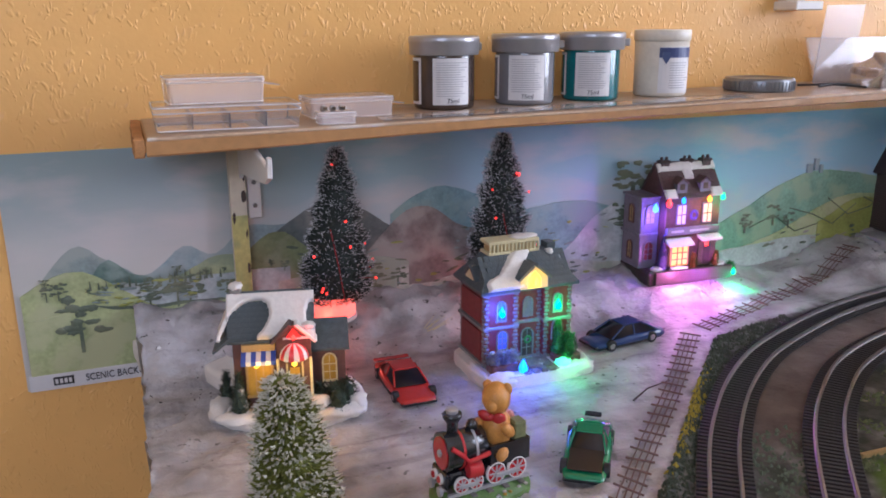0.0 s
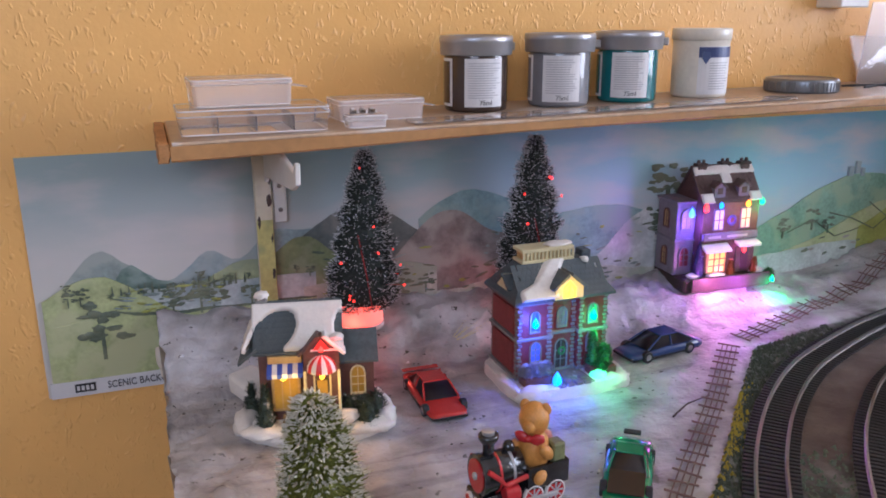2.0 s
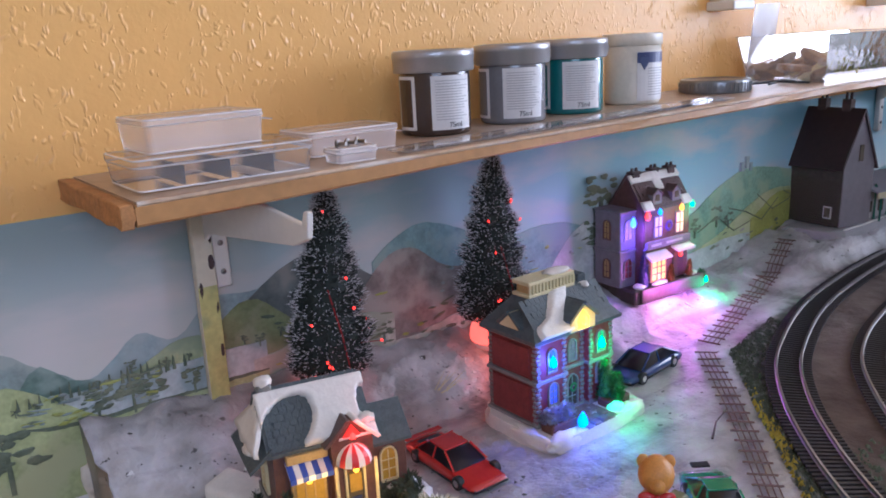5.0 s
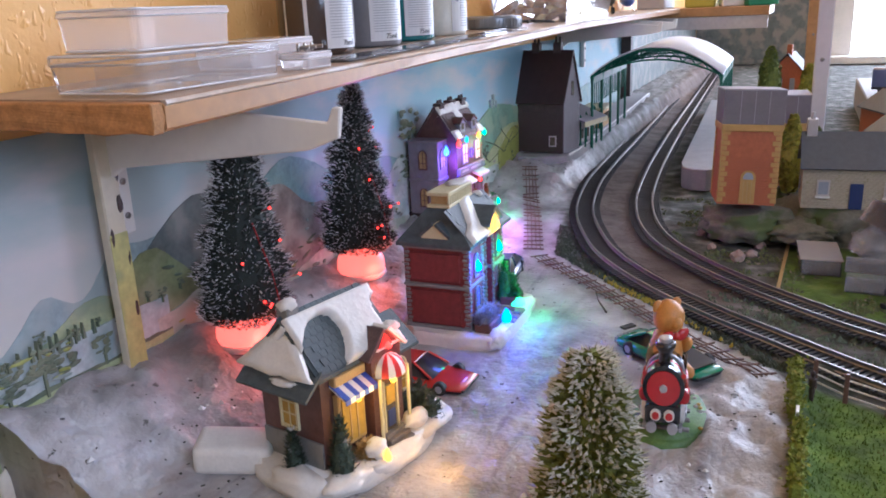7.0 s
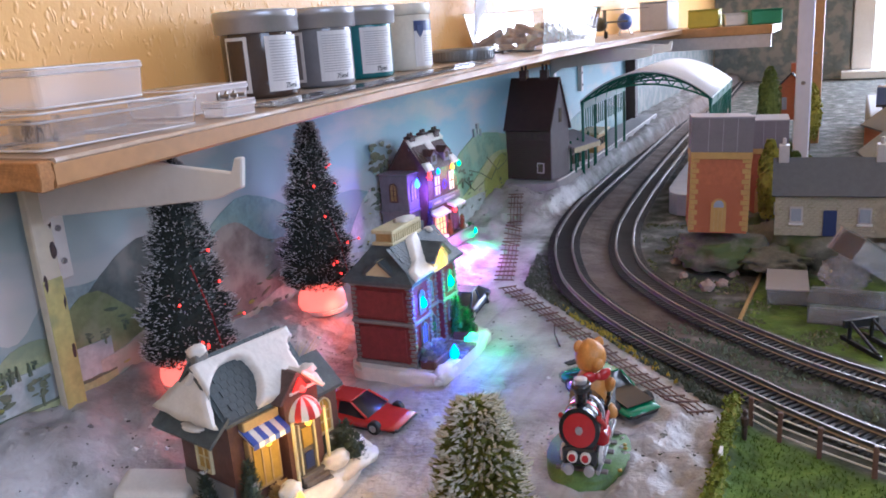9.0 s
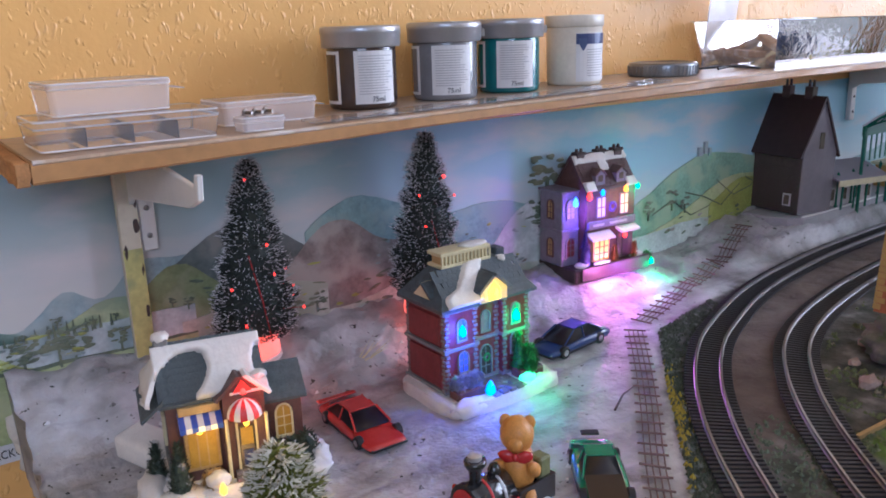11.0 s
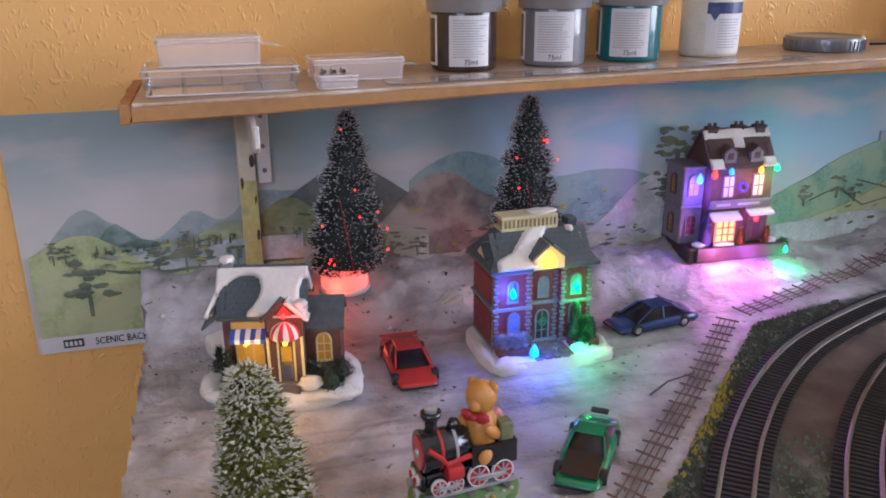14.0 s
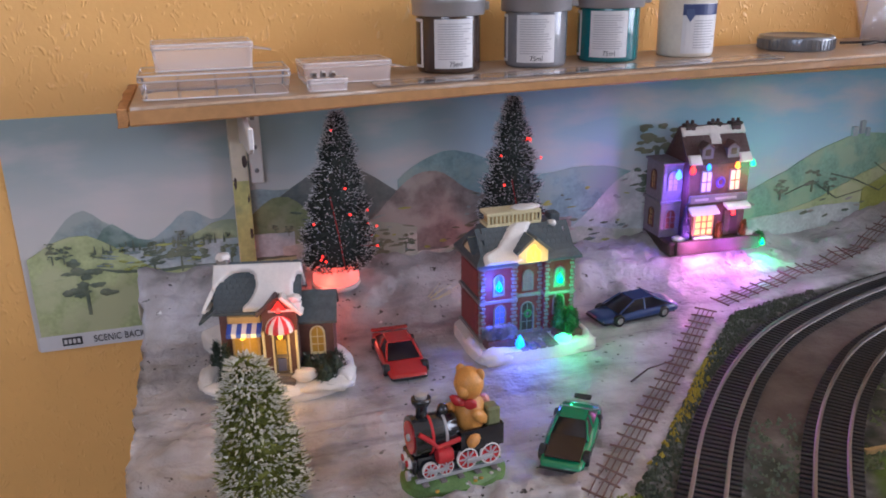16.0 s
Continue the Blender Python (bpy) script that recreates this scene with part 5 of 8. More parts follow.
    for xx in (-0.0055, 0.0145):
        part("porch_post", tube([(xx, -0.0285, 0.01), (xx, -0.0285, 0.0395)], 0.0009, 8), M["cream_resin"], t)
    for k in range(4):
        part("porch_step", box(-0.003, 0.012, -0.0265 - 0.0022 * (k + 1), -0.0255, 0.0065, 0.0125 - 0.0017 * k, 0.0003), M["step"], t)
    # shop window and its striped awning
    bay = part("shop_window", box(-0.026, -0.0085, -0.0215, -0.0178, 0.014, 0.037, 0.0005), M["gold"], t, "ochre framed shop window")
    part("pane", box(-0.0242, -0.0103, -0.0221, -0.0214, 0.016, 0.0345), M["win_yellow"], bay)
    for xx in (-0.0196, -0.015):
        part("glazing_bar", box(xx - 0.0004, xx + 0.0004, -0.0225, -0.022, 0.016, 0.0345), M["gold"], bay)
    part("fascia", box(-0.0275, -0.007, -0.022, -0.0178, 0.0435, 0.05, 0.0005), M["gold"], bay)
    aw2 = part("shop_awning", prism([(-0.0185, 0.0442), (-0.0185, 0.043), (-0.0275, 0.0365), (-0.0275, 0.0372)], -0.0278, -0.0067,
                                    m=Matrix(((0, 1, 0, 0), (1, 0, 0, 0), (0, 0, 1, 0), (0, 0, 0, 1)))), M["white_stripe"], t, "blue and white striped shop awning")
    for k in range(7):
        x0 = -0.0278 + k * 0.003014
        part("awning_stripe", prism([(-0.0184, 0.0449), (-0.0184, 0.0443), (-0.0279, 0.0374), (-0.0279, 0.0345), (-0.0283, 0.0345), (-0.0283, 0.038)], x0, x0 + 0.003,
                                    m=Matrix(((0, 1, 0, 0), (1, 0, 0, 0), (0, 0, 1, 0), (0, 0, 0, 1)))), M["white_stripe"] if k % 2 else M["blue_stripe"], aw2)
    bulb(t, (-0.0185, -0.0265, 0.0345), "yellow", 0.0016)
    # low wing
    wing = part("side_wing", prism([(-0.014, 0.006), (0.014, 0.006), (0.014, 0.04), (0.0, 0.056), (-0.014, 0.04)], 0.014, 0.036,
                                   m=Matrix(((0, 1, 0, 0), (1, 0, 0, 0), (0, 0, 1, 0), (0, 0, 0, 1)))), M["brick_brown"], t)
    part("wing_roof", gable_roof(0.015, 0.037, -0.014, 0.014, 0.041, 0.057), M["slate"], t, "dark slate lean roof")
    arched_window(wing, 0.026, 0.019, 0.0075, 0.0145, -0.0142, M["win_yellow"], M["cream_resin"])
    side = pose(0, 0, 0, 0, 0, -90)
    arched_window(body, -0.002, 0.022, 0.009, 0.016, -0.0333, M["win_yellow"], M["cream_resin"], m=side)
    part("skirt_roof", prism([(-0.0335, 0.0575), (-0.0335, 0.0545), (-0.0445, 0.0425), (-0.045, 0.0445)], -0.021, 0.023), M["slate"], t, "low dark slate skirt roof on the gable end")
    snow_patch(t, [(-0.0405, -0.004, 0.0495, 0.0035, 0.0075, 0.0022), (-0.0375, 0.014, 0.053, 0.003, 0.006, 0.0022)], name="skirt_snow", seed=33)
    part("stone_base", box(-0.0342, -0.0332, -0.0175, 0.0195, 0.006, 0.0185), M["stone_trim"], t)
    shrub(t, -0.03, -0.025, 0.006, 0.007, 0.024, M["shrub"], 1)
    shrub(t, -0.04, -0.005, 0.006, 0.005, 0.018, M["shrub"], 2)
    for k, (x, y) in enumerate(((0.02, -0.02), (0.028, -0.022), (0.036, -0.016), (0.03, -0.027))):
        shrub(t, x, y, 0.006, 0.008, 0.0135, M["shrub"], 3 + k, False)
    shrub(t, -0.014, -0.026, 0.006, 0.006, 0.008, M["gold"], 9, False)
    bulb(t, (-0.011, -0.035, 0.0085), "yellow", 0.0019)
    # snow-covered hip between the ridge and the skirt roof
    hip = bmesh.new()
    a, b = [[hip.verts.new((x - d, y, z + 0.4 * d)) for x, y, z in ((-0.0285, 0.001, 0.0855), (-0.0405, -0.0225, 0.0535), (-0.0405, 0.0245, 0.0535))] for d in (0.0, 0.0024)]
    hip.faces.new(a[::-1])
    hip.faces.new(b)
    for k in range(3):
        hip.faces.new((a[k], a[(k + 1) % 3], b[(k + 1) % 3], b[k]))
    bmesh.ops.subdivide_edges(hip, edges=hip.edges[:], cuts=7, use_grid_fill=True)
    for v in hip.verts:
        v.co += Vector((1, 0.4, 0.6)) * 0.0016 * noise.noise(v.co * 130)
    part("hip_snow", hip, M["resin_snow"], t, "snow lying on the hipped roof end", True)
    reheight(t, ((0, 0), (0.0345, 0.0415), (0.0507, 0.0535), (0.0845, 0.0775), (0.1, 0.0925)))
    slates(roof, -0.0345, 0.016, -0.021, 0.001, 0.0535, 0.0773, 9, 13, M["slate"])


cottage()


M["blue_pane"] = mat("blue_lit_pane", (0.1, 0.13, 0.4), 0.3, 0.1, 90, 0, emit=(0.03, 0.08, 1), power=0.7)
M["green_pane"] = mat("green_lit_pane", (0.1, 0.3, 0.2), 0.3, 0.1, 90, 0, emit=(0.02, 0.8, 0.25), power=0.35)


M["path"] = mat("grey_brown_path_paint", (0.2, 0.16, 0.14), 0.6, 0.4, 180, 0.6, second=(0.5, 0.48, 0.46), amount=0.35)


def store():
    t = thing("brick_mansion", "red brick resin townhouse with snowy mansard roof and coloured lights", "house", pose(0.342, -0.125, ground_z(0.342, -0.125) + 0.001, 0, 0, 0.5) @ Matrix.Diagonal((0.97, 1, 1.03, 1)), "lit village houses")
    part("plinth", slab([(x, y - 0.003) for x, y in oval(0.045, 0.0365, 44, p=4.5)], -0.003, 0.0078, bevel=0.0034, seg=4), M["resin_snow"], t, "snow-covered plinth")
    for k, lump in enumerate(((-0.03, -0.0345, 0.004, 0.015, 0.0055, 0.0062), (-0.041, -0.016, 0.003, 0.005, 0.021, 0.006), (0.033, -0.0335, 0.0035, 0.0125, 0.0055, 0.006), (0.0415, -0.018, 0.0035, 0.005, 0.018, 0.006))):
        snow_patch(t, [lump], name="snow_bank", seed=6.0 + k)
    for k in range(8):
        part("path_block", box(-0.014 + (k % 4) * 0.0065, -0.0085 + (k % 4) * 0.0065, -0.04 + (k // 4) * 0.006, -0.0345 + (k // 4) * 0.006, 0.0075, 0.0092 + 0.0006 * (k % 3), 0.0006), M["step"], t)
    part("path_bed", box(-0.0125, 0.0155, -0.0392, -0.0125, -0.002, 0.0081, 0.001), M["path"], t, "dark brown paved path")
    body = part("brick_body", box(-0.0355, 0.0345, -0.012, 0.026, 0.004, 0.061), M["brick_red"], t, "dark red painted brick wall")
    bays = []
    for x0, x1, y in ((-0.0365, -0.0105, -0.018), (0.0125, 0.0355, -0.016)):
        bays.append(part("front_bay", box(x0, x1, y, -0.0121, 0.004, 0.0605), M["brick_red"], t))
    # quoins up every corner
    me = mesh_of("quoin", box(-0.0016, 0.0016, -0.0007, 0.0007, 0, 0.0018, 0.0003), M["stone_trim"])
    for x, y in ((-0.035, -0.0183), (-0.0122, -0.0183), (0.0142, -0.0163), (0.0338, -0.0163), (-0.0085, -0.0123), (0.0105, -0.0123)):
        for k in range(20):
            ob = new("quoin", me)
            ob.parent = body
            ob.matrix_basis = pose(x + (0.0004 if k % 2 else -0.0004), y, 0.0065 + k * 0.0027)
    for y in (-0.0165, 0.024):
        for k in range(20):
            ob = new("quoin", me)
            ob.parent = body
            ob.matrix_basis = pose(-0.0367 if y < 0 else -0.0357, y + (0.0004 if k % 2 else -0.0004), 0.0065 + k * 0.0027, 0, 0, 90)
    for z in (0.0345, 0.0075, 0.059):
        part("string_course", box(-0.038, -0.009, -0.0192, 0.0262, z, z + 0.0022, 0.0004), M["stone_trim"], t)
        part("string_course", box(0.0115, 0.0368, -0.0172, 0.0262, z, z + 0.0022, 0.0004), M["stone_trim"], t)
        part("string_course", box(-0.009, 0.0115, -0.0138, -0.0115, z, z + 0.0022, 0.0004), M["stone_trim"], t)
    arched_window(bays[0], -0.0235, 0.0405, 0.0062, 0.0135, -0.0181, M["blue_pane"])
    bulb(t, (-0.0235, -0.0196, 0.0458), "cyan", 0.0026)
    arched_window(bays[0], -0.0225, 0.0195, 0.007, 0.013, -0.0181, M["blue_pane"])
    arched_window(bays[1], 0.0235, 0.041, 0.0062, 0.013, -0.0161, M["green_pane"])
    bulb(t, (0.0235, -0.0176, 0.0458), "green", 0.0026)
    arched_window(bays[1], 0.0235, 0.021, 0.007, 0.013, -0.0161, M["win_dark"])
    arched_window(body, 0.001, 0.0395, 0.0062, 0.013, -0.0121, M["stone_trim"])
    door = arched_window(body, 0.001, 0.009, 0.0085, 0.0205, -0.0121, M["brown_resin"])
    part("wreath", lathe([(0.0022, -0.0006), (0.0032, 0), (0.0022, 0.0006), (0.0014, 0), (0.0022, -0.0006)], 14, m=pose(0.001, -0.0137, 0.022, 90), caps=False), M["leaf_green"], door)
    # side panels of brick on the gable end
    for z0, z1 in ((0.0105, 0.0325), (0.0385, 0.0565)):
        part("brick_panel", box(-0.0372, -0.0356, -0.0125, 0.0215, z0, z1, 0.0005), M["brick_red"], body)
    # roof
    own = bmesh.new()
    r0 = [own.verts.new(v) for v in ((-0.0405, -0.0215, 0.061), (0.0385, -0.0215, 0.061), (0.0385, 0.029, 0.061), (-0.0405, 0.029, 0.061))]
    r1 = [own.verts.new(v) for v in ((-0.0405, -0.0215, 0.063), (0.0385, -0.0215, 0.063), (0.0385, 0.029, 0.063), (-0.0405, 0.029, 0.063))]
    r2 = [own.verts.new(v) for v in ((-0.025, -0.002, 0.082), (0.0235, -0.002, 0.082), (0.0235, 0.013, 0.082), (-0.025, 0.013, 0.082))]
    own.faces.new(r0[::-1])
    own.faces.new(r2)
    for p, q in ((r0, r1), (r1, r2)):
        for k in range(4):
            own.faces.new((p[k], p[(k + 1) % 4], q[(k + 1) % 4], q[k]))
    roof = part("mansard_roof", own, M["slate"], t, "dark slate mansard roof")
    slates(roof, -0.036, 0.034, -0.02, -0.003, 0.0612, 0.0795, 6, 18, M["slate"])
    dm = part("dormer", prism([(-0.0105, 0.062), (0.0115, 0.062), (0.0115, 0.07), (0.0005, 0.0785), (-0.0105, 0.07)], -0.0225, -0.006), M["cream_resin"], t, "cream gabled dormer")
    for s in (-1, 1):
        part("dormer_roof", box(-0.0011, 0.0011, -0.0245, -0.004, 0, 0.0155, 0.0003, m=pose(0.0005 + s * 0.0132, 0, 0.0692, 0, -s * 52, 0)), M["slate"], dm)
    part("lit_window", prism([(-0.0042, 0.0632), (0.0052, 0.0632), (0.0052, 0.069), (0.0005, 0.0745), (-0.0042, 0.069)], -0.0231, -0.0224), LED["yellow"], dm, "lit yellow dormer window")
    bulb(t, (0.0005, -0.0242, 0.067), "yellow", 0.0021)
    d2 = part("side_dormer", prism([(-0.009, 0.062), (0.009, 0.062), (0.009, 0.068), (0.0, 0.0755), (-0.009, 0.068)], -0.038, -0.02, m=pose(0, 0.003, 0, 0, 0, -90)), M["cream_resin"], t)
    for s in (-1, 1):
        part("dormer_roof", box(-0.001, 0.001, -0.0395, -0.018, 0, 0.0125, 0.0003, m=pose(0, 0.003, 0, 0, 0, -90) @ pose(s * 0.0104, 0, 0.0672, 0, -s * 50, 0)), M["slate"], d2)
    bal = part("roof_balustrade", box(-0.0265, 0.0145, -0.003, 0.0125, 0.0822, 0.0842, 0.0004), M["cream_resin"], t, "cream balustrade on the roof")
    part("top_rail", box(-0.0265, 0.0145, -0.003, 0.0125, 0.0895, 0.092, 0.0005), M["cream_resin"], bal)
    part("inner_block", box(-0.024, 0.012, -0.001, 0.0105, 0.0842, 0.0895), M["gold"], bal)
    for k in range(14):
        part("baluster", box(-0.0256 + k * 0.003, -0.0242 + k * 0.003, -0.0026, -0.0012, 0.0842, 0.0895), M["cream_resin"], bal)
    part("chimney", box(0.025, 0.0325, 0.004, 0.014, 0.066, 0.0855, 0.0006), M["slate"], t)
    slope_snow(t, -0.0385, 0.0365, -0.021, -0.002, 0.0625, 0.0822, lambda u, v: 0.5 - 4.5 * abs(u - 0.18 - 0.32 * v) + (0.9 - 2.0 * v) * (0.06 < u < 0.42) * (v < 0.5), th=0.0024, lift=0.0012)
    snow_patch(t, [(0.0225, -0.0035, 0.0815, 0.003, 0.0035, 0.0022)], name="snow_lump", seed=11)
    snow_patch(t, [(0.0045, 0.004, 0.0925, 0.011, 0.006, 0.0016)], name="rail_snow", seed=12)
    # lit planting by the doors
    for k, x in enumerate((-0.031, -0.0245, -0.018)):
        shrub(t, x, -0.025, 0.0125, 0.006, 0.0075, M["frosted_shrub"], 30 + k, False)
    part("planter", box(-0.0365, -0.0125, -0.0315, -0.0205, 0.004, 0.0135, 0.001), M["brick_brown"], t)
    part("planter", box(0.0165, 0.037, -0.0305, -0.0195, 0.004, 0.013, 0.001), M["brick_brown"], t)
    shrub(t, 0.022, -0.0215, 0.011, 0.006, 0.025, M["leaf_green"], 40)
    shrub(t, 0.03, -0.023, 0.012, 0.0065, 0.014, M["leaf_green"], 41, False)
    shrub(t, 0.025, -0.028, 0.011, 0.005, 0.006, M["leaf_green"], 42, False)
    bulb(t, (-0.0135, -0.0345, 0.0105), "cyan", 0.0034)
    part("lit_snow", blob((0.006, 0.005, 0.004), None, Matrix.Translation((0.021, -0.031, 0.0085)), 0.3, 1.5, 2, 3), mat("green_lit_snow", (0.5, 0.8, 0.65), 0.4, 0.1, 90, 0.2, emit=(0.03, 1, 0.3), power=1.6), t, "snow lump lit green from inside", True)


store()


M["inn_wall"] = mat("violet_grey_painted_resin", (0.19, 0.17, 0.2), 0.5, 0.2, 150, 0.3)


def inn():
    t = thing("lit_inn", "tall resin inn with brown snowy roof and many coloured lights", "house", pose(0.554, -0.0275, ground_z(0.551, -0.045), 0, 0, -3) @ Matrix.Diagonal((0.96, 0.82, 1.01, 1)), "lit village houses")
    part("plinth", box(-0.046, 0.043, -0.031, 0.03, 0.0, 0.0125, 0.0015), M["brown_resin"], t, "dark brown plinth")
    part("kerb", box(-0.04, 0.044, -0.034, -0.0312, 0.001, 0.0135, 0.001), M["brown_resin"], t)
    main = part("main_block", prism([(-0.0215, 0.0125), (0.0245, 0.0125), (0.0245, 0.079), (0.0015, 0.114), (-0.0215, 0.079)], -0.028, 0.031,
                                    m=Matrix(((0, 1, 0, 0), (1, 0, 0, 0), (0, 0, 1, 0), (0, 0, 0, 1)))), M["brick_brown"], t, "dark brown gabled main block")
    wing = part("side_wing", box(-0.048, -0.0282, -0.012, 0.024, 0.0125, 0.078, 0.0008), M["inn_wall"], t, "grey-white side wing")
    for z in (0.042, 0.076):
        part("cornice", box(-0.0495, -0.0282, -0.0135, 0.0255, z, z + 0.0028, 0.0006), M["inn_wall"], wing)
    for z in (0.02, 0.0535):
        arched_window(wing, -0.038, z, 0.009, 0.0165, -0.0121, mat("violet_pane", (0.25, 0.2, 0.4), 0.3, 0.1, 90, 0, emit=(0.2, 0.12, 1), power=0.7) if z > 0.04 else M["brick_red"], M["inn_wall"])
        for yy in (0.0,):
            arched_window(wing, -0.006, z, 0.008, 0.0155, -0.0482, M["gold"], M["brick_brown"], m=pose(0, 0, 0, 0, 0, -90))
    roof = part("roof", gable_roof(-0.028, 0.031, -0.0215, 0.0245, 0.079, 0.1145), M["roof_brown"], t, "brown tiled roof")
    for k, x in enumerate((-0.0115, 0.0135)):
        d = part("dormer", prism([(x - 0.0055, 0.083), (x + 0.0055, 0.083), (x + 0.0055, 0.0955), (x, 0.1015), (x - 0.0055, 0.0955)], -0.0225, -0.004), M["inn_wall"], t, "small gabled dormer")
        for s in (-1, 1):
            part("dormer_roof", box(-0.0008, 0.0008, -0.024, -0.003, 0, 0.0105, 0.0003, m=pose(x + s * 0.0068, 0, 0.0945, 0, -s * 44, 0)), M["roof_brown"], d)
        part("pane", box(x - 0.0026, x + 0.0026, -0.0229, -0.0224, 0.087, 0.0945), M["win_dark"], d)
    for k, (x, y) in enumerate(((-0.0205, 0.0), (0.0055, 0.002), (0.024, -0.001))):
        c = part("chimney", box(x - 0.0045, x + 0.0045, y - 0.004, y + 0.004, 0.1, 0.1165, 0.0006), M["roof_brown"], t)
        part("chimney_cap", box(x - 0.0058, x + 0.0058, y - 0.005, y + 0.005, 0.1165, 0.1192, 0.0008), M["brown_resin"], c)
        for s in (-1, 1):
            part("chimney_pot", lathe([(0.0017, 0.1192), (0.0014, 0.1222)], 10, m=Matrix.Translation((x + s * 0.0026, y, 0))), M["brown_resin"], c)
    slope_snow(t, -0.029, 0.032, -0.0235, 0.0015, 0.0765, 0.1145, lambda u, v: 0.1 - 0.9 * (0.25 < v < 0.8) + 0.9 * (abs(u - 0.5) < 0.09) * (v > 0.5) - 0.5 * (v < 0.25) * (0.2 < u < 0.8), th=0.002, lift=0.0028)
    # front
    part("upper_front", box(-0.0275, 0.0305, -0.0232, -0.0216, 0.05, 0.077), M["brick_brown"], t)
    part("sign_board", box(-0.0265, 0.0305, -0.0262, -0.0218, 0.0438, 0.0505, 0.0006), M["inn_wall"], t, "pale sign board over the shop front")
    for k in range(2):
        part("sign_bar", box(-0.022 + 0.02 * k, -0.009 + 0.028 * k, -0.0266, -0.0261, 0.0462, 0.0482), M["bars"], t)
    for x, key, g in ((-0.0115, "cyan", (0.2, 0.3, 1)), (0.0165, "orange", (1, 0.4, 0.05))):
        w = part("upper_window", box(x - 0.0055, x + 0.0055, -0.0245, -0.0231, 0.0525, 0.0715, 0.0004), M["inn_wall"], t, "lit upper window")
        part("pane", box(x - 0.0042, x + 0.0042, -0.0249, -0.0243, 0.0538, 0.0702), mat("lit_pane_" + key, (0.6, 0.5, 0.5), 0.3, 0.1, 90, 0, emit=g, power=0.8), w)
        part("glazing_bar", box(x - 0.0004, x + 0.0004, -0.0253, -0.0248, 0.0538, 0.0702), M["win_dark"], w)
        part("glazing_bar", box(x - 0.0042, x + 0.0042, -0.0253, -0.0248, 0.0615, 0.0623), M["win_dark"], w)
        bulb(t, (x, -0.0268, 0.0745), key, 0.0022)
    part("wreath", lathe([(0.0035, -0.001), (0.005, 0), (0.0035, 0.001), (0.0022, 0), (0.0035, -0.001)], 14, m=pose(0.0025, -0.0246, 0.061, 90), caps=False), mat("violet_wreath", (0.1, 0.06, 0.25), 0.6, 0.4, 200, 0.6), t)
    bulb(t, (-0.0262, -0.0255, 0.0725), "red", 0.0026)
    bulb(t, (0.032, -0.0255, 0.0755), "green", 0.0026)
    bulb(t, (-0.034, -0.0145, 0.0665), "blue", 0.003)
    can = part("shop_canopy", prism([(-0.0216, 0.0405), (-0.0216, 0.038), (-0.0315, 0.0345), (-0.0315, 0.036)], -0.026, 0.0015,
                                    m=Matrix(((0, 1, 0, 0), (1, 0, 0, 0), (0, 0, 1, 0), (0, 0, 0, 1)))), M["resin_snow"], t, "snow covered shop canopy")
    part("door_canopy", prism([(-0.0216, 0.0425), (-0.0216, 0.04), (-0.0315, 0.0375), (-0.0315, 0.0395)], 0.009, 0.032,
                              m=Matrix(((0, 1, 0, 0), (1, 0, 0, 0), (0, 0, 1, 0), (0, 0, 0, 1)))), M["resin_snow"], t)
    w = part("shop_front", box(-0.021, -0.0005, -0.0252, -0.0216, 0.0145, 0.0345, 0.0004), M["gold"], t, "brightly lit shop window")
    part("pane", box(-0.019, -0.0025, -0.0257, -0.025, 0.016, 0.033), mat("lit_shop_pane", (0.8, 0.4, 0.1), 0.3, 0.2, 90, 0, emit=(1, 0.4, 0.06), power=1.4), w)
    for x in (-0.0135, -0.008):
        part("glazing_bar", box(x - 0.0004, x + 0.0004, -0.0261, -0.0256, 0.016, 0.033), M["brown_resin"], w)
    for z in (0.0215, 0.0275):
        part("glazing_bar", box(-0.019, -0.0025, -0.0261, -0.0256, z - 0.0003, z + 0.0003), M["brown_resin"], w)
    d = part("doorway", box(0.0105, 0.0285, -0.0236, -0.0216, 0.0135, 0.036), M["win_dark"], t, "dark doorway")
    part("door", box(0.0155, 0.0235, -0.0243, -0.0235, 0.0135, 0.033, 0.0005), M["brown_resin"], d)
    bulb(t, (0.0175, -0.0262, 0.0335), "red", 0.002)
    for x, k in ((0.0035, 1), (0.0285, 2)):
        shrub(t, x, -0.0275, 0.0128, 0.0035, 0.013, mat("lit_conifer", (0.3, 0.12, 0.03), 0.7, 0.4, 200, 0.5), 50 + k)
    shrub(t, -0.0285, -0.0235, 0.0128, 0.0065, 0.031, mat("violet_conifer", (0.08, 0.06, 0.22), 0.7, 0.4, 200, 0.5, second=(0.3, 0.3, 0.6), amount=0.4), 60)
    for k, lump in enumerate(((-0.034, -0.024, 0.0135, 0.006, 0.006, 0.003), (-0.012, -0.028, 0.0135, 0.01, 0.004, 0.0025), (0.033, -0.024, 0.0135, 0.007, 0.006, 0.003))):
        snow_patch(t, [lump], name="plinth_snow", seed=23.0 + k)
    shrub(t, 0.047, -0.026, 0.002, 0.006, 0.012, M["leaf_green"], 71, False)
    bulb(t, (0.046, -0.034, 0.006), "green", 0.0022)
    reheight(t, ((0, 0), (0.0765, 0.0765), (0.1145, 0.1035), (0.13, 0.118)))
    slates(roof, -0.027, 0.03, -0.0235, 0.0005, 0.0765, 0.1025, 9, 14, M["roof_brown"])


inn()

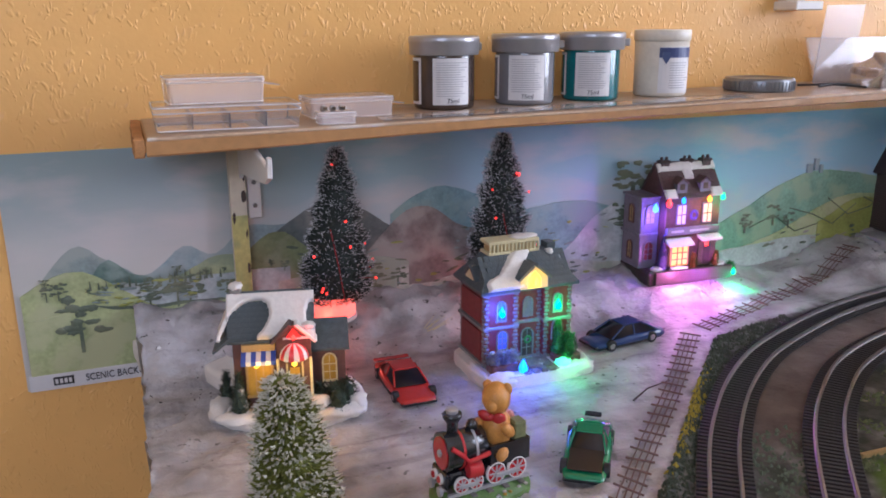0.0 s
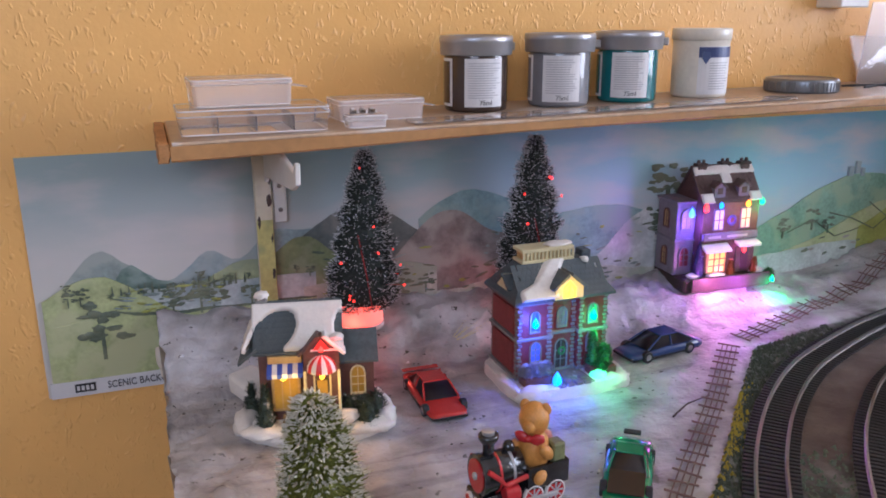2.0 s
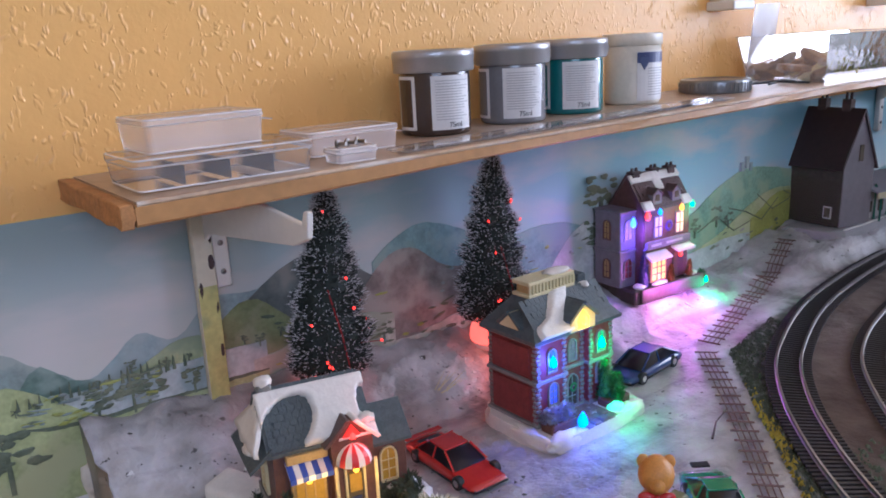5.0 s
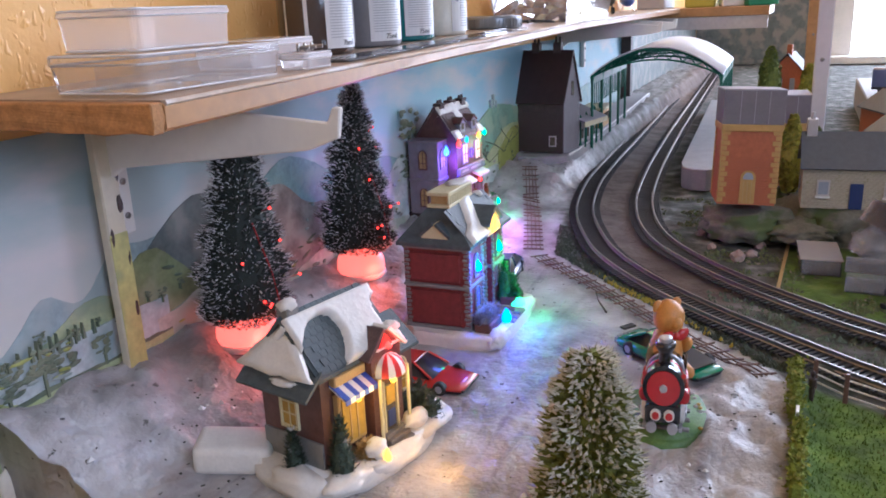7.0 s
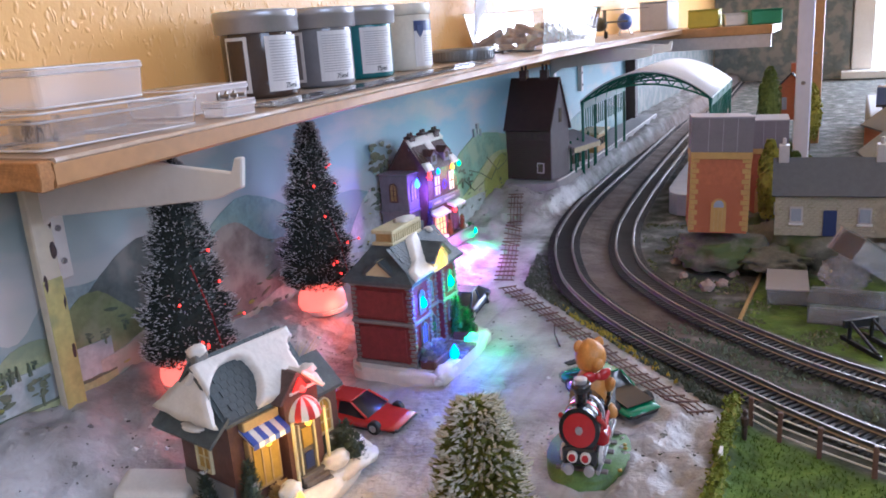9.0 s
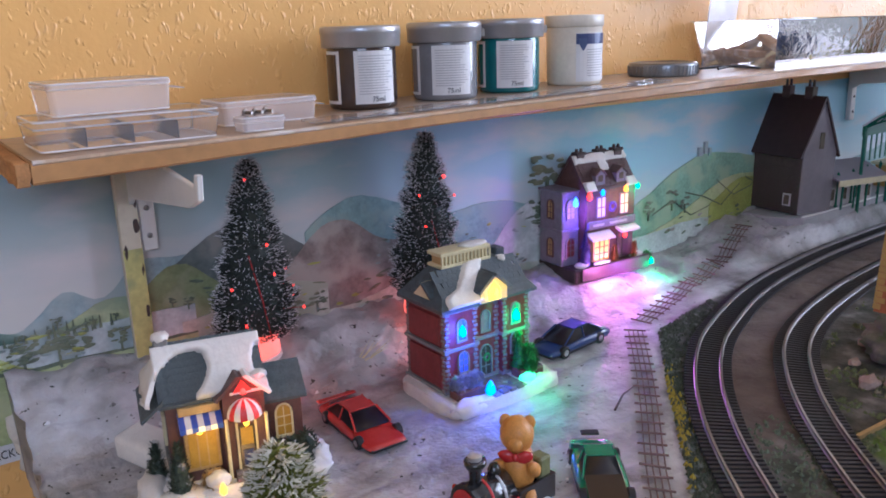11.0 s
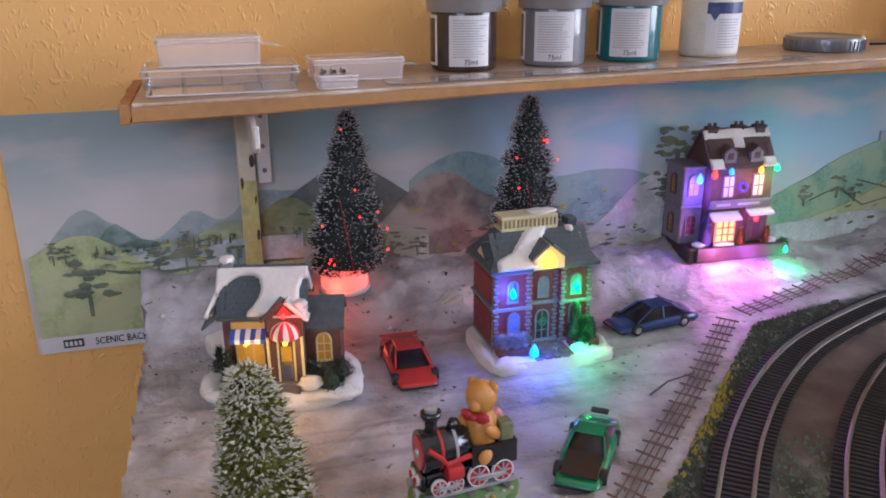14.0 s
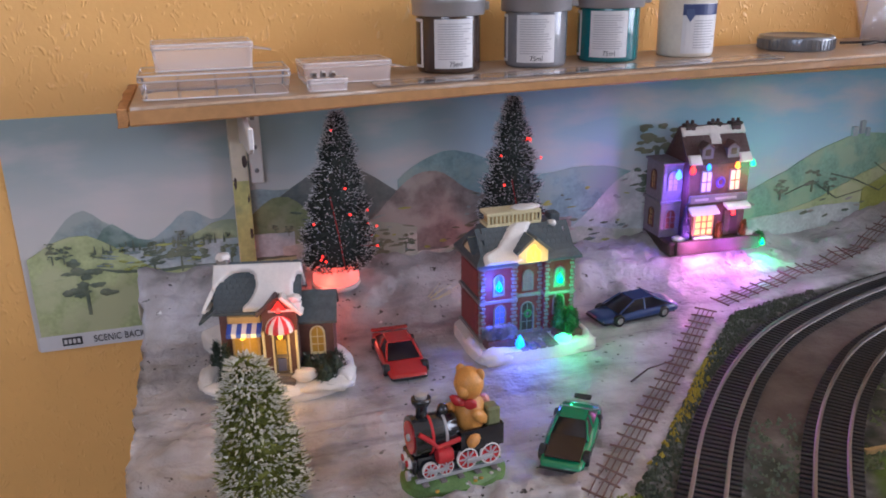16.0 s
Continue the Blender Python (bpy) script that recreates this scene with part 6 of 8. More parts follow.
# spill of the coloured bulbs
for nm, p, w, c in (("cottage_yellow", (0.1505, -0.163, 0.041), 0.009, (1, 0.55, 0.1)), ("cottage_door", (0.1755, -0.17, 0.0385), 0.007, (1, 0.55, 0.1)), ("cottage_red", (0.1755, -0.165, 0.062), 0.009, (1, 0.06, 0.03)),
                    ("cottage_front", (0.166, -0.186, 0.012), 0.008, (1, 0.5, 0.12)), ("store_blue", (0.317, -0.152, 0.05), 0.062, (0.06, 0.12, 1)), ("store_blue_low", (0.329, -0.169, 0.018), 0.03, (0.05, 0.1, 1)),
                    ("store_green", (0.3655, -0.15, 0.045), 0.02, (0.03, 1, 0.25)), ("store_green_low", (0.366, -0.17, 0.0155), 0.014, (0.05, 1, 0.3)), ("store_yellow", (0.3425, -0.156, 0.071), 0.01, (1, 0.6, 0.1)),
                    ("inn_blue", (0.5185, -0.047, 0.075), 0.06, (0.22, 0.1, 1)), ("inn_pink", (0.532, -0.066, 0.026), 0.085, (1, 0.25, 0.8)), ("inn_violet", (0.547, -0.058, 0.078), 0.025, (0.4, 0.12, 1)),
                    ("inn_orange", (0.57, -0.058, 0.08), 0.014, (1, 0.4, 0.1)), ("inn_green", (0.588, -0.058, 0.085), 0.02, (0.03, 1, 0.35)), ("inn_green_low", (0.6, -0.064, 0.016), 0.03, (0.03, 1, 0.3)),
                    ("inn_magenta_low", (0.566, -0.07, 0.022), 0.08, (0.75, 0.15, 1))):
    bulb_lamp(nm + "_spill", p, w, c, 0.003)


# ---- cars ----
def car(name, label, m, paint, L, W, H, wedge, cabin):
    """A die-cast car: nose towards +x. wedge: nose height as a share of the waist; cabin: (rear, rear roof, front roof, front) along the length."""
    t = thing(name, label, "toy car", m, "toy cars")
    waist, floor_z = H * 0.56, H * 0.17
    own = bmesh.new()
    secs = []
    for f in [k / 14 for k in range(15)]:
        x = -L / 2 + L * f
        top = waist * (1 - (1 - wedge) * smooth01(0.45, 1.0, f)) * (0.86 + 0.14 * smooth01(0, 0.1, f))
        half = W / 2 * (0.9 + 0.1 * math.sin(math.pi * min(1, f * 1.15))) * (1 - 0.16 * smooth01(0.9, 1, f) - 0.06 * smooth01(0.08, 0, f))
        secs.append([own.verts.new((x, s * half * q, z)) for s, q, z in
                     ((-1, 0.9, floor_z), (-1, 1.0, floor_z + 0.25 * (top - floor_z)), (-1, 0.98, floor_z + 0.7 * (top - floor_z)), (-1, 0.82, top), (-1, 0.3, top * 1.03), (1, 0.3, top * 1.03), (1, 0.82, top), (1, 0.98, floor_z + 0.7 * (top - floor_z)),
                      (1, 1.0, floor_z + 0.25 * (top - floor_z)), (1, 0.9, floor_z))])
    for a, b in zip(secs, secs[1:]):
        for k in range(10):
            own.faces.new((a[k], a[(k + 1) % 10], b[(k + 1) % 10], b[k]))
    own.faces.new(secs[0])
    own.faces.new(secs[-1][::-1])
    part("body", own, paint, t, smooth=True)
    r0, r1, f1, f0 = [-L / 2 + L * c for c in cabin]
    own = bmesh.new()
    lo = [own.verts.new((x, s * W * 0.4, waist * 0.97 * (1 if x < 0.1 * L else 0.93))) for x, s in ((r0, -1), (f0, -1), (f0, 1), (r0, 1))]
    hi = [own.verts.new((x, s * W * 0.3, H)) for x, s in ((r1, -1), (f1, -1), (f1, 1), (r1, 1))]
    for k in range(4):
        own.faces.new((lo[k], lo[(k + 1) % 4], hi[(k + 1) % 4], hi[k]))
    own.faces.new(hi)
    bmesh.ops.bevel(own, geom=own.edges[:], offset=W * 0.03, segments=2, affect="EDGES")
    part("glasshouse", own, M["tint"], t, "black tinted windows", True)
    part("roof", box(r1 + L * 0.005, f1 - L * 0.005, -W * 0.285, W * 0.285, H * 0.985, H * 1.02, W * 0.02), paint, t)
    for s in (-1, 1):
        for xa, xb in ((r0, r1), (f0, f1)):
            part("pillar", tube([(xa, s * W * 0.4, waist * 0.98), (xb, s * W * 0.3, H)], W * 0.025, 6), paint, t)
        part("middle_pillar", tube([((r1 + f1) / 2, s * W * 0.405, waist * 0.98), ((r1 + f1) / 2, s * W * 0.305, H)], W * 0.025, 6), paint, t)
        part("headlamp", box(L * 0.465, L * 0.49, s * W * 0.3 - W * 0.09, s * W * 0.3 + W * 0.09, waist * wedge * 0.62, waist * wedge * 0.8), M["chrome"], t)
        part("sill", box(-L * 0.3, L * 0.3, s * W * 0.47 - 0.0006, s * W * 0.47 + 0.0006, floor_z * 0.9, floor_z * 1.4), M["tyre"], t)
        for xx in (-0.29, 0.3):
            w = part("wheel", lathe([(H * 0.24, -W * 0.07), (H * 0.27, -W * 0.05), (H * 0.27, W * 0.05), (H * 0.24, W * 0.07)], 18, m=pose(xx * L, s * W * 0.44, H * 0.27, 90)), M["tyre"], t)
            part("hub", lathe([(H * 0.15, 0), (H * 0.13, 0.0005), (0.0005, 0.0008)], 12, m=pose(xx * L, s * W * 0.512, H * 0.27, 90 * s)), M["chrome"], w)
    part("chassis", box(-L * 0.47, L * 0.48, -W * 0.42, W * 0.42, H * 0.12, H * 0.2, 0.0005), M["tyre"], t)
    part("bumper", box(L * 0.475, L * 0.505, -W * 0.4, W * 0.4, floor_z * 0.9, floor_z * 1.7, 0.0006), M["tyre"], t)
    return t


c = car("red_sports_car", "red die-cast sports car with black windows parked on the snow", pose(0.2515, -0.132, ground_z(0.2515, -0.132) - 0.0005, 0, 0, -91), M["red_car"], 0.068, 0.0295, 0.0148, 0.6, (0.16, 0.3, 0.55, 0.72))
part("rear_spoiler", box(-0.0338, -0.0295, -0.0132, 0.0132, 0.0086, 0.0098, 0.0004), M["red_car"], c)
part("roof_vent", box(-0.027, -0.0175, -0.008, 0.008, 0.0082, 0.0092, 0.0004), M["tint"], c)
car("blue_saloon_car", "dark blue die-cast saloon car on the snowy road", pose(0.438, -0.117, ground_z(0.438, -0.117) - 0.0005, 0, 0, 187), M["blue_car"], 0.068, 0.0275, 0.0168, 0.68, (0.1, 0.32, 0.58, 0.78))
c = car("green_sports_car", "green die-cast sports car with tinted rear deck", pose(0.319, -0.263, ground_z(0.319, -0.263) - 0.0005, 0, 0, 234), M["green_car"], 0.066, 0.027, 0.0165, 0.62, (0.12, 0.34, 0.52, 0.66))
part("bonnet_glazing", prism([(0.004, 0.0097), (0.028, 0.0072), (0.028, 0.0078), (0.004, 0.0106)], -0.0095, 0.0095), M["tint"], c, "large dark tinted panel")
part("rear_wing", box(-0.036, -0.031, -0.005, 0.005, 0.0105, 0.0118, 0.0004), M["tyre"], c)


# ---- bear on a steam engine ----
def engine():
    t = thing("toy_engine", "black and red resin steam engine on a green oval base", "figurine", pose(0.2465, -0.2725, ground_z(0.2465, -0.2725), 0, 0, 6) @ Matrix.Diagonal((0.92, 0.86, 1.0, 1)))
    part("base", slab(oval(0.031, 0.0235, 36, 2.2), -0.002, 0.0085, bevel=0.003, seg=3), M["base_green"], t, "green oval resin base", True)
    rnd = random.Random(2)
    for k in range(6):
        part("flower", blob((0.0014, 0.0014, 0.0009), None, Matrix.Translation((rnd.uniform(-0.02, 0.024), rnd.uniform(-0.021, -0.015), 0.0086)), 0.2, 2, 1, k), M["win_yellow"] if k % 2 else M["mauve"], t)
    for k in range(5):
        part("sleeper", box(-0.023 + k * 0.0105, -0.0195 + k * 0.0105, -0.0145, 0.0145, 0.0083, 0.0096, 0.0003), M["step"], t)
    for s in (-1, 1):
        part("rail", box(-0.026, 0.027, s * 0.0098 - 0.0009, s * 0.0098 + 0.0009, 0.0094, 0.0114), M["silver"], t)
    part("frame", box(-0.0245, 0.026, -0.0078, 0.0078, 0.0145, 0.0215, 0.001), M["loco_black"], t)
    boil = part("boiler", lathe([(0.0098, -0.0245), (0.0105, -0.0235), (0.0105, -0.0005), (0.0098, 0.0)], 28, m=pose(0, 0, 0.0315, 0, 90, 0)), M["loco_black"], t, smooth=True)
    for zz in (-0.016, -0.008):
        part("boiler_band", lathe([(0.0106, zz), (0.0109, zz + 0.0003), (0.0109, zz + 0.0013), (0.0106, zz + 0.0016)], 28, m=pose(0, 0, 0.0315, 0, 90, 0)), M["silver"] if zz > -0.01 else M["loco_red"], boil)
    part("smokebox_ring", lathe([(0.0112, -0.0255), (0.0112, -0.0225)], 28, m=pose(0, 0, 0.0315, 0, 90, 0)), M["loco_black"], t)
    part("smokebox_door", lathe([(0.0088, -0.0262), (0.0088, -0.025)], 28, m=pose(0, 0, 0.0315, 0, 90, 0)), M["loco_red"], t, "bright red smokebox door")
    part("door_boss", lathe([(0.0018, -0.0272), (0.0022, -0.026)], 16, m=pose(0, 0, 0.0315, 0, 90, 0)), M["silver"], t)
    part("front_beam", box(-0.0272, -0.0245, -0.0095, 0.0095, 0.0135, 0.0225, 0.001), M["loco_black"], t)
    for s in (-1, 1):
        lamp = part("front_lamp", lathe([(0.0029, -0.0012), (0.0029, 0.0006)], 18, m=pose(-0.0275, s * 0.0036, 0.0185, 0, 90, 0)), M["white_stripe"], t)
        part("lamp_lens", lathe([(0.0019, -0.0016), (0.0019, 0.0)], 16, m=pose(-0.0278, s * 0.0036, 0.0185, 0, 90, 0)), M["loco_red"], lamp)
        part("buffer", lathe([(0.0028, -0.001), (0.0028, 0.0008), (0.001, 0.001), (0.001, 0.004)], 16, m=pose(-0.029, s * 0.0056, 0.0125, 0, 90, 0)), M["silver"], t)
        part("footplate", tube([(-0.0235, s * 0.0103, 0.0375), (-0.017, s * 0.0115, 0.0325), (-0.0135, s * 0.0118, 0.0285), (-0.0, s * 0.0112, 0.0302)], 0.0014, 8), M["loco_red"], t, "red running board")
        part("cylinder", lathe([(0.0036, -0.0055), (0.0042, -0.005), (0.0042, 0.003), (0.0036, 0.0035)], 18, m=pose(-0.008, s * 0.0098, 0.0222, 0, 90, 0)), M["loco_red"], t)
        for x, r in ((-0.0178, 0.0045), (-0.0085, 0.0045), (0.0045, 0.0062), (0.0185, 0.0062)):
            w = part("wheel", lathe([(r, -0.001), (r, 0.001), (r * 0.88, 0.0012), (r * 0.88, 0.0004)], 24, m=pose(x, s * 0.0105, 0.0112 + r, -90 * s)), M["white_stripe"], t, "white rimmed red wheel")
            part("wheel_disc", lathe([(r * 0.87, -0.0004), (r * 0.87, 0.0008), (0.0005, 0.0009)], 20, m=pose(x, s * 0.0105, 0.0112 + r, -90 * s)), M["loco_red"], w)
            for k in range(4):
                part("spoke", box(-0.0004, 0.0004, -r * 0.78, r * 0.78, 0.0, 0.0014, m=pose(x, s * 0.0105, 0.0112 + r, -90 * s) @ Matrix.Rotation(k * math.pi / 4, 4, "Z")), M["silver"], w)
        part("coupling_rod", box(0.0035, 0.0195, s * 0.0124 - 0.0005, s * 0.0124 + 0.0005, 0.0152, 0.0178, 0.0003), M["silver"], t)
        part("front_rod", box(-0.0185, -0.008, s * 0.0122 - 0.0005, s * 0.0122 + 0.0005, 0.0142, 0.0164, 0.0003), M["silver"], t)
    part("funnel", lathe([(0.0036, 0.0395), (0.0032, 0.044), (0.0034, 0.0475), (0.0056, 0.0505), (0.0056, 0.0525), (0.004, 0.0528), (0.0034, 0.0505), (0.0002, 0.0503)], 20, m=Matrix.Translation((-0.0185, 0, 0))), M["loco_black"], t, smooth=True)
    part("funnel_rim", lathe([(0.0034, 0.0528), (0.0036, 0.0548), (0.0022, 0.0552)], 16, m=Matrix.Translation((-0.0185, 0, 0))), M["silver"], t)
    part("dome", lathe([(0.0034, 0.0405), (0.0036, 0.0435), (0.0022, 0.046), (0.0003, 0.0466)], 16, m=Matrix.Translation((-0.006, 0, 0))), M["loco_black"], t, smooth=True)
    cab = part("cab", hollow(0.0005, 0.0265, -0.0115, 0.0115, 0.0215, 0.0335, 0.0018), M["loco_black"], t, "open black cab")
    part("coal_sack", blob((0.0048, 0.006, 0.0075), None, Matrix.Translation((0.0035, 0.0055, 0.036)), 0.25, 1.4, 2, 4), mat("olive_sack", (0.2, 0.17, 0.06), 0.7, 0.3, 150, 0.5), t, smooth=True)
    part("parcel", box(0.0175, 0.0255, -0.0095, -0.0005, 0.031, 0.0425, 0.001), mat("olive_parcel", (0.17, 0.18, 0.08), 0.6, 0.3, 150, 0.3), t)
    part("bow_parcel", blob((0.004, 0.004, 0.003), None, Matrix.Translation((0.0205, 0.005, 0.041)), 0.3, 2, 2, 9), plastic("pink_parcel", (0.6, 0.25, 0.22)), t)


engine()
bm = bmesh.new()
T = Matrix.Translation
blob((0.0078, 0.0075, 0.0098), bm, T((0, 0, 0.0105)), 0.08, 1.5, 3, 1)
blob((0.0074, 0.0072, 0.0068), bm, T((-0.0008, 0, 0.0245)), 0.05, 1.5, 3, 2)
blob((0.0036, 0.0032, 0.0028), bm, T((-0.0066, 0, 0.0232)), 0.03, 1.5, 2, 3)
for s in (-1, 1):
    blob((0.0014, 0.0026, 0.0027), bm, T((0.0006, s * 0.0051, 0.0286)), 0.03, 1.5, 2, 4)
    blob((0.0062, 0.0028, 0.0028), bm, pose(-0.004, s * 0.0074, 0.0125, 0, 35, s * 10), 0.06, 1.5, 2, 5)
    blob((0.0068, 0.0034, 0.0032), bm, pose(-0.0058, s * 0.0052, 0.0035, 0, -8, s * -14), 0.06, 1.5, 2, 6)
bear = whole("bear_figurine", bm, M["honey"], "honey-brown resin bear sitting in the engine cab", "figurine", smooth=True)
bear.matrix_world = pose(0.2465, -0.2715, ground_z(0.2465, -0.2715), 0, 0, 6) @ pose(0.0098, -0.0005, 0.0235, 0, 0, 38) @ Matrix.Diagonal((1.06, 1.08, 1.3, 1))
bow = thing("bow", "red bow round the neck of the bear", "bow", bear.matrix_world @ pose(-0.0062, 0, 0.0182))
for s in (-1, 1):
    part("bow_loop", blob((0.0016, 0.0038, 0.0024), None, pose(-0.0005, s * 0.0036, 0, s * 14), 0.15, 1.5, 2, 7), M["loco_red"], bow, smooth=True)
part("bow_knot", blob((0.0018, 0.0015, 0.0016), None, T((-0.0012, 0, 0)), 0.1, 1.5, 2, 8), M["loco_red"], bow, smooth=True)


# ---- tracks ----
def railway(pts, name, label, near):
    t = thing(name, label, "railway track", kind="", group="railway tracks")
    P = spline(pts, 0.0044)
    rail_z = 0.0018

    def zz(p):
        return ground_z(p.x, p.y)

    me = mesh_of("sleeper", box(-0.0013, 0.0013, -0.0155, 0.0155, 0, 0.0016, 0.0003), M["sleeper"])
    V, F, kept = [], [], 0
    for i in range(0, len(P) - 1):
        p, q = P[i], P[i + 1]
        a = math.atan2(q.y - p.y, q.x - p.x)
        m = pose(p.x, p.y, 0.0002, 0, 0, math.degrees(a))
        if near[0] < p.x < near[1] and kept < 290:
            kept += 1
            ob = new("sleeper", me)
            ob.parent = t
            ob.matrix_basis = m
        else:
            k = len(V)
            V += [tuple(m @ v.co) for v in me.vertices]
            F += [tuple(k + j for j in f.vertices) for f in me.polygons]
    far = bpy.data.meshes.new("sleeper_run")
    far.from_pydata(V, [], F)
    far.materials.append(M["sleeper"])
    ob = tagged(new("sleeper_run", far), kind="stuff")
    ob.parent = t
    Q = spline(pts, 0.009)
    for s in (-1, 1):
        own, rings = bmesh.new(), []
        for i, p in enumerate(Q):
            d = (Q[min(i + 1, len(Q) - 1)] - Q[max(i - 1, 0)]).normalized()
            nrm = Vector((-d.y, d.x, 0))
            c = p + nrm * s * 0.00825
            rings.append([own.verts.new((c + nrm * u) + Vector((0, 0, h))) for u, h in
                          ((-0.0012, rail_z), (0.0012, rail_z), (0.0004, rail_z + 0.0006), (0.0004, rail_z + 0.0018), (0.0007, rail_z + 0.0021), (0.0007, rail_z + 0.003), (-0.0007, rail_z + 0.003), (-0.0007, rail_z + 0.0021), (-0.0004, rail_z + 0.0018), (-0.0004, rail_z + 0.0006))])
        for a, b in zip(rings, rings[1:]):
            for k in range(10):
                own.faces.new((a[k], a[(k + 1) % 10], b[(k + 1) % 10], b[k]))
        part("rail", own, M["steel"], t)
    for f in (0.24, 0.42):
        p = P[int(len(P) * f)]
        d = (P[int(len(P) * f) + 1] - p).normalized()
        for s in (-1, 1):
            c = p + Vector((-d.y, d.x, 0)) * s * 0.00825
            part("rail_joiner", box(-0.005, 0.005, -0.0014, 0.0014, rail_z, rail_z + 0.0024, m=pose(c.x, c.y, 0, 0, 0, math.degrees(math.atan2(d.y, d.x)))), M["steel"], t)


railway(TRACK_1, "outer_track", "curved model railway track on black sleepers, outer line", (0.3, 1.5))
railway(TRACK_2, "inner_track", "curved model railway track on black sleepers, inner line", (0.36, 1.5))


# ---- flat brown fences along the snow ----
def lying_fence(pts, w, name, label):
    t = thing(name, label, "fence", group="flat fences")
    P = spline(pts, 0.0125)

    def at(p, nrm, u, h):
        q = p + nrm * u
        return (q.x, q.y, max(ground_z(q.x, q.y), ground_z(p.x, p.y)) + h)

    N = [Vector((-(P[min(i + 1, len(P) - 1)] - P[max(i - 1, 0)]).normalized().y, (P[min(i + 1, len(P) - 1)] - P[max(i - 1, 0)]).normalized().x, 0)) for i in range(len(P))]
    for k in range(4):
        u = -w / 2 + w * (0.12 + 0.253 * k)
        part("rail", tube([at(p, n, u, 0.0015) for p, n in zip(P, N)], 0.00045, 5), M["fence_brown"], t)
    for p, n in zip(P, N):
        part("post", tube([at(p, n, -w / 2 - 0.001, 0.0018), at(p, n, w / 2 + 0.002, 0.0022)], 0.00065, 6), M["fence_brown"], t)


lying_fence(FENCE_1, 0.0135, "flat_fence", "brown plastic lineside fence lying flat on the snow")
lying_fence(FENCE_2, 0.0145, "flat_fence", "brown plastic lineside fence lying beyond the bend")


# ---- hedge, lawn fence ----
def hedge(x0, x1, y):
    rnd = random.Random(int(x0 * 1000))
    V, F = [], []
    z0 = ground_z((x0 + x1) / 2, y)
    for k in range(int((x1 - x0) * 26000)):
        p = Vector((rnd.uniform(x0, x1), y + rnd.gauss(0, 0.0019), z0 + 0.0005 + rnd.random() * 0.0095))
        a = Vector((rnd.uniform(-1, 1), rnd.uniform(-1, 1), rnd.uniform(-1, 1))).normalized() * 0.0013
        b = a.cross(Vector((rnd.random(), rnd.random(), 1))).normalized() * 0.0009
        i = len(V)
        V += [tuple(p - a), tuple(p + b), tuple(p + a), tuple(p - b)]
        F += [(i, i + 1, i + 2, i + 3)]
    t = thing("hedge", "low yellow-green flock hedge between snow and lawn", "hedge", group="hedges")
    me = bpy.data.meshes.new("foliage")
    me.from_pydata(V, [], F)
    me.materials.append(M["hedge"])
    ob = new("foliage", me)
    ob.parent = t
    bm = box(x0, x1, y - 0.0028, y + 0.0028, z0 - 0.001, z0 + 0.0085, 0.0012)
    part("core", bm, M["hedge"], t)


hedge(0.19, 0.2535, -0.3345)
hedge(0.2625, 0.323, -0.3325)
part("gate_board", box(0.2545, 0.2615, -0.3345, -0.333, ground_z(0.258, -0.334), ground_z(0.258, -0.334) + 0.011), M["white_paint"], thing("hedge_gate", "small white and brown gate in the hedge", "gate"))
fig = lathe([(0.0012, 0), (0.0016, 0.006), (0.0013, 0.0075), (0.002, 0.009), (0.0022, 0.0125), (0.0008, 0.0135), (0.0013, 0.0145), (0.0013, 0.016), (0.0005, 0.017)], 10)
ob = whole("tiny_statuette", fig, M["brown_resin"], "tiny dark plastic statuette standing beside the hedge", "figurine")
ob.matrix_world = T((0.296, -0.3405, ground_z(0.296, -0.3405)))


def lawn_fence():
    t = thing("lawn_fence", "brown posts with white wires along the lawn", "fence")
    P = [Vector(q) for q in ((0.313, -0.342), (0.303, -0.357), (0.292, -0.376), (0.281, -0.4), (0.269, -0.43), (0.257, -0.46))]
    for p in P:
        z = ground_z(p.x, p.y)
        part("post", box(p.x - 0.0012, p.x + 0.0012, p.y - 0.0012, p.y + 0.0012, z - 0.001, z + 0.0165, 0.0003), M["fence_brown"], t)
    for h in (0.004, 0.0085, 0.013):
        part("wire", tube([(p.x, p.y, ground_z(p.x, p.y) + h) for p in P], 0.0005, 5), M["white_paint"], t)


lawn_fence()
part("edge", box(-0.0012, 0.0012, -0.055, 0.07, 0, 0.0035, m=pose(0.54, -0.3205, ground_z(0.54, -0.32) - 0.001, 0, 0, 88)), M["gold"], thing("ply_edge", "pale sawn edge of a plywood panel beside the track", "board"))


# ---- card buildings inside the curve ----
def brick_courses(parent, me, face, w, h, bw, bh, cap):
    """Bricks of their own on the face, from the foot up."""
    k = 0
    rows, cols = int(h / bh), int(w / bw)
    for r in range(rows):
        for c in range(cols):
            if k >= cap:
                return
            k += 1
            ob = new("brick", me)
            ob.parent = parent
            ob.matrix_basis = face @ pose(-w / 2 + (c + 0.5 + (0.25 if r % 2 else -0.25)) * bw * 0.97, 0, (r + 0.5) * bh)


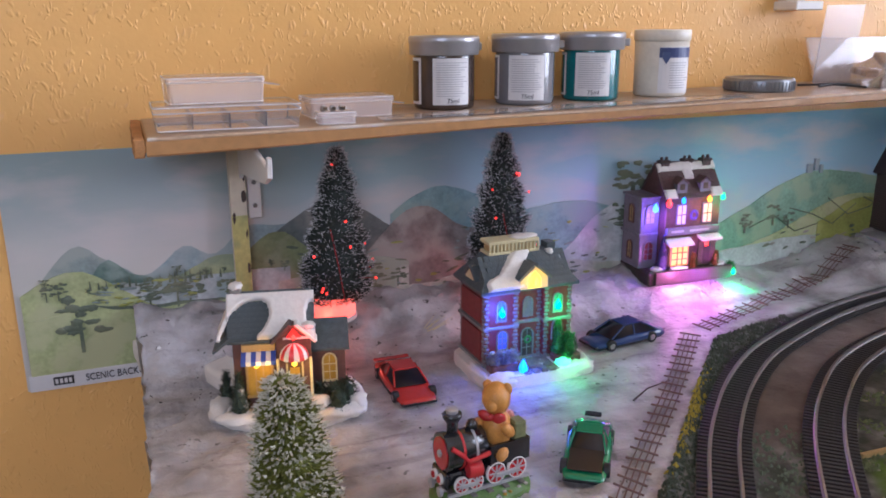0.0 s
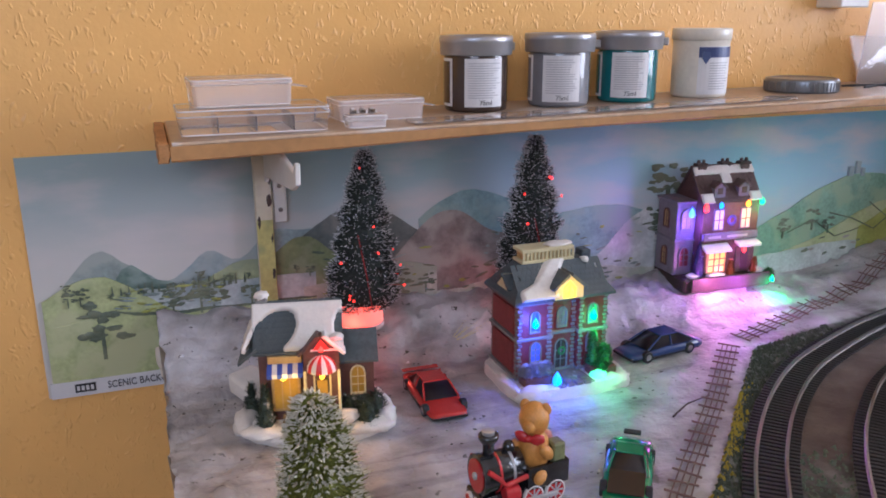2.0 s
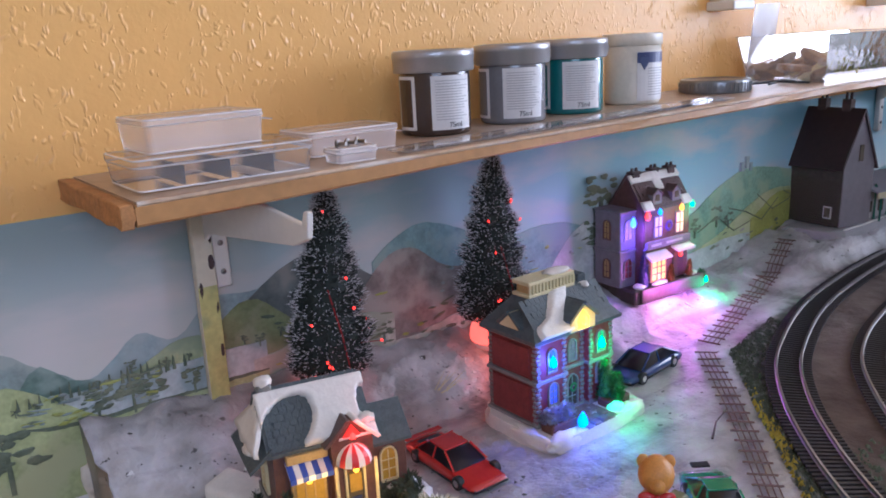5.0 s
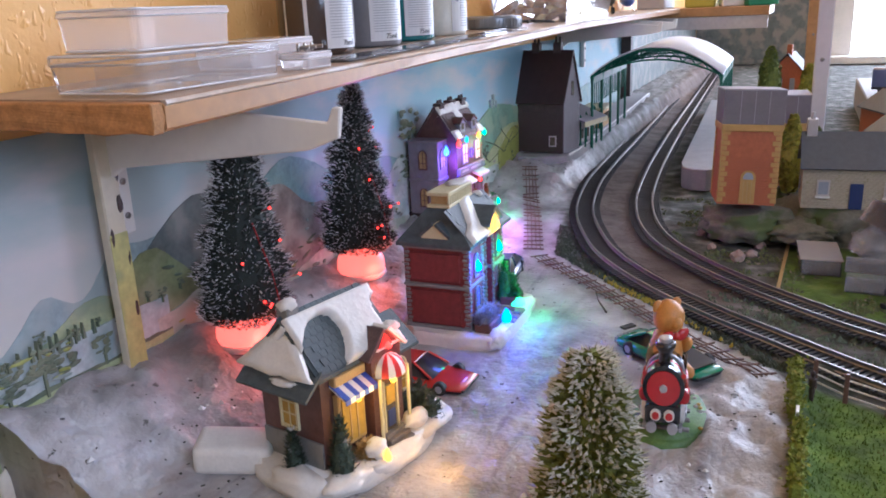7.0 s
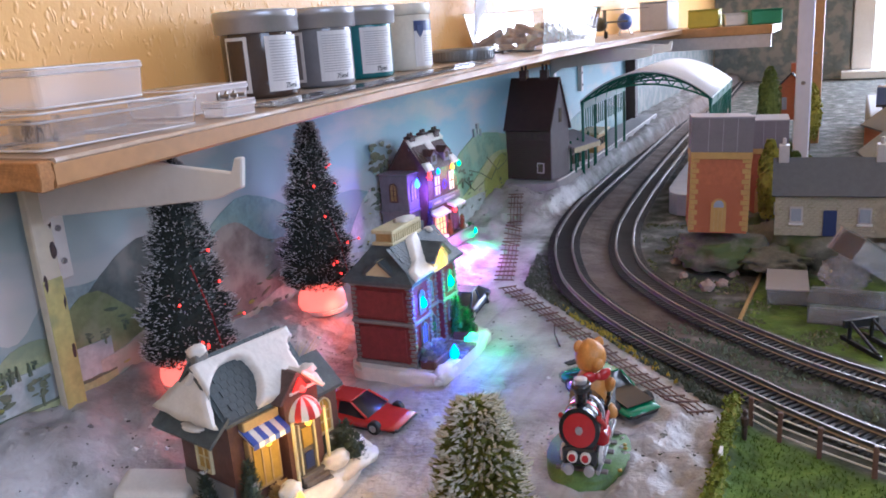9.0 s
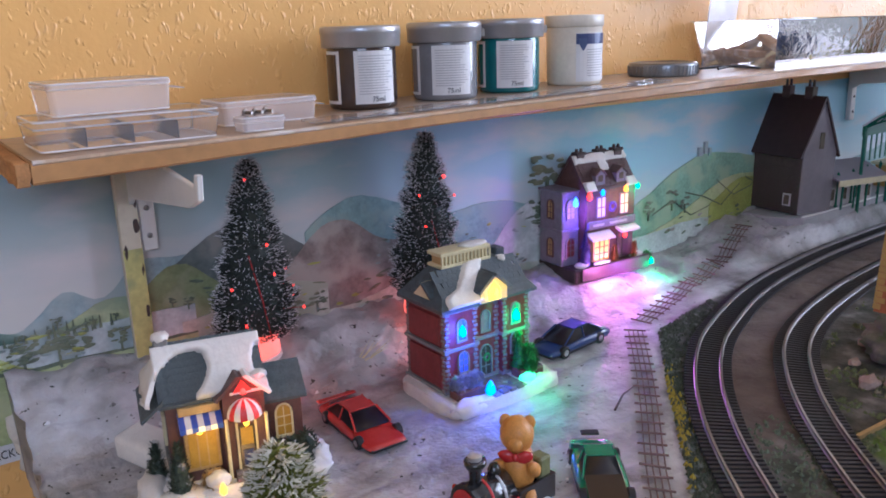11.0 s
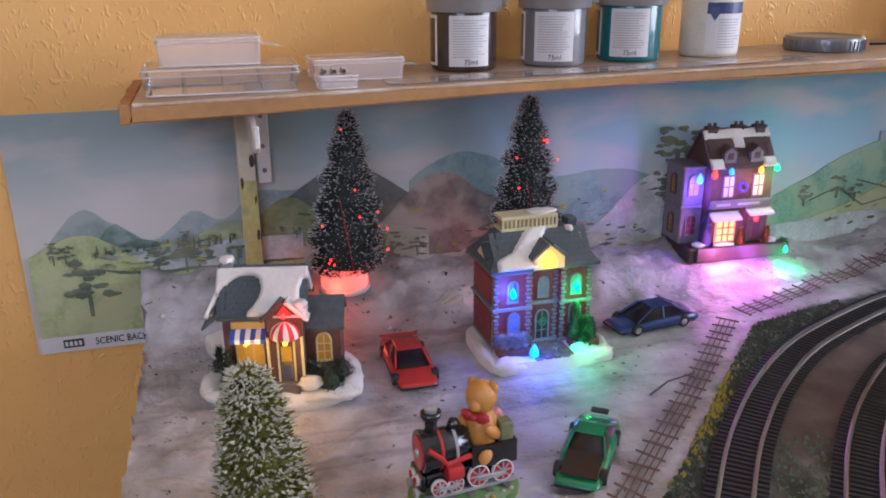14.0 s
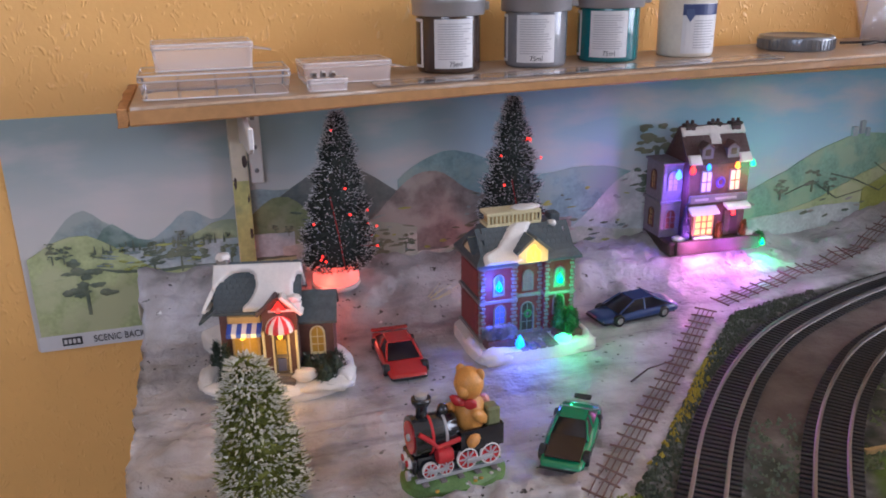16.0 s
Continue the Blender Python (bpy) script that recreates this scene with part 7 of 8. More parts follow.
def water_tower(m, label, door=True):
    t = thing("water_tower", label, "tower", m, "brick water towers")
    a = 0.0215
    body = part("brick_body", box(-a, a, -a, a, 0, 0.06), M["card_brick"], t, "orange-red brick lower storey")
    me = mesh_of("brick", box(-0.0017, 0.0017, -0.0003, 0.0003, -0.0008, 0.0008), M["card_brick"])
    for ang in (-90, 180):
        face = Matrix.Rotation(radians(ang), 4, "Z") @ T((0, -a - 0.0002, 0.003))
        brick_courses(body, me, face, 0.034, 0.054, 0.0037, 0.0021, 145)
    for sx in (-1, 1):
        for sy in (-1, 1):
            for k in range(14):
                d = 0.0032 if k % 2 else 0.0022
                part("quoin", box(-d, d, -d, d, 0.002 + k * 0.0041, 0.0055 + k * 0.0041, m=T((sx * (a - d + 0.0008), sy * (a - d + 0.0008), 0))), M["card_yellow"], body)
    part("cornice", box(-a - 0.0014, a + 0.0014, -a - 0.0014, a + 0.0014, 0.058, 0.0635, 0.0005), M["card_yellow"], t)
    part("tank", box(-a - 0.0012, a + 0.0012, -a - 0.0012, a + 0.0012, 0.0635, 0.0895), M["card_grey"], t, "grey riveted tank")
    part("tank_lid", box(-a - 0.0016, a + 0.0016, -a - 0.0016, a + 0.0016, 0.0895, 0.0905), M["card_grey_top"], t)
    for k in range(3):
        part("tank_seam", box(-a - 0.0015, -a - 0.0011, -a + 0.0105 + 0.0105 * k - 0.0002, -a + 0.0105 + 0.0105 * k + 0.0002, 0.064, 0.089), M["card_grey_top"], t)
    if door:
        rot = Matrix.Rotation(radians(-90), 4, "Z")
        d = part("door", prism(arch_poly(0, 0.001, 0.0115, 0.0265), -a - 0.0012, -a, m=rot), M["card_yellow"], body, "buff arched door")
        part("fanlight", prism(arch_poly(0, 0.0205, 0.0075, 0.0055), -a - 0.0016, -a - 0.001, m=rot), M["card_pane"], d)
        for s in (-1.0, 0.0, 1.0):
            part("door_board", box(s * 0.003 - 0.0002, s * 0.003 + 0.0002, -a - 0.0015, -a - 0.0011, 0.0015, 0.019, m=rot), M["gold"], d)
    return t


M["moss"] = mat("mossy_plaster", (0.15, 0.14, 0.1), 0.85, 0.35, 60, 0.6, second=(0.09, 0.12, 0.04), amount=0.55)
for k, (x, y, z, rx, ry, rz) in enumerate(((0.618, -0.287, 0.01, 0.042, 0.04, 0.0165), (0.6, -0.33, 0.01, 0.03, 0.028, 0.009), (0.655, -0.37, 0.008, 0.056, 0.068, 0.024), (0.725, -0.3, 0.006, 0.05, 0.034, 0.019))):
    whole("scenic_mound", blob((rx, ry, rz), None, T((x, y, z)), 0.34, 3.4, 4, k * 3.0 + 2), M["moss"], "mossy plaster mound under the card buildings", "mound", "plaster mounds", smooth=True)
water_tower(pose(0.613, -0.281, 0.0315, 2, 3, 12) @ Matrix.Diagonal((1.08, 1.08, 1.08, 1)), "leaning orange brick card water tower with grey tank")
water_tower(pose(0.735, -0.307, 0.022, 0, 0, 6), "second orange brick card water tower with grey tank")


def stone_house():
    t = thing("stone_house", "stone card cottage with grey slate roof and blue door", "house", pose(0.636, -0.37, 0.028, 0, -3, 4) @ Matrix.Diagonal((0.92, 0.92, 0.92, 1)))
    # front faces -x; long side along y
    w, d = 0.046, 0.021
    wall = part("wall", prism([(-d, 0), (d, 0), (d, 0.041), (0, 0.066), (-d, 0.041)], -w, w), M["card_stone"], t, "printed rubble stone wall")
    me = mesh_of("stone", box(-0.0024, 0.0024, -0.0004, 0.0004, -0.0011, 0.0011, 0.0003), M["card_stone"])
    brick_courses(wall, me, Matrix.Rotation(radians(-90), 4, "Z") @ T((0, -d - 0.0002, 0.001)), 0.086, 0.038, 0.0054, 0.0026, 220)
    for s in (-1, 1):
        L = math.hypot(d + 0.004, 0.03)
        part("roof_slope", box(-L, 0.0005, -w - 0.003, w + 0.003, 0.0004, 0.0022, m=pose(0, 0, 0.067, 0, -48 if s > 0 else -132, 0)), M["card_slate"], t, "grey slate roof slope")
    for y in (-w + 0.006, w - 0.006):
        c = part("chimney", box(-0.005, 0.005, y - 0.0045, y + 0.0045, 0.058, 0.0805, 0.0004), M["mauve"], t)
        part("chimney_pot", lathe([(0.002, 0.0805), (0.0016, 0.0865)], 10, m=T((0, y, 0))), M["mauve"], c)
    rot = Matrix.Rotation(radians(-90), 4, "Z")
    for y in (-0.028, 0.028):
        win = part("window", box(y - 0.0055, y + 0.0055, -d - 0.0016, -d, 0.0125, 0.0275, m=rot), M["mauve"], wall)
        part("pane", box(y - 0.0042, y + 0.0042, -d - 0.0019, -d - 0.0013, 0.0142, 0.026, m=rot), M["card_pane"], win)
        part("sill", box(y - 0.0062, y + 0.0062, -d - 0.003, -d, 0.0108, 0.0124, m=rot), M["white_paint"], win)
    part("door", box(-0.0055, 0.0055, -d - 0.0014, -d, 0.0005, 0.0245, m=rot), M["card_door"], wall, "dark blue door")
    for z, y in ((0.014, 0.0), (0.044, 0.0)):
        part("gable_window", box(-0.003, 0.003, w, w + 0.0012, z, z + 0.011), M["card_pane"], wall)


stone_house()


def pack(x, y, z, sx, sy, sz, rz, rx, label, filled):
    t = thing("clear_pack", label, "pack", pose(x, y, z, rx, 0, rz), "clear packs on the lawn")
    part("shell", hollow(-sx / 2, sx / 2, -sy / 2, sy / 2, 0, sz, 0.0009), M["clear"], t)
    part("cover", box(-sx / 2 - 0.0012, sx / 2 + 0.0012, -sy / 2 - 0.0012, sy / 2 + 0.0012, sz + 0.0002, sz + 0.0012, 0.0003), M["frost"] if filled else M["clear"], t)


pack(0.54, -0.345, ground_z(0.54, -0.345) + 0.0015, 0.05, 0.028, 0.012, 4, 0, "clear pack with a frosted cover on the lawn", True)
pack(0.497, -0.389, ground_z(0.497, -0.389) + 0.001, 0.036, 0.052, 0.015, -4, 0, "empty clear plastic pack on the lawn", False)
pack(0.545, -0.4, ground_z(0.545, -0.4) + 0.022, 0.04, 0.056, 0.018, 25, 34, "tilted clear plastic pack leaning on another", False)
bm = bmesh.new()
for k in range(5):
    blob((0.013, 0.012, 0.01), bm, T((0.535 + 0.008 * k, -0.386 + 0.006 * math.sin(k * 2), 0.014 + 0.005 * (k % 2))), 0.7, 2.6, 3, k * 3.0)
whole("crumpled_film", bm, M["clear"], "crumpled clear plastic film on the lawn", "film")
for k, (x, y, r) in enumerate(((0.545, -0.285, 0.008), (0.556, -0.295, 0.006), (0.57, -0.262, 0.005), (0.61, -0.248, 0.006), (0.585, -0.3, 0.007))):
    ob = whole("rock", blob((r, r * 0.75, r * 0.6), None, None, 0.45, 1.8, 2, k * 4.0), mat("pinkish_rock", (0.38, 0.28, 0.24), 0.8, 0.25, 90, 0.5), "small pinkish plaster rock beside the inner track", "rock", "lineside rocks")
    ob.matrix_world = T((x, y, ground_z(x, y) + r * 0.25))


def buffer_stop():
    t = thing("buffer_stop", "black plastic buffer stop at the lawn edge", "buffer stop", pose(0.447, -0.402, ground_z(0.447, -0.402), 0, 0, 35))
    for s in (-1, 1):
        part("base_rail", box(-0.02, 0.02, s * 0.008 - 0.001, s * 0.008 + 0.001, 0, 0.003), M["dark_plastic"], t)
        part("brace", tube([(-0.016, s * 0.008, 0.003), (0.012, s * 0.008, 0.015)], 0.0012), M["dark_plastic"], t)
        part("upright", tube([(0.012, s * 0.008, 0.002), (0.012, s * 0.008, 0.016)], 0.0014), M["dark_plastic"], t)
    part("beam", box(0.011, 0.014, -0.012, 0.012, 0.011, 0.016), M["dark_plastic"], t)


buffer_stop()


# ---- station beyond the village ----
def platform():
    t = thing("station_platform", "grey card station platform with rounded ramp end", "platform", kind="structure")
    inner = [(0.795, -0.012), (0.795, -0.045), (0.801, -0.062), (0.815, -0.0715), (0.85, -0.0735), (1.0, -0.069), (1.2, -0.061), (1.5, -0.048), (1.5, -0.012)]
    part("deck", slab(inner[::-1], 0.0, 0.029, bevel=0.001, seg=1), M["platform"], t)
    part("white_edge", tube([(x, y + 0.002, 0.0292) for x, y in inner[3:8]], 0.0012, 4), M["white_paint"], t)


platform()


def station():
    t = thing("station_house", "dark stone card station house with steep brown roof and canopy", "house", pose(0.848, -0.034, 0.0292, 0, 2, -6))
    a, b = 0.027, 0.03
    wall = part("wall", prism([(-a, 0), (a, 0), (a, 0.066), (0, 0.121), (-a, 0.066)], -b, b), M["dark_stone"], t, "dark rough stone wall")
    me = mesh_of("stone", box(-0.0021, 0.0021, -0.0004, 0.0004, -0.001, 0.001, 0.0003), M["dark_stone"])
    brick_courses(wall, me, Matrix.Rotation(radians(-90), 4, "Z") @ T((0, -a - 0.0002, 0.001)), 0.057, 0.062, 0.0047, 0.0024, 240)
    for s in (-1, 1):
        L = math.hypot(a + 0.004, 0.062)
        part("roof_slope", box(0, L, -b - 0.003, b + 0.003, 0.0003, 0.0025, m=pose(s * (a + 0.004), 0, 0.059, 0, -63.4 if s < 0 else -116.6, 0)), M["dark_roof"], t, "steep dark brown roof slope")
    for y in (-0.012, 0.016):
        c = part("chimney", box(-0.004, 0.004, y - 0.005, y + 0.005, 0.111, 0.131, 0.0005), M["dark_stone"], t)
        for s in (-1, 1):
            part("chimney_pot", lathe([(0.0016, 0.131), (0.0013, 0.138)], 10, m=T((0, y + s * 0.0025, 0))), M["dark_stone"], c)
    w = part("front_window", box(-a - 0.0015, -a, -0.022, -0.0125, 0.008, 0.021), M["mauve"], wall, "small grey framed window")
    part("pane", box(-a - 0.0018, -a - 0.0014, -0.0205, -0.014, 0.0095, 0.0195), M["win_dark"], w)
    part("gable_face", prism([(-a + 0.001, 0.0), (a - 0.001, 0.0), (a - 0.001, 0.066), (0, 0.117), (-a + 0.001, 0.066)], -b - 0.001, -b), M["card_grey"], wall, "grey gable facing the track")
    part("gable_window", box(-0.003, 0.003, -b - 0.0022, -b - 0.001, 0.068, 0.085), M["win_dark"], wall)
    b = 0.026
    low = part("low_range", box(a, 0.11, -b + 0.004, b, 0, 0.03), M["mauve"], t, "low pale waiting range")
    part("low_roof", prism([(-b - 0.012, 0.033), (0.0, 0.048), (b + 0.002, 0.034), (b + 0.002, 0.032), (0.0, 0.045), (-b - 0.012, 0.031)], a, 0.114,
                           m=Matrix(((0, 1, 0, 0), (1, 0, 0, 0), (0, 0, 1, 0), (0, 0, 0, 1)))), M["card_grey_top"], t)
    part("valance", box(a, 0.114, -b - 0.0125, -b - 0.0115, 0.026, 0.0325), M["cream_resin"], t)
    for k in range(4):
        x = a + 0.012 + 0.021 * k
        part("canopy_post", tube([(x, -b - 0.009, 0), (x, -b - 0.009, 0.031)], 0.0012, 6), M["green_iron"], t)
        part("low_window", box(x - 0.004, x + 0.004, -b + 0.0028, -b + 0.004, 0.008, 0.02), M["win_dark"], low)


station()


def train_shed():
    """The arched overall roof across both tracks."""
    t = thing("train_shed", "arched white train shed roof on green iron columns", "train shed", pose(0.92, -0.152, 0.0, 0, 0, 2))
    W, L, z0, rise = 0.081, 0.26, 0.126, 0.034

    def arc(f, dz=0.0):
        return (-W + 2 * W * f, z0 - 0.012 + rise * (1 - (2 * f - 1) ** 2) + dz)

    own, rows = bmesh.new(), []
    for x in (-0.004, L):
        rows.append([[own.verts.new((x, *arc(k / 20, dz))) for k in range(21)] for dz in (0.0, 0.0016)])
    for k in range(20):
        for q in (0, 1):
            own.faces.new((rows[0][q][k], rows[0][q][k + 1], rows[1][q][k + 1], rows[1][q][k]))
        for e in (0, 1):
            own.faces.new((rows[e][0][k], rows[e][0][k + 1], rows[e][1][k + 1], rows[e][1][k]))
    part("roof_sheet", own, M["canopy_white"], t, "curved white roof sheet", True)
    for n, x in enumerate((0.0, 0.065, 0.13, 0.195, 0.256)):
        r = part("arch_rib", tube([(x, *arc(k / 20, -0.002)) for k in range(21)], 0.0014, 6), M["green_iron"], t, "green lattice arch rib")
        low = [(x, -W + 2 * W * f, z0 - 0.014 + rise * 0.62 * (1 - (2 * f - 1) ** 2)) for f in [k / 20 for k in range(21)]]
        part("lower_chord", tube(low, 0.0012, 6), M["green_iron"], r)
        for k in range(1, 19):
            f0, f1 = k / 20, (k + 1) / 20
            pa, pb = ((x, *arc(f0, -0.002)), low[k + 1]) if k % 2 else (low[k], (x, *arc(f1, -0.002)))
            part("lattice_bar", tube([pa, pb], 0.0007, 4), M["green_iron"], r)
        for s in (-1, 1):
            c = part("column", lathe([(0.0034, 0.0), (0.0026, 0.004), (0.0018, 0.01), (0.0018, z0 - 0.02), (0.003, z0 - 0.013)], 10, m=T((x, s * (W - 0.002), 0.0))), M["green_iron"], t, "green iron column")
    for s in (-1, 1):
        part("eaves_beam", box(-0.003, L, s * (W - 0.002) - 0.0015, s * (W - 0.002) + 0.0015, z0 - 0.022, z0 - 0.011), M["green_iron"], t)
        for k in range(22):
            part("side_slat", box(0.004 + k * 0.0118, 0.0056 + k * 0.0118, s * (W - 0.002) - 0.0006, s * (W - 0.002) + 0.0006, z0 - 0.05, z0 - 0.021), M["green_iron"], t)


train_shed()
t = thing("platform_hut", "yellow card waiting hut on the platform", "hut", pose(1.06, -0.045, 0.0292, 0, 0, 2))
part("wall", box(-0.03, 0.03, -0.014, 0.014, 0, 0.026), M["card_yellow"], t)
part("roof", box(-0.034, 0.034, -0.018, 0.018, 0.026, 0.0295, 0.0006), M["cream_resin"], t)
for k in range(3):
    part("window", box(-0.022 + k * 0.017, -0.011 + k * 0.017, -0.0152, -0.014, 0.009, 0.02), M["win_dark"], t)
lamp_src = thing("platform_lamp", "green iron platform lamp post", "lamp", pose(0.885, -0.066, 0.0292), "platform lamps")
part("post", lathe([(0.002, 0), (0.0012, 0.004), (0.0009, 0.03), (0.0018, 0.032), (0.0018, 0.036), (0.0003, 0.039)], 8), M["green_iron"], lamp_src)
for k, x in enumerate((0.915, 0.95, 0.985, 1.03)):
    copy_thing(lamp_src, pose(x, -0.066 + 0.003 * k, 0.0292))
bm = slab([(0.79, -0.232), (0.792, -0.216), (0.803, -0.205), (0.83, -0.2), (1.45, -0.168), (1.45, -0.235), (0.81, -0.25)][::-1], -0.002, 0.022, bevel=0.001, seg=1)
whole("island_platform", bm, M["platform"], "grey card island platform beside the inner track", "platform", kind="structure")


# ---- far end of the layout ----
def flock_tree(x, y, z, r, h, material, seed):
    t = thing("flock_tree", "rounded green flock model tree on a twig trunk", "tree", pose(x, y, z), "flock trees")
    part("trunk", tube([(0, 0, -0.002), (0.001, 0, h * 0.4)], 0.0016, 6), M["brown_resin"], t)
    rnd = random.Random(seed)
    V, F = [], []
    for k in range(1400):
        f = rnd.random()
        a = rnd.uniform(0, 6.283)
        rr = r * math.sin(math.pi * min(1, 0.12 + 0.86 * f)) ** 0.6 * (0.8 + 0.25 * noise.noise(Vector((math.cos(a) * 2, math.sin(a) * 2, f * 5 + seed))))
        p = Vector((math.cos(a) * rr, math.sin(a) * rr, h * (0.14 + 0.86 * f)))
        u = Vector((rnd.uniform(-1, 1), rnd.uniform(-1, 1), rnd.uniform(-1, 1))).normalized() * 0.0022
        v = u.cross(Vector((rnd.random(), rnd.random(), 1))).normalized() * 0.0018
        i = len(V)
        V += [tuple(p - u), tuple(p + v), tuple(p + u), tuple(p - v)]
        F += [(i, i + 1, i + 2, i + 3)]
    me = bpy.data.meshes.new("crown")
    me.from_pydata(V, [], F)
    me.materials.append(material)
    ob = new("crown", me)
    ob.parent = t
    part("crown_core", lathe([(0.001, h * 0.16), (r * 0.7, h * 0.3), (r * 0.82, h * 0.55), (r * 0.6, h * 0.8), (0.001, h * 0.97)], 12), material, ob)


M["flock_yellow"] = mat("yellow_flock_tree", (0.33, 0.3, 0.04), 0.9, 0.4, 220, 0.8)
flock_tree(0.69, -0.318, 0.012, 0.012, 0.085, M["flock_yellow"], 1)
flock_tree(0.715, -0.338, 0.012, 0.011, 0.07, M["flock"], 2)
flock_tree(1.2, -0.275, 0.0, 0.02, 0.13, M["flock"], 3)
flock_tree(1.25, -0.33, 0.0, 0.018, 0.1, M["flock_yellow"], 4)
for k, (x, y, h) in enumerate(((1.0, -0.3, 0.03), (1.06, -0.33, 0.025), (1.12, -0.3, 0.04), (0.95, -0.275, 0.022))):
    flock_tree(x, y, 0.0, 0.014, h, M["flock"], 10 + k)


def wagon(x, y, rz, body, label, L=0.09, W=0.03, H=0.04, tank=False, z=0.0):
    t = thing("model_wagon", label, "wagon", pose(x, y, z, 0, 0, rz), "model rolling stock")
    part("chassis", box(-L / 2, L / 2, -W * 0.42, W * 0.42, 0.007, 0.011), M["dark_plastic"], t)
    if tank:
        part("barrel", lathe([(W * 0.3, -L / 2), (W * 0.5, -L / 2 + 0.004), (W * 0.5, L / 2 - 0.004), (W * 0.3, L / 2)], 24, m=pose(0, 0, 0.012 + W * 0.5, 0, 90, 0)), body, t, smooth=True)
    else:
        part("body", box(-L / 2, L / 2, -W / 2, W / 2, 0.011, 0.011 + H, 0.001), body, t)
        own = lathe([(W * 0.5, -L / 2), (W * 0.5, L / 2)], 20, m=T((0, 0, 0.011 + H - 0.002)) @ Matrix.Diagonal((1, 1, 0.35, 1)) @ pose(0, 0, 0, 0, 90, 0))
        part("roof", own, M["card_grey_top"], t, smooth=True)
    for xx in (-L * 0.36, L * 0.36):
        for s in (-1, 1):
            part("wheel", lathe([(0.0055, -0.001), (0.0055, 0.001)], 14, m=pose(xx, s * 0.0085, 0.0055, 90)), M["dark_plastic"], t)


wagon(0.985, -0.288, 2, M["dark_plastic"], "dark wagon with a pale rounded roof beyond the towers", 0.11, 0.03, 0.03)
wagon(0.8, -0.42, 8, plastic("silver_grey_loco", (0.45, 0.47, 0.5), 0.3), "silver-grey model locomotive with striped end", 0.12, 0.03, 0.022, z=0.012)
t = thing("warning_panel", "yellow and black chevron end panel of a model engine", "panel", pose(0.7395, -0.4285, 0.022, 0, 0, 8))
part("panel", box(-0.0008, 0.0, -0.0125, 0.0125, 0.0, 0.019), M["dark_plastic"], t)
for k in range(4):
    for s in (-1, 1):
        part("chevron", box(-0.0014, -0.0008, 0, 0.0125, -0.0009, 0.0009, m=pose(0, 0, 0.003 + 0.0042 * k, 38 if s > 0 else 142, 0, 0)), M["win_yellow"], t)
wagon(0.72, -0.475, 30, M["dark_plastic"], "black tank wagon standing beyond the stone house", 0.08, 0.03, 0.03, True, 0.012)
wagon(0.95, -0.5, 60, plastic("maroon_wagon", (0.2, 0.05, 0.04)), "maroon model coach near the window", 0.14, 0.03, 0.03, z=0.02)


def far_house(x, y, z, rz, sx, sy, h, wall, roof, label):
    t = thing("card_house", label, "house", pose(x, y, z, 0, 0, rz), "far card houses")
    w = part("wall", prism([(-sy, 0), (sy, 0), (sy, h), (0, h * 1.5), (-sy, h)], -sx, sx, m=Matrix(((0, 1, 0, 0), (1, 0, 0, 0), (0, 0, 1, 0), (0, 0, 0, 1)))), wall, t)
    part("roof", gable_roof(-sx, sx, -sy, sy, h, h * 1.52, 0.002, 0.005), roof, t)
    part("chimney", box(-sx * 0.5 - 0.004, -sx * 0.5 + 0.004, -0.004, 0.004, h * 1.3, h * 1.85), wall, t)
    for k in (-1, 1):
        win = part("window", box(k * sx * 0.5 - 0.005, k * sx * 0.5 + 0.005, -sy - 0.001, -sy, h * 0.35, h * 0.75), M["card_pane"], w)
        part("gable_pane", box(-sx - 0.001, -sx, k * sy * 0.4 - 0.004, k * sy * 0.4 + 0.004, h * 0.35, h * 0.75), M["card_pane"], w)


far_house(0.9, -0.432, 0.004, 10, 0.04, 0.028, 0.045, M["card_brick"], M["card_slate"], "red brick card house with slate roof")
far_house(1.2, -0.45, 0.0, 20, 0.05, 0.03, 0.04, M["card_brick"], M["card_slate"], "long low brick card house near the window")
far_house(1.4, -0.3, 0.03, -10, 0.03, 0.025, 0.05, M["card_brick"], M["dark_roof"], "small brick card house at the far end")
far_house(0.62, -0.462, 0.015, 10, 0.03, 0.02, 0.05, M["card_brick"], M["card_grey"], "red brick card workshop beside the stone house")

whole("goods_platform", box(1.24, 1.56, -0.86, -0.41, 0.0, 0.05, 0.002), M["platform"], "raised grey card goods platform under the window", "platform")
far_house(1.36, -0.5, 0.05, 70, 0.05, 0.022, 0.02, M["card_grey"], M["card_slate"], "grey card goods shed on the raised platform")
far_house(1.42, -0.62, 0.05, 80, 0.045, 0.024, 0.022, M["card_brick"], M["card_grey"], "brick card goods shed on the raised platform")
wagon(1.29, -0.47, 75, plastic("faded_blue_wagon", (0.1, 0.14, 0.25)), "faded blue model coach on the raised platform", 0.1, 0.026, 0.026, z=0.05)
wagon(1.3, -0.6, 82, plastic("dull_grey_wagon", (0.3, 0.3, 0.32)), "dull grey goods wagon on the raised platform", 0.1, 0.026, 0.024, z=0.05)


# ---- uprights, cross shelf and window ----
def upright(x, y, w, label, material, z1):
    t = thing("upright_post", label, "post", pose(x, y, 0))
    part("shaft", box(-w / 2, w / 2, -w / 2, w / 2, -0.03, z1, 0.001), material, t)
    for z in (0.06, 0.14, 0.3):
        part("screw", lathe([(0.0022, 0), (0.0012, 0.001)], 8, m=pose(-w / 2, 0, z, 0, -90, 0)), M["steel"], t)


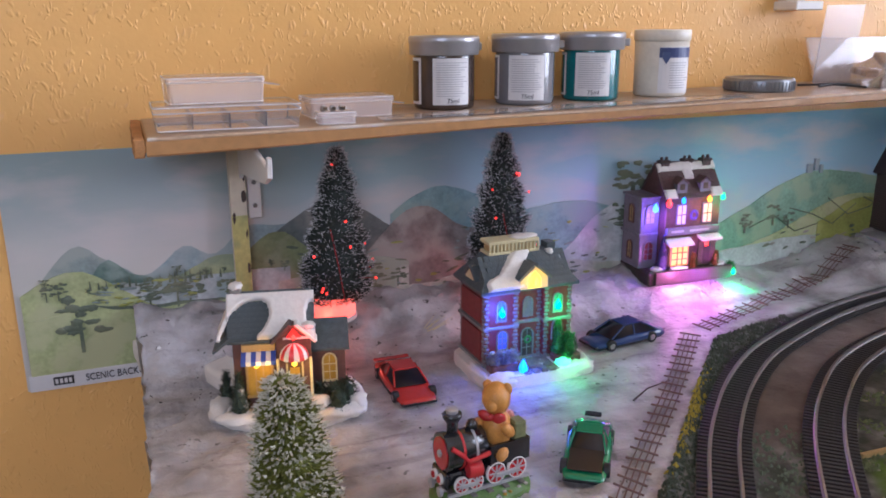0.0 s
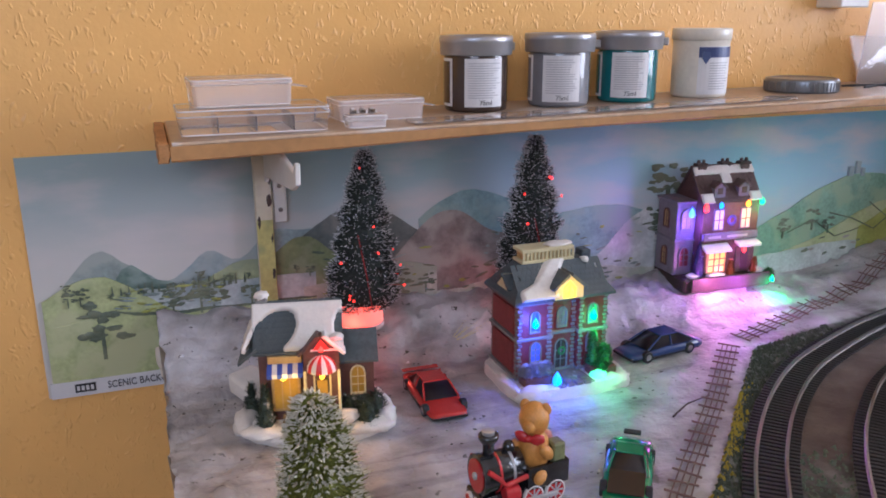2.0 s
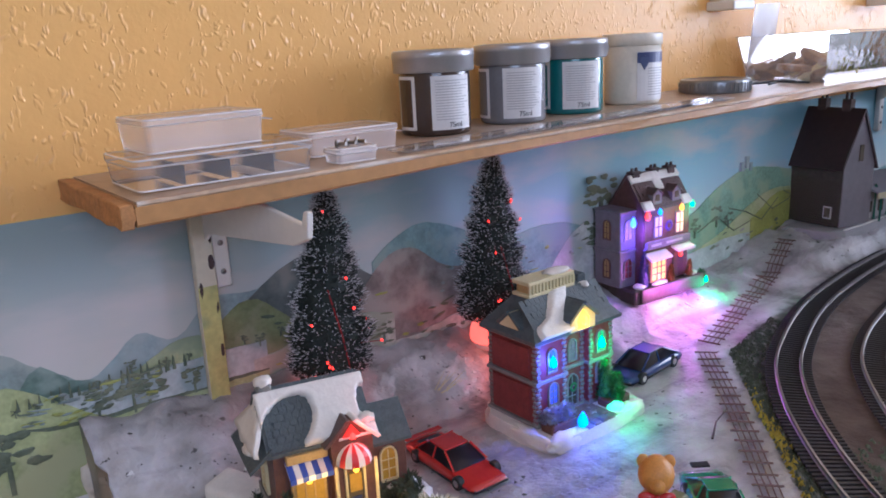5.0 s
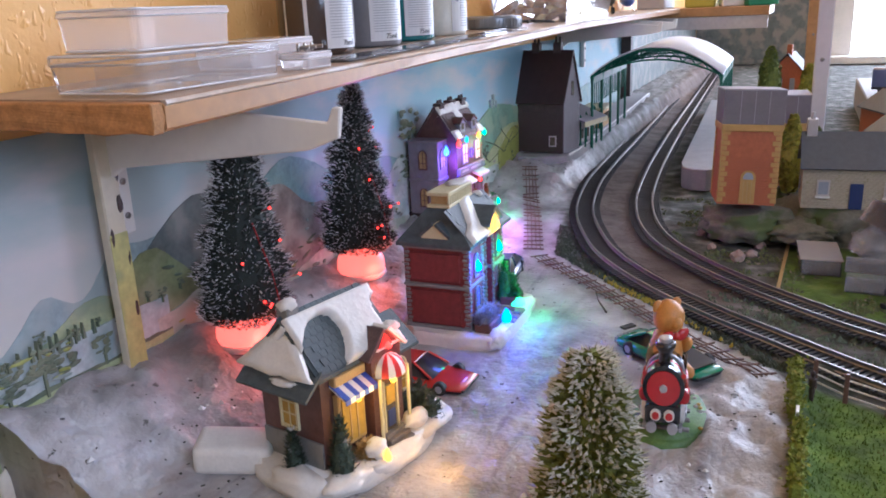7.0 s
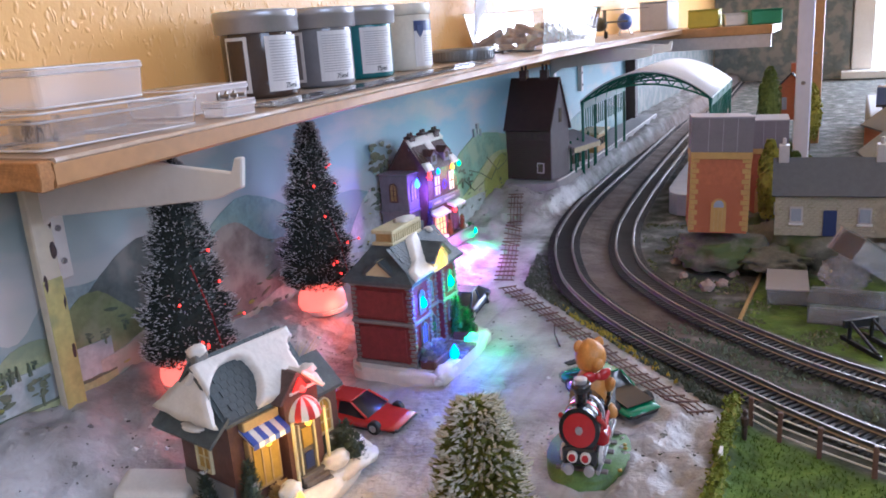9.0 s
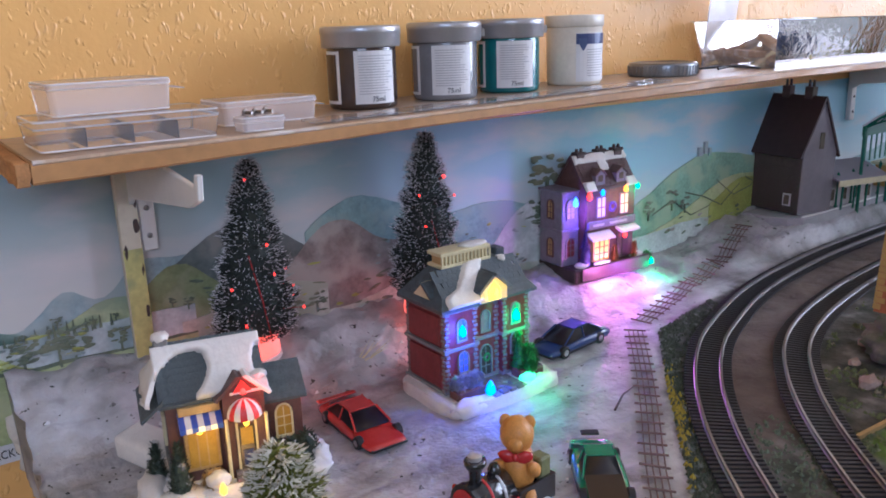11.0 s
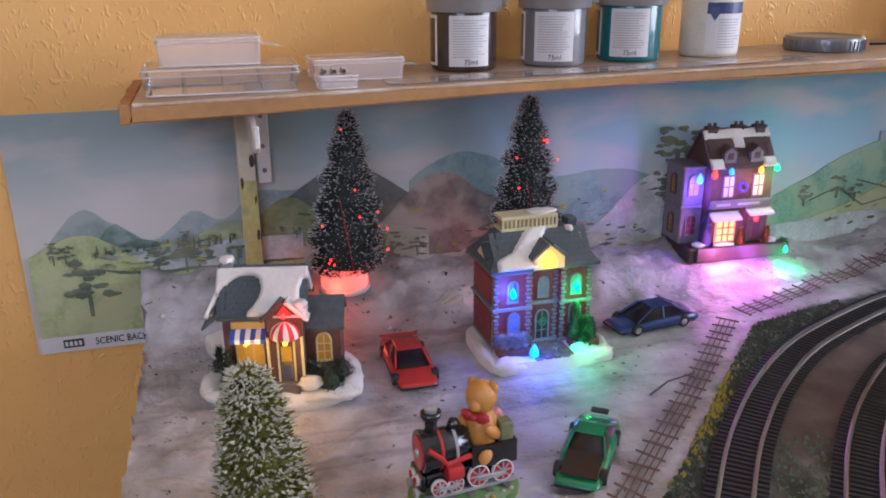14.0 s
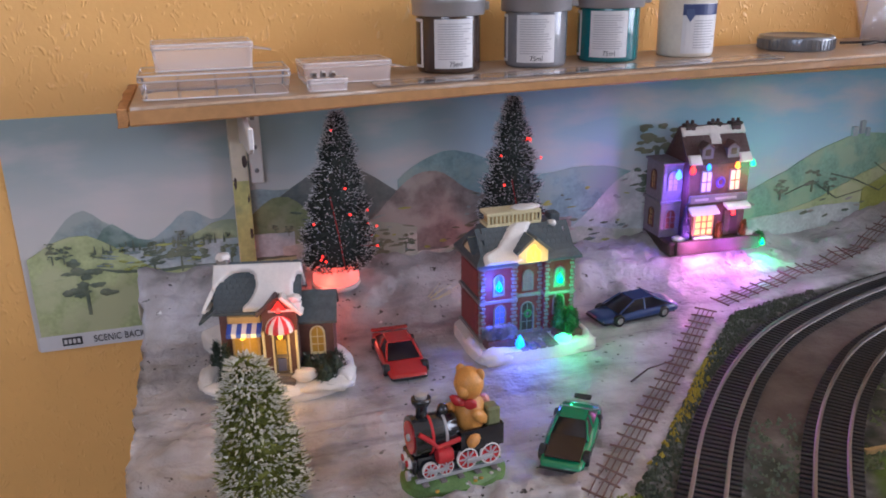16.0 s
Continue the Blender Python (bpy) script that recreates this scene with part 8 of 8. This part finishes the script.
upright(0.79, -0.339, 0.0145, "greyish white painted upright post through the layout", M["post_white"], 1.58)
upright(1.34, -0.331, 0.02, "bare wooden upright at the window side", M["pine"], 1.58)


def cross_shelf():
    t = thing("end_shelf", "dark stained shelf across the far end wall", "shelf")
    part("board", box(1.402, 1.6, -0.26, -0.001, 0.1715, 0.187, 0.001), M["pine"], t)
    part("under_rail", box(1.404, 1.42, -0.258, -0.003, 0.15, 0.171), M["mauve"], t)
    part("shelf_leg", box(1.44, 1.46, -0.02, -0.002, 0.0, 0.1498), M["brown_resin"], t)


cross_shelf()
for k, (x, y, h, c) in enumerate(((1.46, -0.06, 0.05, (0.5, 0.5, 0.52)), (1.47, -0.14, 0.03, (0.45, 0.4, 0.05)), (1.46, -0.2, 0.02, (0.7, 0.7, 0.7)), (1.45, -0.238, 0.024, (0.02, 0.25, 0.12)))):
    t = thing("shelf_carton", "small carton on the far end shelf", "carton", pose(x, y, 0.1872, 0, 0, 10 * k - 8), "cartons on the end shelf")
    part("carton_body", box(-0.03, 0.03, -0.026, 0.026, 0, h, 0.002), plastic("carton_paint", c, 0.5), t)
    part("carton_flap", box(-0.031, 0.031, -0.027, 0.027, h, h + 0.0015), plastic("carton_flap_paint", tuple(v * 0.8 for v in c), 0.5), t)


def window():
    t = thing("window_1", "bright white framed window over the layout", "window", kind="structure")
    for nm, b in (("sill", (2.52, 2.66, -2.0, -0.36, 0.0, 0.022)), ("frame_side", (2.58, 2.63, -0.44, -0.385, 0.022, 1.36)), ("frame_side", (2.58, 2.63, -1.98, -1.93, 0.022, 1.36)),
                  ("frame_top", (2.58, 2.63, -1.93, -0.44, 1.31, 1.36)), ("mullion", (2.585, 2.625, -1.2, -1.155, 0.022, 1.31))):
        part(nm, box(*b, 0.002), M["white_paint"], t)


window()
# added dark panel, coloured for the shade seen beneath the end shelf
whole("far_backdrop", box(2.575, 2.598, -0.38, -0.002, 0.0, 0.3), INK["dark_hill"], "dark panel on the end wall standing in for shade under the shelf", "backdrop", kind="structure")
whole("backdrop", box(2.95, 2.96, -3.2, 0.4, -0.6, 2.2), mat("overcast_daylight", (0.8, 0.8, 0.8), 0.9, 0.0, 1, 0, emit=(1, 1, 1), power=2.5), "blown-out white daylight outside the window", "backdrop", kind="structure")


# ---- loose scatter ----
def stuff(name, V, F, material, label, category):
    me = bpy.data.meshes.new(name)
    me.from_pydata(V, [], F)
    me.materials.append(material)
    return tagged(new(name, me), label, category, kind="stuff")


def chips(n, place, size, material, name, label, seed, flat=0.35):
    """Small uneven flakes, each a squashed four-sided chip, at places drawn by place(rnd)."""
    rnd = random.Random(seed)
    V, F = [], []
    while n:
        q = place(rnd)
        if q is None:
            continue
        n -= 1
        x, y = q
        s = size * rnd.uniform(0.5, 1.6)
        a = rnd.uniform(0, 6.283)
        z = ground_z(x, y) + s * flat * 0.35
        i = len(V)
        for k in range(4):
            r = s * rnd.uniform(0.5, 1.0)
            V.append((x + r * math.cos(a + 1.57 * k), y + r * math.sin(a + 1.57 * k), z - s * flat * 0.6 + rnd.uniform(0, 0.3) * s * flat))
        V.append((x + rnd.uniform(-0.2, 0.2) * s, y + rnd.uniform(-0.2, 0.2) * s, z + s * flat))
        F += [(i, i + 1, i + 4), (i + 1, i + 2, i + 4), (i + 2, i + 3, i + 4), (i + 3, i, i + 4)]
    return stuff(name, V, F, material, label, "scatter")


def near_edge(rnd):
    x = rnd.uniform(0.33, 0.6)
    y = edge_y(x) - abs(rnd.gauss(0.004, 0.012))
    g = along(TRACK_1, x)
    return (x, y) if y > g + 0.017 else None


def on_snow(rnd):
    x, y = rnd.uniform(0.09, 0.34), rnd.uniform(-0.325, -0.03)
    w = noise.noise(Vector((x * 26, y * 26, 4)))
    road = -0.24 < y < -0.09 and x > 0.13
    return (x, y) if w > 0.15 and (not road or rnd.random() < 0.12) and y > edge_y(x) + 0.006 else None


def inside_curve(rnd):
    x = rnd.uniform(0.44, 0.75)
    y = along(TRACK_2, x) - rnd.uniform(0.018, 0.09)
    return (x, y) if noise.noise(Vector((x * 30, y * 30, 9))) > 0.0 else None


def between(rnd):
    x = rnd.uniform(0.33, 0.46)
    y = rnd.uniform(-0.42, -0.27)
    a, b = along(TRACK_1, x), along(TRACK_2, x)
    return (x, y) if b + 0.02 < y < a - 0.02 else None


chips(2600, near_edge, 0.0014, mat("dark_green_scatter", (0.06, 0.072, 0.045), 0.9, 0.6, 300, 0.5, second=(0.2, 0.2, 0.17), amount=0.45), "trackside_scatter", "dark green and grey scatter beside the track", 1, 0.8)
chips(260, lambda r: (lambda x: (x, edge_y(x) - abs(r.gauss(0, 0.004))))(r.gauss(0.415, 0.022)), 0.0017, mat("yellow_flock", (0.35, 0.26, 0.03), 0.9, 0.4, 300, 0.5), "yellow_flock", "yellow ochre flock clumps by the fence", 2, 0.9)
chips(230, on_snow, 0.001, mat("dark_debris", (0.06, 0.055, 0.045), 0.8, 0.5, 300, 0.3), "snow_debris", "dark crumbs scattered over the snow", 3, 0.3)
chips(50, on_snow, 0.002, M["snow_paint"], "snow_crumbs", "loose lumps of plaster snow", 4, 0.5)
chips(900, inside_curve, 0.0018, mat("moss_scatter", (0.12, 0.14, 0.06), 0.9, 0.5, 300, 0.5, second=(0.33, 0.27, 0.2), amount=0.4), "moss_scatter", "mossy scatter and grit inside the curve", 5, 0.7)
chips(500, between, 0.0016, mat("grey_green_scatter", (0.12, 0.15, 0.1), 0.9, 0.5, 300, 0.5), "verge_scatter", "grey-green scatter between the tracks", 6, 0.7)


def lawn():
    rnd = random.Random(7)
    V, F = [], []
    for k in range(9000):
        x, y = rnd.uniform(0.1, 0.31), rnd.uniform(-0.5, -0.339)
        if x - (y + 0.34) * 0.55 > 0.31:
            continue
        z, a, h = ground_z(x, y), rnd.uniform(0, 6.283), rnd.uniform(0.001, 0.0024)
        i = len(V)
        dx, dy = 0.0004 * math.cos(a), 0.0004 * math.sin(a)
        V += [(x - dx, y - dy, z - 0.0003), (x + dx, y + dy, z - 0.0003), (x + rnd.uniform(-0.001, 0.001), y + rnd.uniform(-0.001, 0.001), z + h)]
        F.append((i, i + 1, i + 2))
    stuff("lawn_flock", V, F, mat("lawn_green", (0.085, 0.14, 0.015), 1.0, 0.4, 60, 0.0, second=(0.2, 0.16, 0.05), amount=0.3), "short green static grass on the lawn", "grass")


lawn()
V, F = [], []
rnd = random.Random(3)
for k in range(7):
    a = Vector((0.297 + rnd.uniform(-0.004, 0.004), -0.06 + rnd.uniform(-0.004, 0.004), ground_z(0.297, -0.06)))
    b = a + Vector((rnd.uniform(0.004, 0.024), rnd.uniform(-0.006, 0.006), rnd.uniform(0.004, 0.014)))
    i = len(V)
    V += [tuple(a + Vector((0, 0, 0.0004))), tuple(a - Vector((0, 0.0006, 0.0004))), tuple(b)]
    F.append((i, i + 1, i + 2))
stuff("dry_grass_tuft", V, F, M["cream_resin"], "pale dry grass stalks frozen in the snow", "tuft")
ob = whole("twig", tube([(0, 0, 0.0015), (0.02, 0.003, 0.003), (0.045, 0.002, 0.0015)], 0.0008, 5, taper=0.4), M["brown_resin"], "thin dark twig lying across the road edge", "twig")
ob.matrix_world = pose(0.385, -0.212, ground_z(0.4, -0.2), 0, 0, 20)
ob = whole("snow_block", box(-0.0105, 0.0105, -0.0185, 0.0185, -0.007, 0.0085, 0.004, seg=3), M["resin_snow"], "loose white resin block lying behind the cottage", "block", smooth=True)
ob.matrix_world = pose(0.139, -0.09, ground_z(0.139, -0.09) + 0.006, 4, -6, 24)
